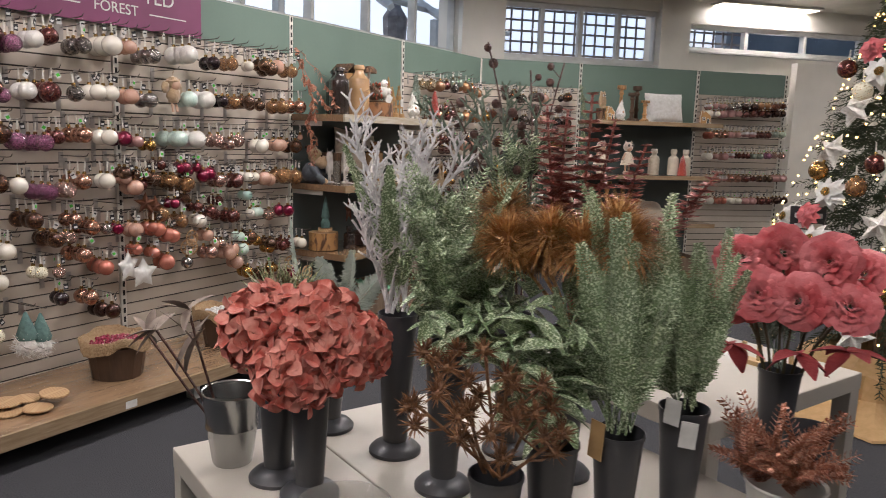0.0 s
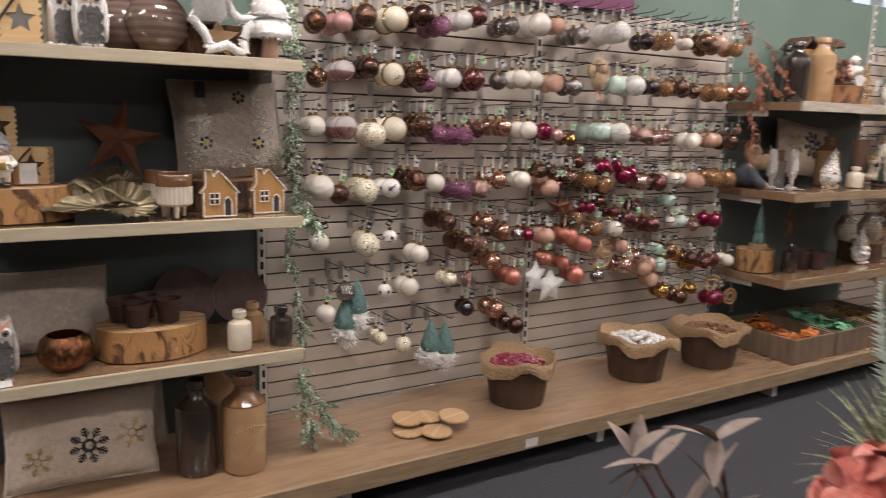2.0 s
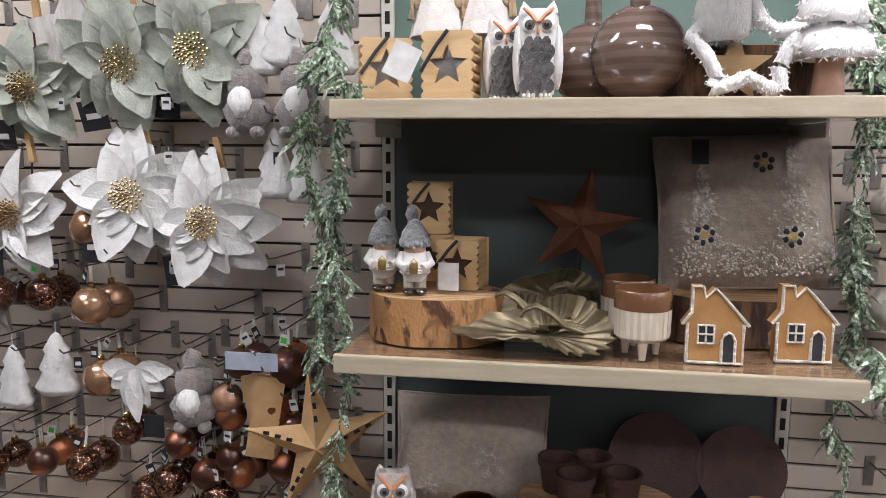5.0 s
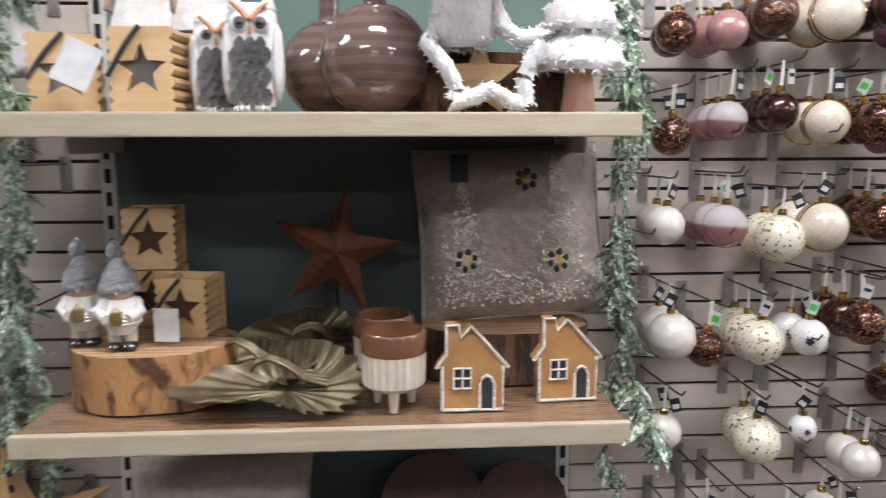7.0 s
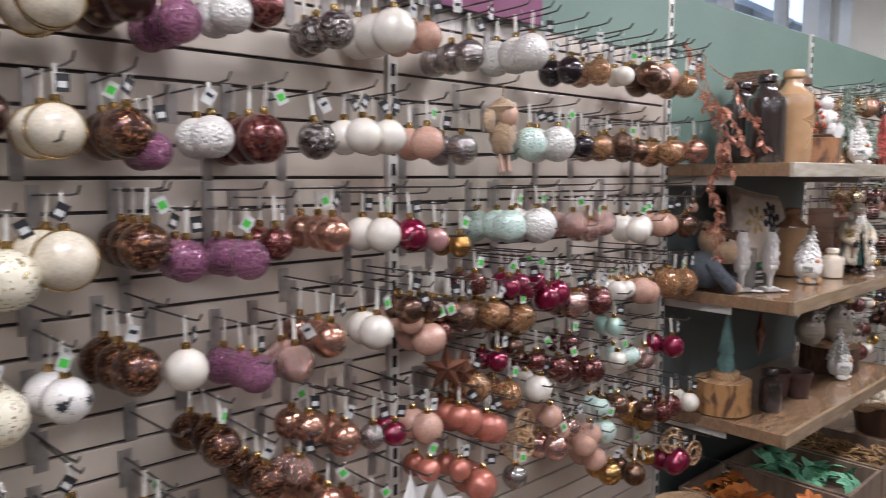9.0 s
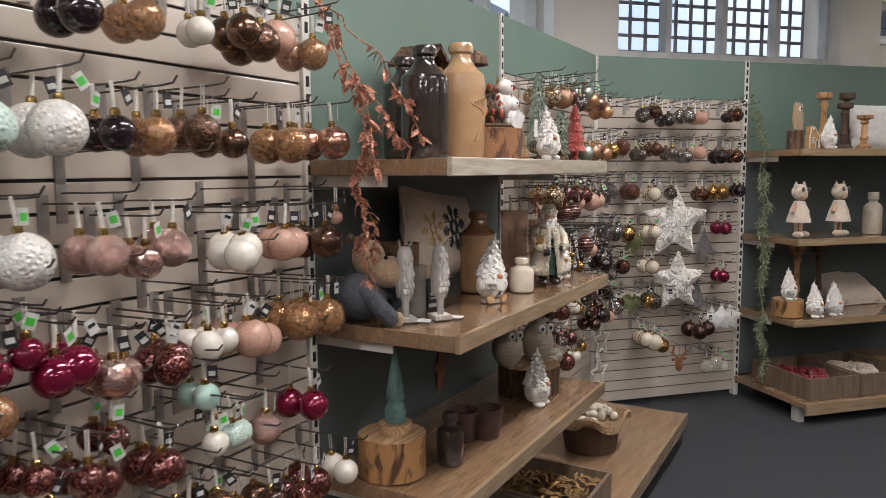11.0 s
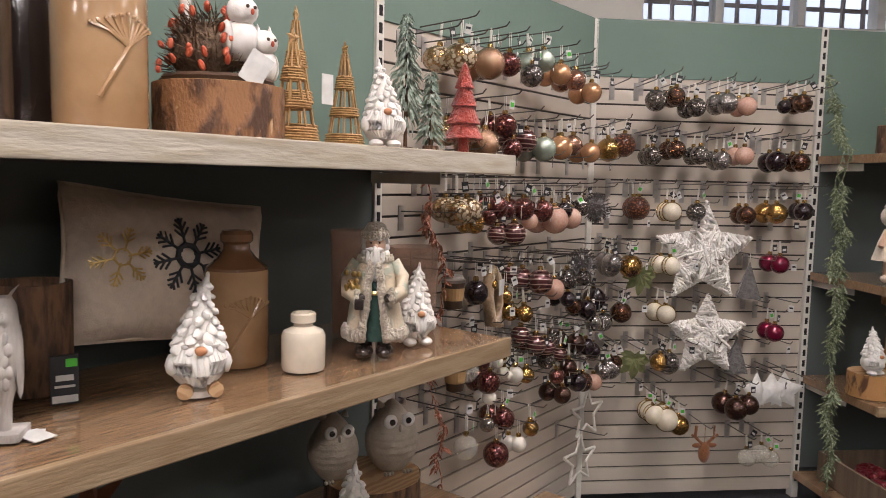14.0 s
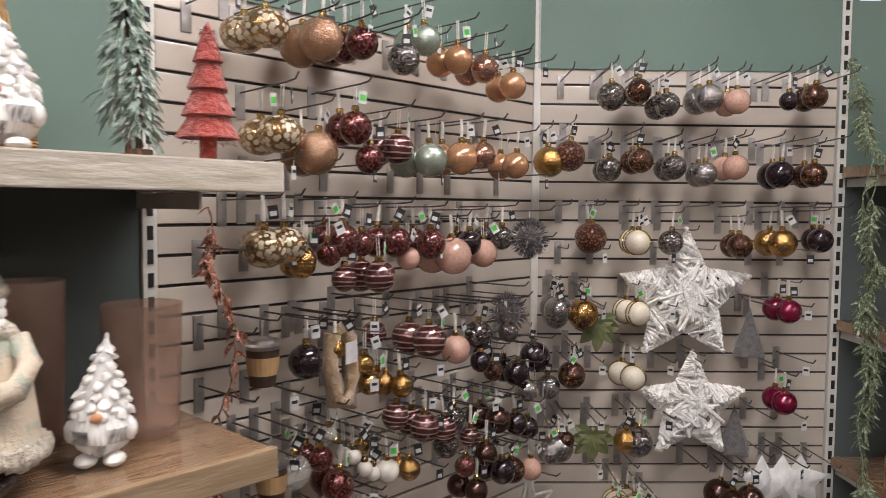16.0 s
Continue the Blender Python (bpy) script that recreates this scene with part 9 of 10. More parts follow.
def broad(bm, pts, rnd):
    pipe(bm, pts, 0.002, 5)
    for i in range(11):
        p, t = path_at(pts, 0.25 + 0.75 * i / 11)
        leaf(bm, Matrix.Translation(p) @ pose(0, 0, 0, rnd.uniform(-30, 30), rnd.uniform(-55, 25), rnd.uniform(0, 360)), 0.032, 0.075, 0.35, 6)


def needles(bm, pts, rnd):
    plume(bm, pts, 58, 0.036, 0.0055, rnd, 0.4)


def blade(bm, pts, rnd):
    for k in range(20):
        m = Matrix.Translation(pts[0].lerp(pts[-1], 0.4)) @ pose(0, 0, 0, rnd.uniform(-30, 30), rnd.uniform(-85, -25), rnd.uniform(0, 360))
        leaf(bm, m, 0.0055, rnd.uniform(0.08, 0.135), rnd.uniform(0.1, 0.5), 5)


def coral(bm, pts, rnd):
    pipe(bm, pts, 0.005, 6, 0.5)

    def grow(p, d, l, r, depth):
        q = p + d * l
        pipe(bm, [p, p.lerp(q, 0.5) + Vector((rnd.uniform(-1, 1), rnd.uniform(-1, 1), 0)) * l * 0.08, q], r, 5, 0.65)
        if depth:
            for s in (-1, 1):
                e = (d + Vector((s * rnd.uniform(0.3, 0.8), rnd.uniform(-0.6, 0.6), rnd.uniform(-0.05, 0.5)))).normalized()
                grow(q, e, l * 0.72, r * 0.8, depth - 1)
                if rnd.random() < 0.5:
                    grow(p.lerp(q, 0.6), (d + Vector((-s * 0.9, rnd.uniform(-0.5, 0.5), 0.2))).normalized(), l * 0.5, r * 0.7, depth - 1)
    for i in range(8):
        p, t = path_at(pts, 0.28 + 0.09 * i)
        grow(p, (t + Vector((rnd.uniform(-1, 1), rnd.uniform(-0.8, 0.8), rnd.uniform(-0.1, 0.4)))).normalized(), 0.05, 0.0044, 2)


def pompom(bm, pts, rnd):
    pipe(bm, pts, 0.004, 6)
    c = pts[-1]
    lump(bm, c, 0.03, seg=10)
    for i in range(800):
        m = Matrix.Translation(c) @ pose(0, 0, 0, 0, -math.degrees(math.asin(rnd.uniform(-0.6, 1))), rnd.uniform(0, 360))
        leaf(bm, m @ Matrix.Translation((0.02, 0, 0)), 0.003, rnd.uniform(0.04, 0.066), rnd.uniform(-0.1, 0.5), 2)


def tower(bm, pts, rnd):
    pipe(bm, pts, 0.003, 5)
    for i in range(17):
        p, t = path_at(pts, 0.35 + 0.65 * i / 16)
        k = 0.046 * (1 - 0.7 * (i / 16) ** 2)
        for j in range(12):
            leaf(bm, Matrix.Translation(p) @ pose(0, 0, 0, rnd.uniform(-20, 20), rnd.uniform(-14, 10), 30 * j + 11 * i), k * 0.5, k, -0.15, 3)


def berries(bm, pts, rnd):
    pipe(bm, pts, 0.0022, 5)
    for i in range(9):
        p, t = path_at(pts, 0.4 + 0.6 * i / 9)
        q = p + Vector((rnd.uniform(-0.04, 0.04), rnd.uniform(-0.04, 0.04), rnd.uniform(0, 0.03)))
        pipe(bm, [p, q], 0.0014, 4)
        lump(bm, q, rnd.uniform(0.009, 0.014), seg=8)


def thistles(bm, pts, rnd):
    pipe(bm, pts, 0.003, 5)
    for i in range(4):
        p, t = path_at(pts, 0.45 + 0.55 * i / 3)
        q = p + Vector((rnd.uniform(-0.06, 0.06), rnd.uniform(-0.06, 0.06), rnd.uniform(0, 0.05))) * (0 if i == 3 else 1)
        if i < 3:
            pipe(bm, [p, p.lerp(q, 0.5) + Vector((0, 0, -0.006)), q], 0.0022, 5)
        lump(bm, q, 0.009, seg=7)
        for k in range(58):
            m = Matrix.Translation(q) @ pose(0, 0, 0, rnd.uniform(0, 360), rnd.uniform(-90, 40), rnd.uniform(0, 360))
            leaf(bm, m, 0.0032, rnd.uniform(0.02, 0.032), 0.1, 2)


def tip(c, *offs):
    return [(c[0] + o[0], c[1] + o[1], o[2]) for o in offs]


V = VASES
bunch("eucalyptus_stems", "glittery pale green leaf sprays in a charcoal vase", V["mid"], around((-0.66, 1.02), 0.15, 1.08, 1.36, 18, 21), sprig, SPRUCE, 22)
bunch("coral_branches", "frosted white coral branches in a tall vase", V["tall"], [(-0.98, 1.06, 1.46), (-0.92, 1.18, 1.36), (-0.84, 1.16, 1.4), (-0.78, 1.2, 1.38), (-0.94, 1.05, 1.22), (-0.88, 1.08, 1.3), (-0.8, 1.1, 1.3), (-1.0, 1.12, 1.4), (-0.86, 1.2, 1.42)], coral, CORALW, 23)
bunch("antler_branches", "dark green coral-shaped branches behind the white ones", V["back"], [(-0.9, 1.32, 1.48), (-0.82, 1.38, 1.53), (-0.74, 1.34, 1.5), (-0.66, 1.36, 1.46)], coral, ANTLER, 24)
bunch("allium_stems", "rust brown tinsel allium pompoms on stems", V["back2"], [(-0.598, 1.08, 1.27), (-0.545, 1.0, 1.22), (-0.4, 1.01, 1.225), (-0.355, 1.07, 1.26), (-0.52, 1.07, 1.2), (-0.47, 1.02, 1.235), (-0.33, 1.03, 1.24)], pompom, BROWNTIN, 25)
bunch("glitter_spires", "burgundy glitter spires of whorled leaves", V["back2"], [(-0.575, 1.22, 1.5), (-0.535, 1.24, 1.49), (-0.475, 1.22, 1.525), (-0.43, 1.24, 1.47), (-0.38, 1.3, 1.42), (-0.24, 1.34, 1.37)], tower, SPIRE, 26)
bunch("berry_twigs", "bare dark twigs with brown berries", V["back"], [(-0.82, 1.4, 1.67), (-0.72, 1.44, 1.6), (-0.64, 1.46, 1.62), (-0.9, 1.36, 1.52)], berries, DARKBERRY, 27)
bunch("tall_green_sprays", "tall glittery green sprays", V["back"], around((-0.7, 1.34), 0.07, 1.36, 1.5, 5, 28), sprig, SPRUCE, 28)
bunch("fern_stems", "glittery green fern fronds in a charcoal vase", V["fern"], around((-0.34, 1.03), 0.12, 1.1, 1.35, 26, 31), comb, SPRUCE, 29)
bunch("spruce_stems", "glittery green needle fronds in a charcoal vase", V["spruce"], around((-0.24, 1.13), 0.12, 1.02, 1.28, 20, 33), needles, SPRUCE, 30)
bunch("leaf_sprays", "glittery green leaf sprays in a charcoal vase", V["front"], around((-0.47, 0.93), 0.13, 1.0, 1.16, 13, 35), broad, SPRUCE, 31)
bunch("ivy_sprays", "broad glittery green leaf sprays", V["mid"], around((-0.6, 0.97), 0.14, 1.02, 1.2, 12, 71), broad, SPRUCE, 72)
bunch("glitter_fronds", "arching glittery green fronds in a tall charcoal vase", V["tall"], [(-0.99, 1.05, 1.4), (-0.84, 1.02, 1.36), (-0.76, 1.04, 1.34), (-0.7, 1.04, 1.3), (-0.9, 1.2, 1.4)], rope, SPRUCE, 61)
bunch("thistle_stems", "dark brown spiky thistle heads on branching stems", V["thistle"], [(-0.55, 0.72, 1.07), (-0.5, 0.68, 1.02), (-0.44, 0.68, 1.0), (-0.4, 0.72, 1.06), (-0.36, 0.74, 1.0), (-0.46, 0.76, 1.08), (-0.58, 0.74, 0.97), (-0.33, 0.78, 0.96)], thistles, THISTLE, 32)
bunch("gold_grass", "gold-green glitter grass tuft", V["hyd_left"], around((-1.08, 0.98), 0.1, 1.05, 1.13, 10, 37), blade, GRASS, 33)
bunch("pale_fern", "pale grey-green fern fronds", V["far"], [(-1.1, 1.1, 1.12), (-1.03, 1.14, 1.14), (-0.98, 1.2, 1.08), (-1.24, 1.15, 1.2), (-1.16, 1.2, 1.08)], comb, PALEFERN, 34)
bunch("dark_palm", "dark spiky palm tuft", V["rose"], around((-0.22, 1.78), 0.12, 1.15, 1.24, 6, 39), needles, ANTLER, 35)
bunch("copper_leaf_sprays", "copper glitter leaf sprays in a white pot", (-0.04, 1.18, 0.8), around((-0.05, 1.17), 0.09, 0.82, 0.9, 6, 41), sprig, COPPERLEAF, 36)


def hydrangea():
    h = thing("hydrangea_bunch", "dusty coral red fabric hydrangea heads in a vase", "artificial flower", at=Matrix.Identity(4))
    rnd = random.Random(40)
    for c, r in (((-1.0, 0.82, 1.0), 0.085), ((-0.9, 0.86, 1.01), 0.082), ((-0.835, 0.89, 0.975), 0.068), ((-0.9, 0.8, 0.945), 0.078), ((-0.98, 0.86, 0.96), 0.07)):
        bm = bmesh.new()
        lump(bm, c, r * 0.72, seg=12)
        for i in range(84):
            z = 1 - 1.75 * (i + 0.5) / 84
            u = i * 2.39996
            n = Vector((math.sqrt(max(0, 1 - z * z)) * math.cos(u), math.sqrt(max(0, 1 - z * z)) * math.sin(u), z))
            q = n.to_track_quat("Z", "Y").to_matrix().to_4x4()
            for k in range(4):
                m = Matrix.Translation(Vector(c) + n * r * rnd.uniform(0.82, 1.06)) @ q @ pose(0, 0, 0, rnd.uniform(-25, 25), rnd.uniform(-48, 0), 90 * k + 37 * i)
                leaf(bm, m, 0.034, 0.029, rnd.uniform(-0.4, 0.5), 5)
        part("flower_head", bm, HYDR, h, soft=80)
        bm = bmesh.new()
        pipe(bm, [(c[0], c[1], c[2] - r * 0.5), ((c[0] - 0.9) / 2, (c[1] + 0.84) / 2, c[2] - 0.09), (-0.9, 0.84, 0.8)], 0.003, 5)
        part("stem", bm, STEM, h)


hydrangea()


def petal(bm, m, r0, lean, h, width, seed):
    """A cupped rose petal with a rolled, wavy rim."""
    rows = []
    for i in range(6):
        v = i / 5
        row = []
        for j in range(7):
            u = (j - 3) / 3
            a = math.radians(lean) * (0.35 + 0.65 * v) + 0.9 * max(0, v - 0.7) * (lean / 60)
            out = r0 + h * v * math.sin(a)
            up = h * v * math.cos(a) - 0.008 * abs(u) ** 2.5 * v + 0.005 * math.sin(6 * u + seed) * v * v
            swing = u * width * 0.5 * (0.7 + 0.3 * math.sin(math.pi * min(1, v * 0.8))) * (0.02 + out) / max(0.012, out)
            rad = out + 0.0025 * math.sin(4 * u + seed * 2) * v
            swing = max(-1.25, min(1.25, swing))
            row.append(bm.verts.new(m @ Vector((rad * math.cos(swing), rad * math.sin(swing), up - 0.012))))
        rows.append(row)
    for a, b in zip(rows, rows[1:]):
        for j in range(6):
            bm.faces.new((a[j], a[j + 1], b[j + 1], b[j]))


def roses():
    b = thing("rose_bunch", "large coral pink fabric roses with red leaves in a vase", "artificial flower", at=Matrix.Identity(4))
    rnd = random.Random(44)
    heads = [(-0.201, 1.5, 1.167), (-0.118, 1.52, 1.18), (-0.028, 1.5, 1.171), (-0.156, 1.45, 1.095), (-0.077, 1.45, 1.087), (0.025, 1.47, 1.09), (-0.21, 1.52, 1.07), (0.03, 1.56, 1.15)]
    for c in heads:
        bm = bmesh.new()
        face = (Vector((0.1, -0.3, 1.42)) - Vector(c)).normalized() + Vector((rnd.uniform(-0.35, 0.35), rnd.uniform(-0.2, 0.2), rnd.uniform(0, 0.7)))
        q = Matrix.Translation(c) @ face.to_track_quat("Z", "Y").to_matrix().to_4x4()
        head = None
        for ring in range(6):
            for k in range(3 + ring):
                if ring > 1:
                    bm = bmesh.new()
                petal(bm, q @ pose(0, 0, -0.004 * ring, 0, 0, 360 * (k + 0.5 * (ring % 2)) / (3 + ring) + rnd.uniform(-8, 8)), 0.003 + 0.0035 * ring, 8 + 9.5 * ring + rnd.uniform(-6, 6), 0.024 + 0.0046 * ring, 1.25 - 0.06 * ring, rnd.uniform(0, 9))
                if ring > 1:
                    part("petal", bm, ROSE, head, soft=80)
            if ring == 1:
                head = part("rose", bm, ROSE, b, soft=80)
        bm = bmesh.new()
        pipe(bm, [c, ((c[0] - 0.1) / 2, (c[1] + 1.5) / 2, 0.98), (-0.1, 1.5, 0.78)], 0.0035, 5)
        part("stem", bm, STEM, b)
    for c in ((-0.2, 1.44, 0.97), (-0.06, 1.42, 0.98), (0.03, 1.46, 0.99)):
        for k in range(6):
            bm = bmesh.new()
            leaf(bm, Matrix.Translation(c) @ pose(0, 0, 0, 0, rnd.uniform(-20, 30), 60 * k + rnd.uniform(-10, 10)), 0.04, 0.075, 0.2, 4)
            part("leaf", bm, REDLEAF, b, soft=80)


roses()

bk = thing("steel_bucket", "shiny galvanised steel bucket with a raised band", "bucket", at=pose(-1.15, 0.86, TZ))
part("body", spin([(0, 0.004), (0.042, 0), (0.045, 0.006), (0.056, 0.085), (0.059, 0.088), (0.0575, 0.1), (0.064, 0.165), (0.067, 0.168), (0.066, 0.172), (0.062, 0.17), (0.043, 0.012), (0, 0.01)], 36), GALV, bk, soft=40)
bm = bmesh.new()
pipe(bm, [(0.065 * math.cos(u), 0.065 * math.sin(u), 0.165 - 0.05 * math.sin(u)) for u in [math.pi * i / 14 for i in range(15)]], 0.002, 5)
part("handle", bm, GALV, bk)
dp = thing("dried_pod_stems", "dried pale pods and strap leaves on dark stems in a bucket", "artificial plant", at=Matrix.Identity(4))
rnd = random.Random(50)
for tipp in ((-1.36, 0.8, 0.95), (-1.3, 0.78, 0.97), (-1.24, 0.82, 1.02)):
    bm = bmesh.new()
    pts = curve_to((-1.16, 0.86, 0.7), tipp, rnd, 0.08)
    pipe(bm, pts, 0.003, 5)
    stalk = part("stem", bm, DARKBERRY, dp)
    for k in range(5):
        bm = bmesh.new()
        last = k == 4
        m = Matrix.Translation(pts[5 if last else -1]) @ (pose(0, 0, 0, 20, -75, rnd.uniform(0, 360)) if last else pose(0, 0, 0, rnd.uniform(-40, 40), rnd.uniform(-60, 40), rnd.uniform(0, 360)))
        leaf(bm, m, 0.018 if last else 0.024, 0.14 if last else 0.065, 0.4 if last else 0.2, 6)
        part("leaf", bm, DRY, stalk, soft=80)
wp = thing("white_pot", "white metal bucket pot of copper leaves", "plant pot", at=pose(-0.04, 1.18, TZ))
part("body", spin([(0, 0.004), (0.05, 0), (0.07, 0.13), (0.074, 0.133), (0.073, 0.138), (0.067, 0.134), (0.045, 0.01), (0, 0.01)], 32), WHITEMETAL, wp, soft=40)
gb = thing("glass_bowl", "clear glass bowl on the table", "bowl", at=pose(-0.76, 0.78, TZ))
part("bowl", spin([(0, 0), (0.06, 0), (0.09, 0.05), (0.093, 0.05), (0.062, 0.004), (0, 0.004)], 32), CLEARGLASS, gb, soft=40)
for x, y, z, rz in ((-0.325, 0.93, 0.86, -20), (-0.23, 1.065, 0.9, -10), (-0.2, 1.07, 0.86, 15)):
    tag_card(pose(x, y, z, 0, 4, rz), 0.03, 0.07 if x < -0.3 else 0.05, "hang tag on a bunch of stems", KRAFT if x < -0.3 else PAPER)
tr = thing("wooden_rack", "small pale wooden peg rack on the table", "rack", at=TT @ pose(0.6, 1.5, 0.78))
part("base", boxed(-0.09, 0.09, -0.02, 0.02, 0, 0.014, bevel=0.002), PINE, tr)
for i in range(4):
    part("peg", boxed(-0.08 + 0.048 * i, -0.07 + 0.048 * i, -0.005, 0.005, 0.014, 0.06), PINE, tr)


# ---- the big tree ----
BULB = mat("warm_bulb", (1.0, 0.62, 0.22), 0.4, glow=9.0, bump=0)
TREE = (0.12, 4.5)
ct = thing("christmas_tree", "tall dark green artificial fir decorated with flowers and warm lights", "christmas tree", at=pose(TREE[0], TREE[1], 0))
bm = bmesh.new()
pipe(bm, [(0, 0, 0), (0, 0, 1.4), (0, 0, 2.7)], 0.05, 8, 0.2)
part("trunk", bm, BARK, ct)
rnd = random.Random(60)
foliage = bmesh.new()
for i in range(900):
    v = rnd.random() ** 0.85
    z = 0.35 + 2.4 * v
    reach = (0.82 * (1 - v) + 0.05) * rnd.uniform(0.72, 1.04)
    u = rnd.uniform(0, 6.283)
    tip_p = Vector((reach * math.cos(u), reach * math.sin(u), z - 0.12 * reach))
    root = Vector((reach * 0.45 * math.cos(u), reach * 0.45 * math.sin(u), z + 0.02))
    frond(foliage, [root, root.lerp(tip_p, 0.5) + Vector((0, 0, 0.015)), tip_p], 13, 0.05, 0.007, 0.15, 0.1, 55, rnd, 3, 0.4)
fol = part("foliage", foliage, FIR, ct)
tagged(fol, kind="stuff")
TREEBITS = [('star', -0.248, -0.393, 1.603), ('star', -0.327, -0.433, 1.391), ('star', -0.081, -0.651, 1.036), ('star', -0.133, -0.825, 0.52), ('rose', -0.215, -0.285, 1.917), ('white', -0.318, -0.519, 1.179), ('rose', -0.412, -0.504, 1.063), ('rose', -0.227, -0.667, 0.92), ('white', -0.361, -0.592, 0.941), ('dr', -0.132, -0.535, 1.343), ('am', -0.202, -0.561, 1.226), ('cg', -0.229, -0.367, 1.704), ('dr', -0.317, -0.231, 1.831), ('white', -0.507, -0.425, 1.031), ('go', -0.383, -0.428, 1.295), ('white', -0.155, -0.371, 1.787), ('star', -0.032, -0.565, 1.316), ('rose', 0.006, -0.611, 1.184), ('star', -0.052, -0.425, 1.726), ('bk', -0.337, -0.675, 0.765), ('white', -0.119, -0.727, 0.828), ('go', -0.038, -0.761, 0.735)]
for k, (what, x, y, z) in enumerate(TREEBITS):
    m = pose(TREE[0] + x, TREE[1] + y, z, -15, (k * 37) % 40 - 20, math.degrees(math.atan2(y, x)) + 90)
    if what in ("rose", "white"):
        flower(m, 0.085 if what == "white" else 0.07, 10, ROSE if what == "rose" else WHITEPETAL, GOLDCAP if what == "white" else ROSE, "fabric_flower", "pink fabric rose clipped on the tree" if what == "rose" else "white fabric flower clipped on the tree", 3, "flowers on the tree")
    elif what == "star":
        s = thing("white_twig_star", "white-washed twig star hung in the tree", "ornament", at=m, group="stars on the tree")
        for q in range(9):
            part("twig_layer", star_mesh(0.1 - 0.008 * q, 0.006 + 0.002 * q, 0.45), WHITETWIG, s, at=pose(0, -0.006 * q, 0, 0, 2 * (q % 3) - 2, 0))
    else:
        b, fresh = bauble(what, 100)
        mm2 = m @ Matrix.Translation((0, 0, 0.1))
        if fresh:
            b.matrix_basis = mm2
        else:
            copy_thing(b, mm2)
bm = bmesh.new()
for i in range(240):
    v = rnd.random()
    z = 0.4 + 2.3 * v
    reach = 0.82 * (1 - v) + 0.01
    u = rnd.uniform(2.2, 5.6)
    lump(bm, (reach * math.cos(u), reach * math.sin(u), z), 0.006, seg=6)
tagged(part("fairy_light", bm, BULB, fol, "tiny warm glowing bulbs"), kind="stuff")
skirt = thing("tree_skirt", "crumpled brown paper skirt round the tree foot", "tree skirt", at=pose(TREE[0], TREE[1], 0))
bm = spin([(0.3, 0.3), (0.42, 0.22), (0.46, 0.1), (0.6, 0.03), (0.75, 0.012), (0.76, 0.002)], 40, wob=0.06)
for vv in bm.verts:
    vv.co.z += max(0, 0.03 * noise.noise(vv.co * 9))
part("paper", bm, KRAFT, skirt, soft=30)
sg = thing("tree_sign", "small dark price sign standing in front of the tree", "sign", at=pose(-0.28, 4.02, 0.9, -8, 0, 25))
part("board", boxed(-0.09, 0.09, -0.004, 0.004, 0, 0.2), TAGBLACK, sg)
for i in range(3):
    part("print_bar", boxed(-0.07, 0.07, -0.008, -0.005, 0.03 + 0.055 * i, 0.055 + 0.055 * i), PAPER, sg)
part("post", boxed(-0.006, 0.006, 0.004, 0.012, -0.9, 0.1), WIRE, sg)

# ---- ceiling details ----
fl = thing("ceiling_fairy_lights", "strings of warm fairy lights along the ceiling", "fairy lights", at=Matrix.Identity(4))
for k in range(3):
    bm, bb = bmesh.new(), bmesh.new()
    pts = [Vector((-2.6 + 0.22 * i + 0.3 * k, 5.6 + 0.15 * i + 0.55 * k, 2.9 - 0.05 * abs(math.sin(i * 0.9 + k)))) for i in range(22)]
    pipe(bm, pts, 0.002, 4)
    part("cable", bm, WIRE, fl)
    for p in pts:
        lump(bb, p - Vector((0, 0, 0.008)), 0.009, seg=6)
    tagged(part("bulbs", bb, BULB, fl, "tiny warm glowing bulbs"), kind="stuff")
for x, y in ((-1.75, 6.55), (-1.55, 6.7), (-0.72, 7.3), (-0.5, 7.45)):
    s = thing("spotlight", "small pale ceiling spotlight on a bracket", "spotlight", at=pose(x, y, 2.95), group="ceiling spotlights")
    part("bracket", boxed(-0.01, 0.01, -0.01, 0.01, -0.1, 0), WHITEMETAL, s)
    part("head", spin([(0, 0), (0.03, 0), (0.04, 0.1), (0.036, 0.1), (0.02, 0.03), (0, 0.03)], 16, m=pose(0, 0, -0.11, 125, 0, 40)), STEEL, s, soft=40)

# ---- banner lettering ----
def lettering(text, size, at, parent, material):
    cu = bpy.data.curves.new("lettering", "FONT")
    cu.body, cu.size, cu.extrude = text, size, 0.0008
    cu.align_x = "CENTER"
    tmp = bpy.data.objects.new("tmp", cu)
    scene.collection.objects.link(tmp)
    bpy.context.view_layer.update()
    me = bpy.data.meshes.new_from_object(tmp.evaluated_get(bpy.context.evaluated_depsgraph_get()))
    bpy.data.objects.remove(tmp)
    me.materials.clear()
    part("lettering", me, material, parent, "white lettering", at=at)


lettering("FOREST", 0.075, pose(2.22, -0.053, 1.985, 90), banner, PAPER)
lettering("TED", 0.11, pose(2.48, -0.053, 2.06, 90), banner, PAPER)
for x0, x1 in ((1.75, 2.02), (2.42, 2.66)):
    part("rule", boxed(x0, x1, -0.053, -0.051, 2.0, 2.006), PAPER, banner)

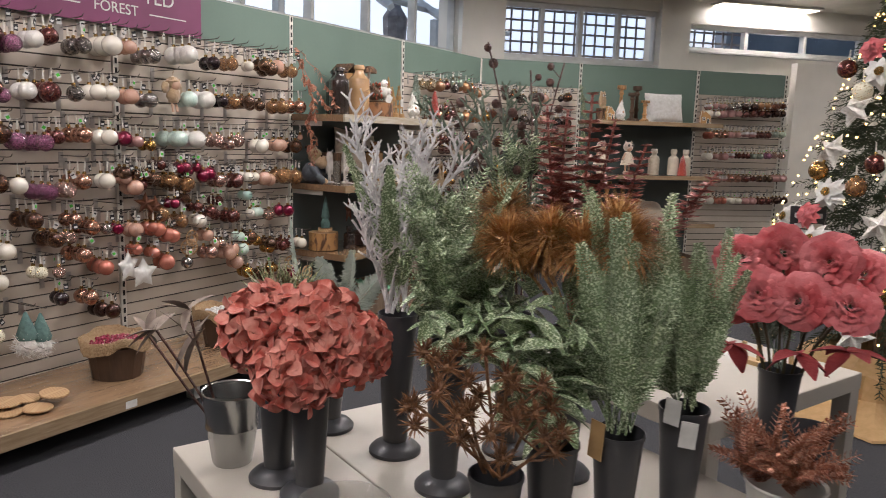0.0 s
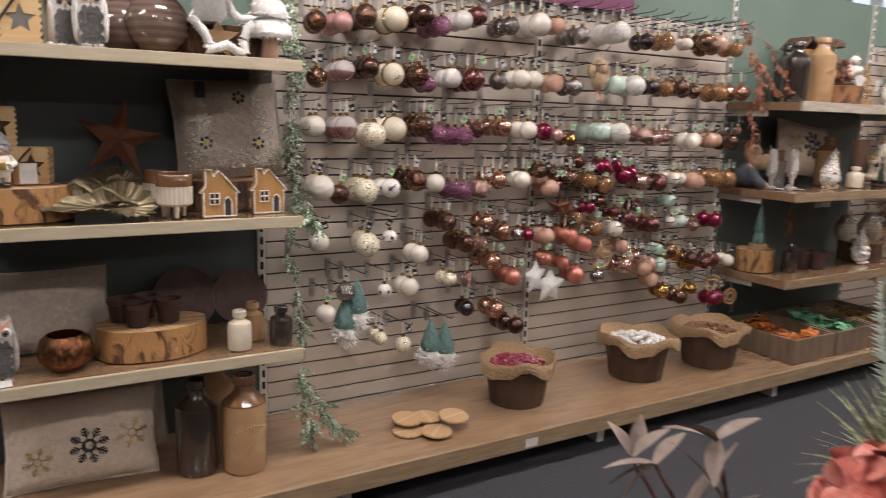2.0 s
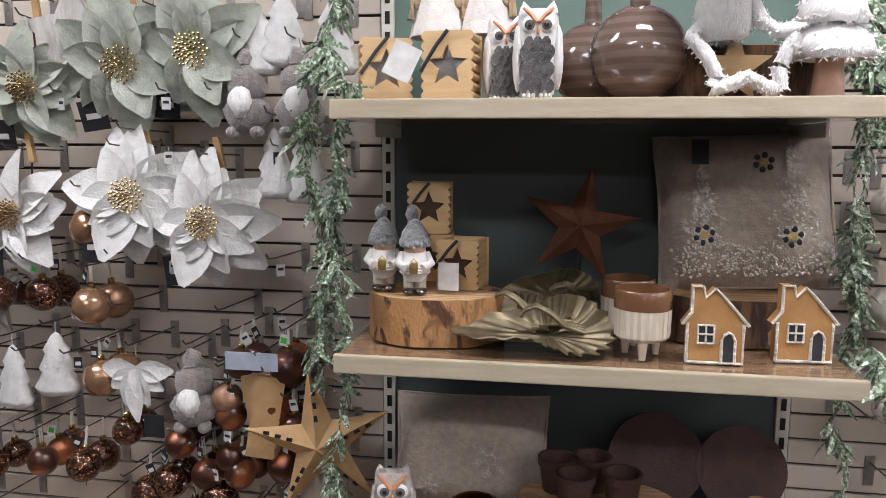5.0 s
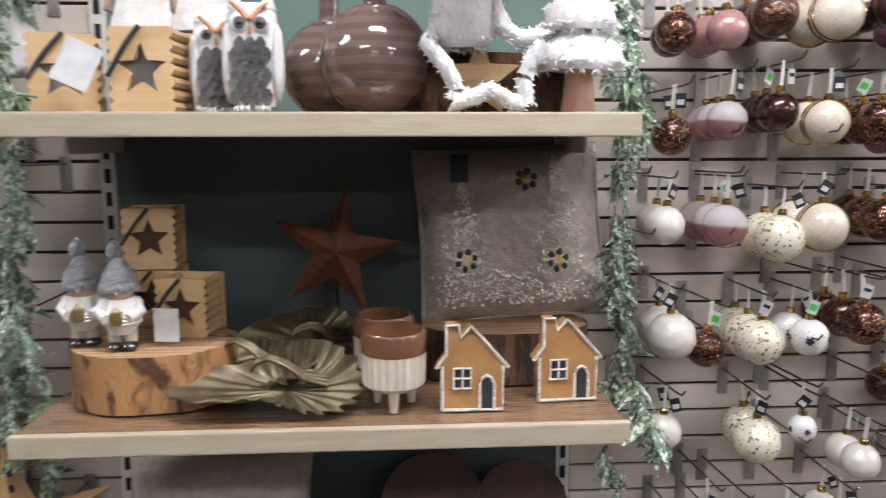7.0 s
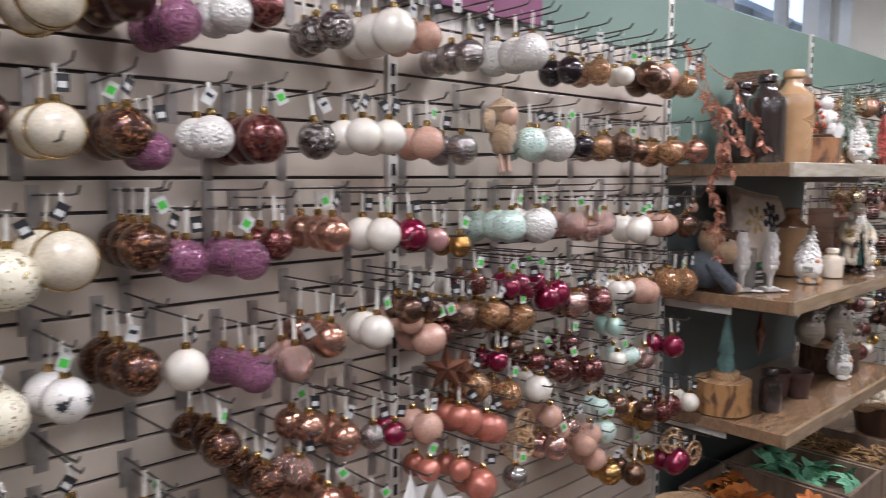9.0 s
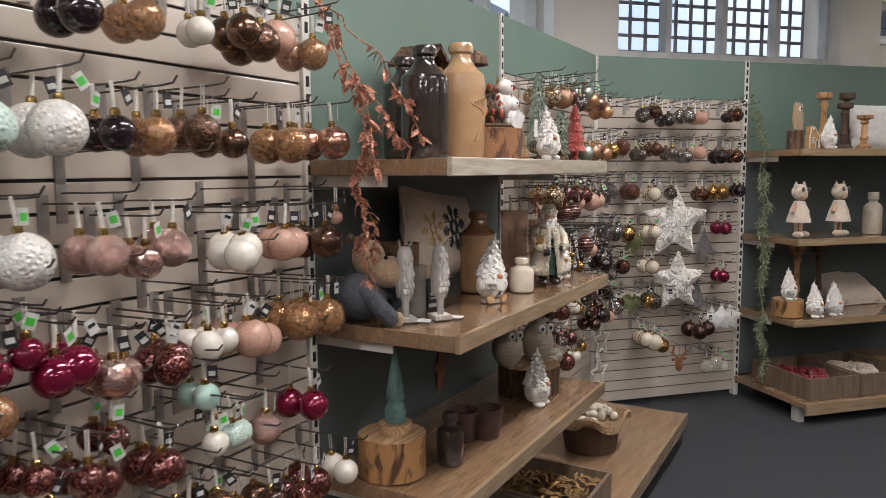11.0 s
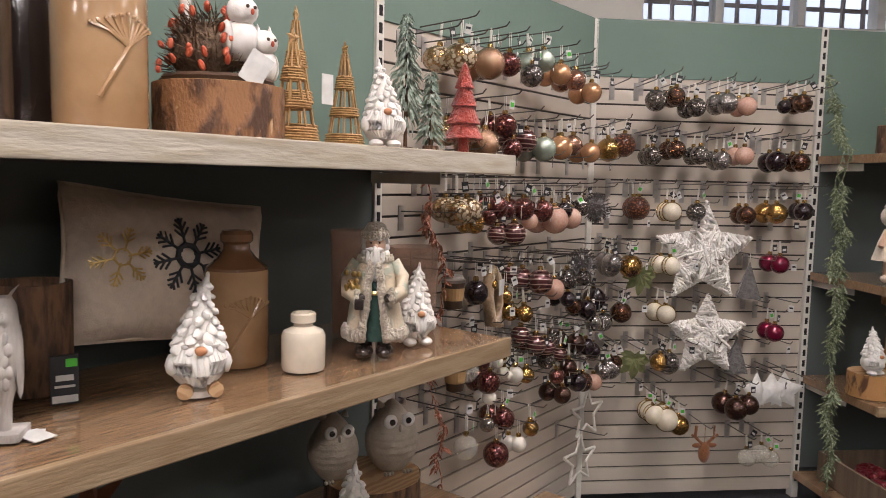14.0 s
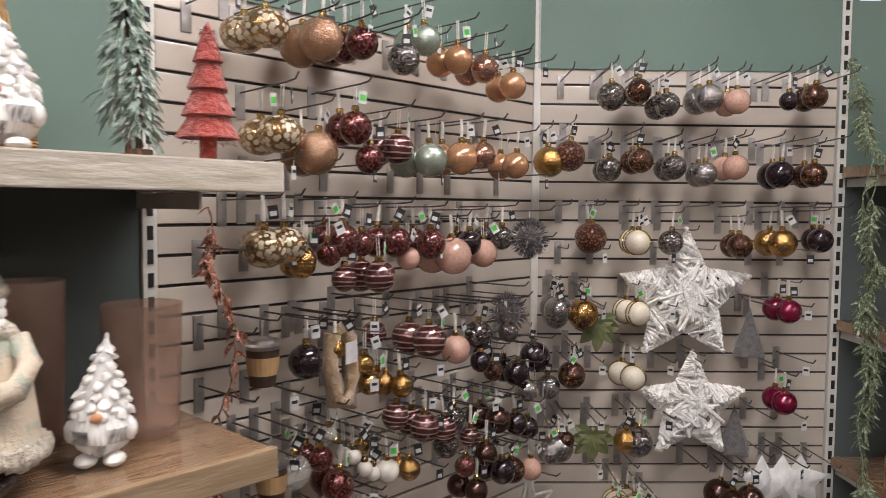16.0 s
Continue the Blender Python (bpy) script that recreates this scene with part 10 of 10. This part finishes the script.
# ---- outside the windows ----
SKYGLOW = mat("overcast_sky", (0.6, 0.71, 0.88), 1.0, second=(0.8, 0.86, 0.95), scale=0.35, glow=1.15, bump=0)
tagged(part("backdrop", boxed(-14, 16, 6.0, 6.1, 0.5, 9), SKYGLOW, at=T1), "pale overcast sky outside the windows", "backdrop", kind="structure")
tagged(part("backdrop", boxed(-3, 24, 6.0, 6.1, 0.5, 9), SKYGLOW, at=T2), "pale overcast sky outside the windows", "backdrop", kind="structure")
canopy = thing("canopy_frame", "white steel roof beams of a canopy outside", "canopy", at=T1)
for i in range(9):
    bm = bmesh.new()
    pipe(bm, [(-2 + 1.2 * i, 1.2, 2.75), (-1.2 + 1.2 * i, 4.5, 4.6)], 0.05, 4)
    part("rafter", bm, FRAME, canopy)
for z, y in ((2.95, 1.6), (3.7, 2.9)):
    bm = bmesh.new()
    pipe(bm, [(-4, y, z), (10, y, z)], 0.045, 4)
    part("purlin", bm, FRAME, canopy)
for i in range(4):
    part("post", boxed(-0.5 + 2.6 * i, -0.42 + 2.6 * i, 1.2, 1.28, 0, 2.75), FRAME, canopy)
lat = thing("lattice_screen", "dark timber lattice screen outside the window", "lattice", at=T2)
for i in range(26):
    part("upright_bar", boxed(0.3 + 0.125 * i, 0.318 + 0.125 * i, 0.8, 0.82, 2.0, 3.3), LATTICE, lat)
for i in range(9):
    part("cross_bar", boxed(0.2, 3.5, 0.82, 0.835, 2.1 + 0.115 * i, 2.122 + 0.115 * i), LATTICE, lat)
lt = thing("lantern", "dark iron lantern post seen through the window", "lantern", at=T1 @ pose(7.6, 2.0, 0))
part("post", boxed(-0.04, 0.04, -0.04, 0.04, 0, 2.4), LATTICE, lt)
part("cage", spin([(0.06, 2.4), (0.14, 2.5), (0.16, 2.85), (0.08, 2.98), (0.02, 3.1), (0, 3.12)], 8), LATTICE, lt)

nb = thing("neighbour_building", "grey-blue building seen through the strip window", "building", at=T2)
NEIGHBOUR = mat("grey_cladding", (0.2, 0.22, 0.26), 0.7, second=(0.15, 0.17, 0.2), scale=2, bump=0.1)
part("wall", boxed(4.7, 13, 3.0, 3.3, 0, 3.6), NEIGHBOUR, nb)
for i in range(8):
    w = part("window", boxed(4.9 + 0.9 * i, 5.5 + 0.9 * i, 2.97, 2.996, 2.55, 3.1), GLASS, nb)
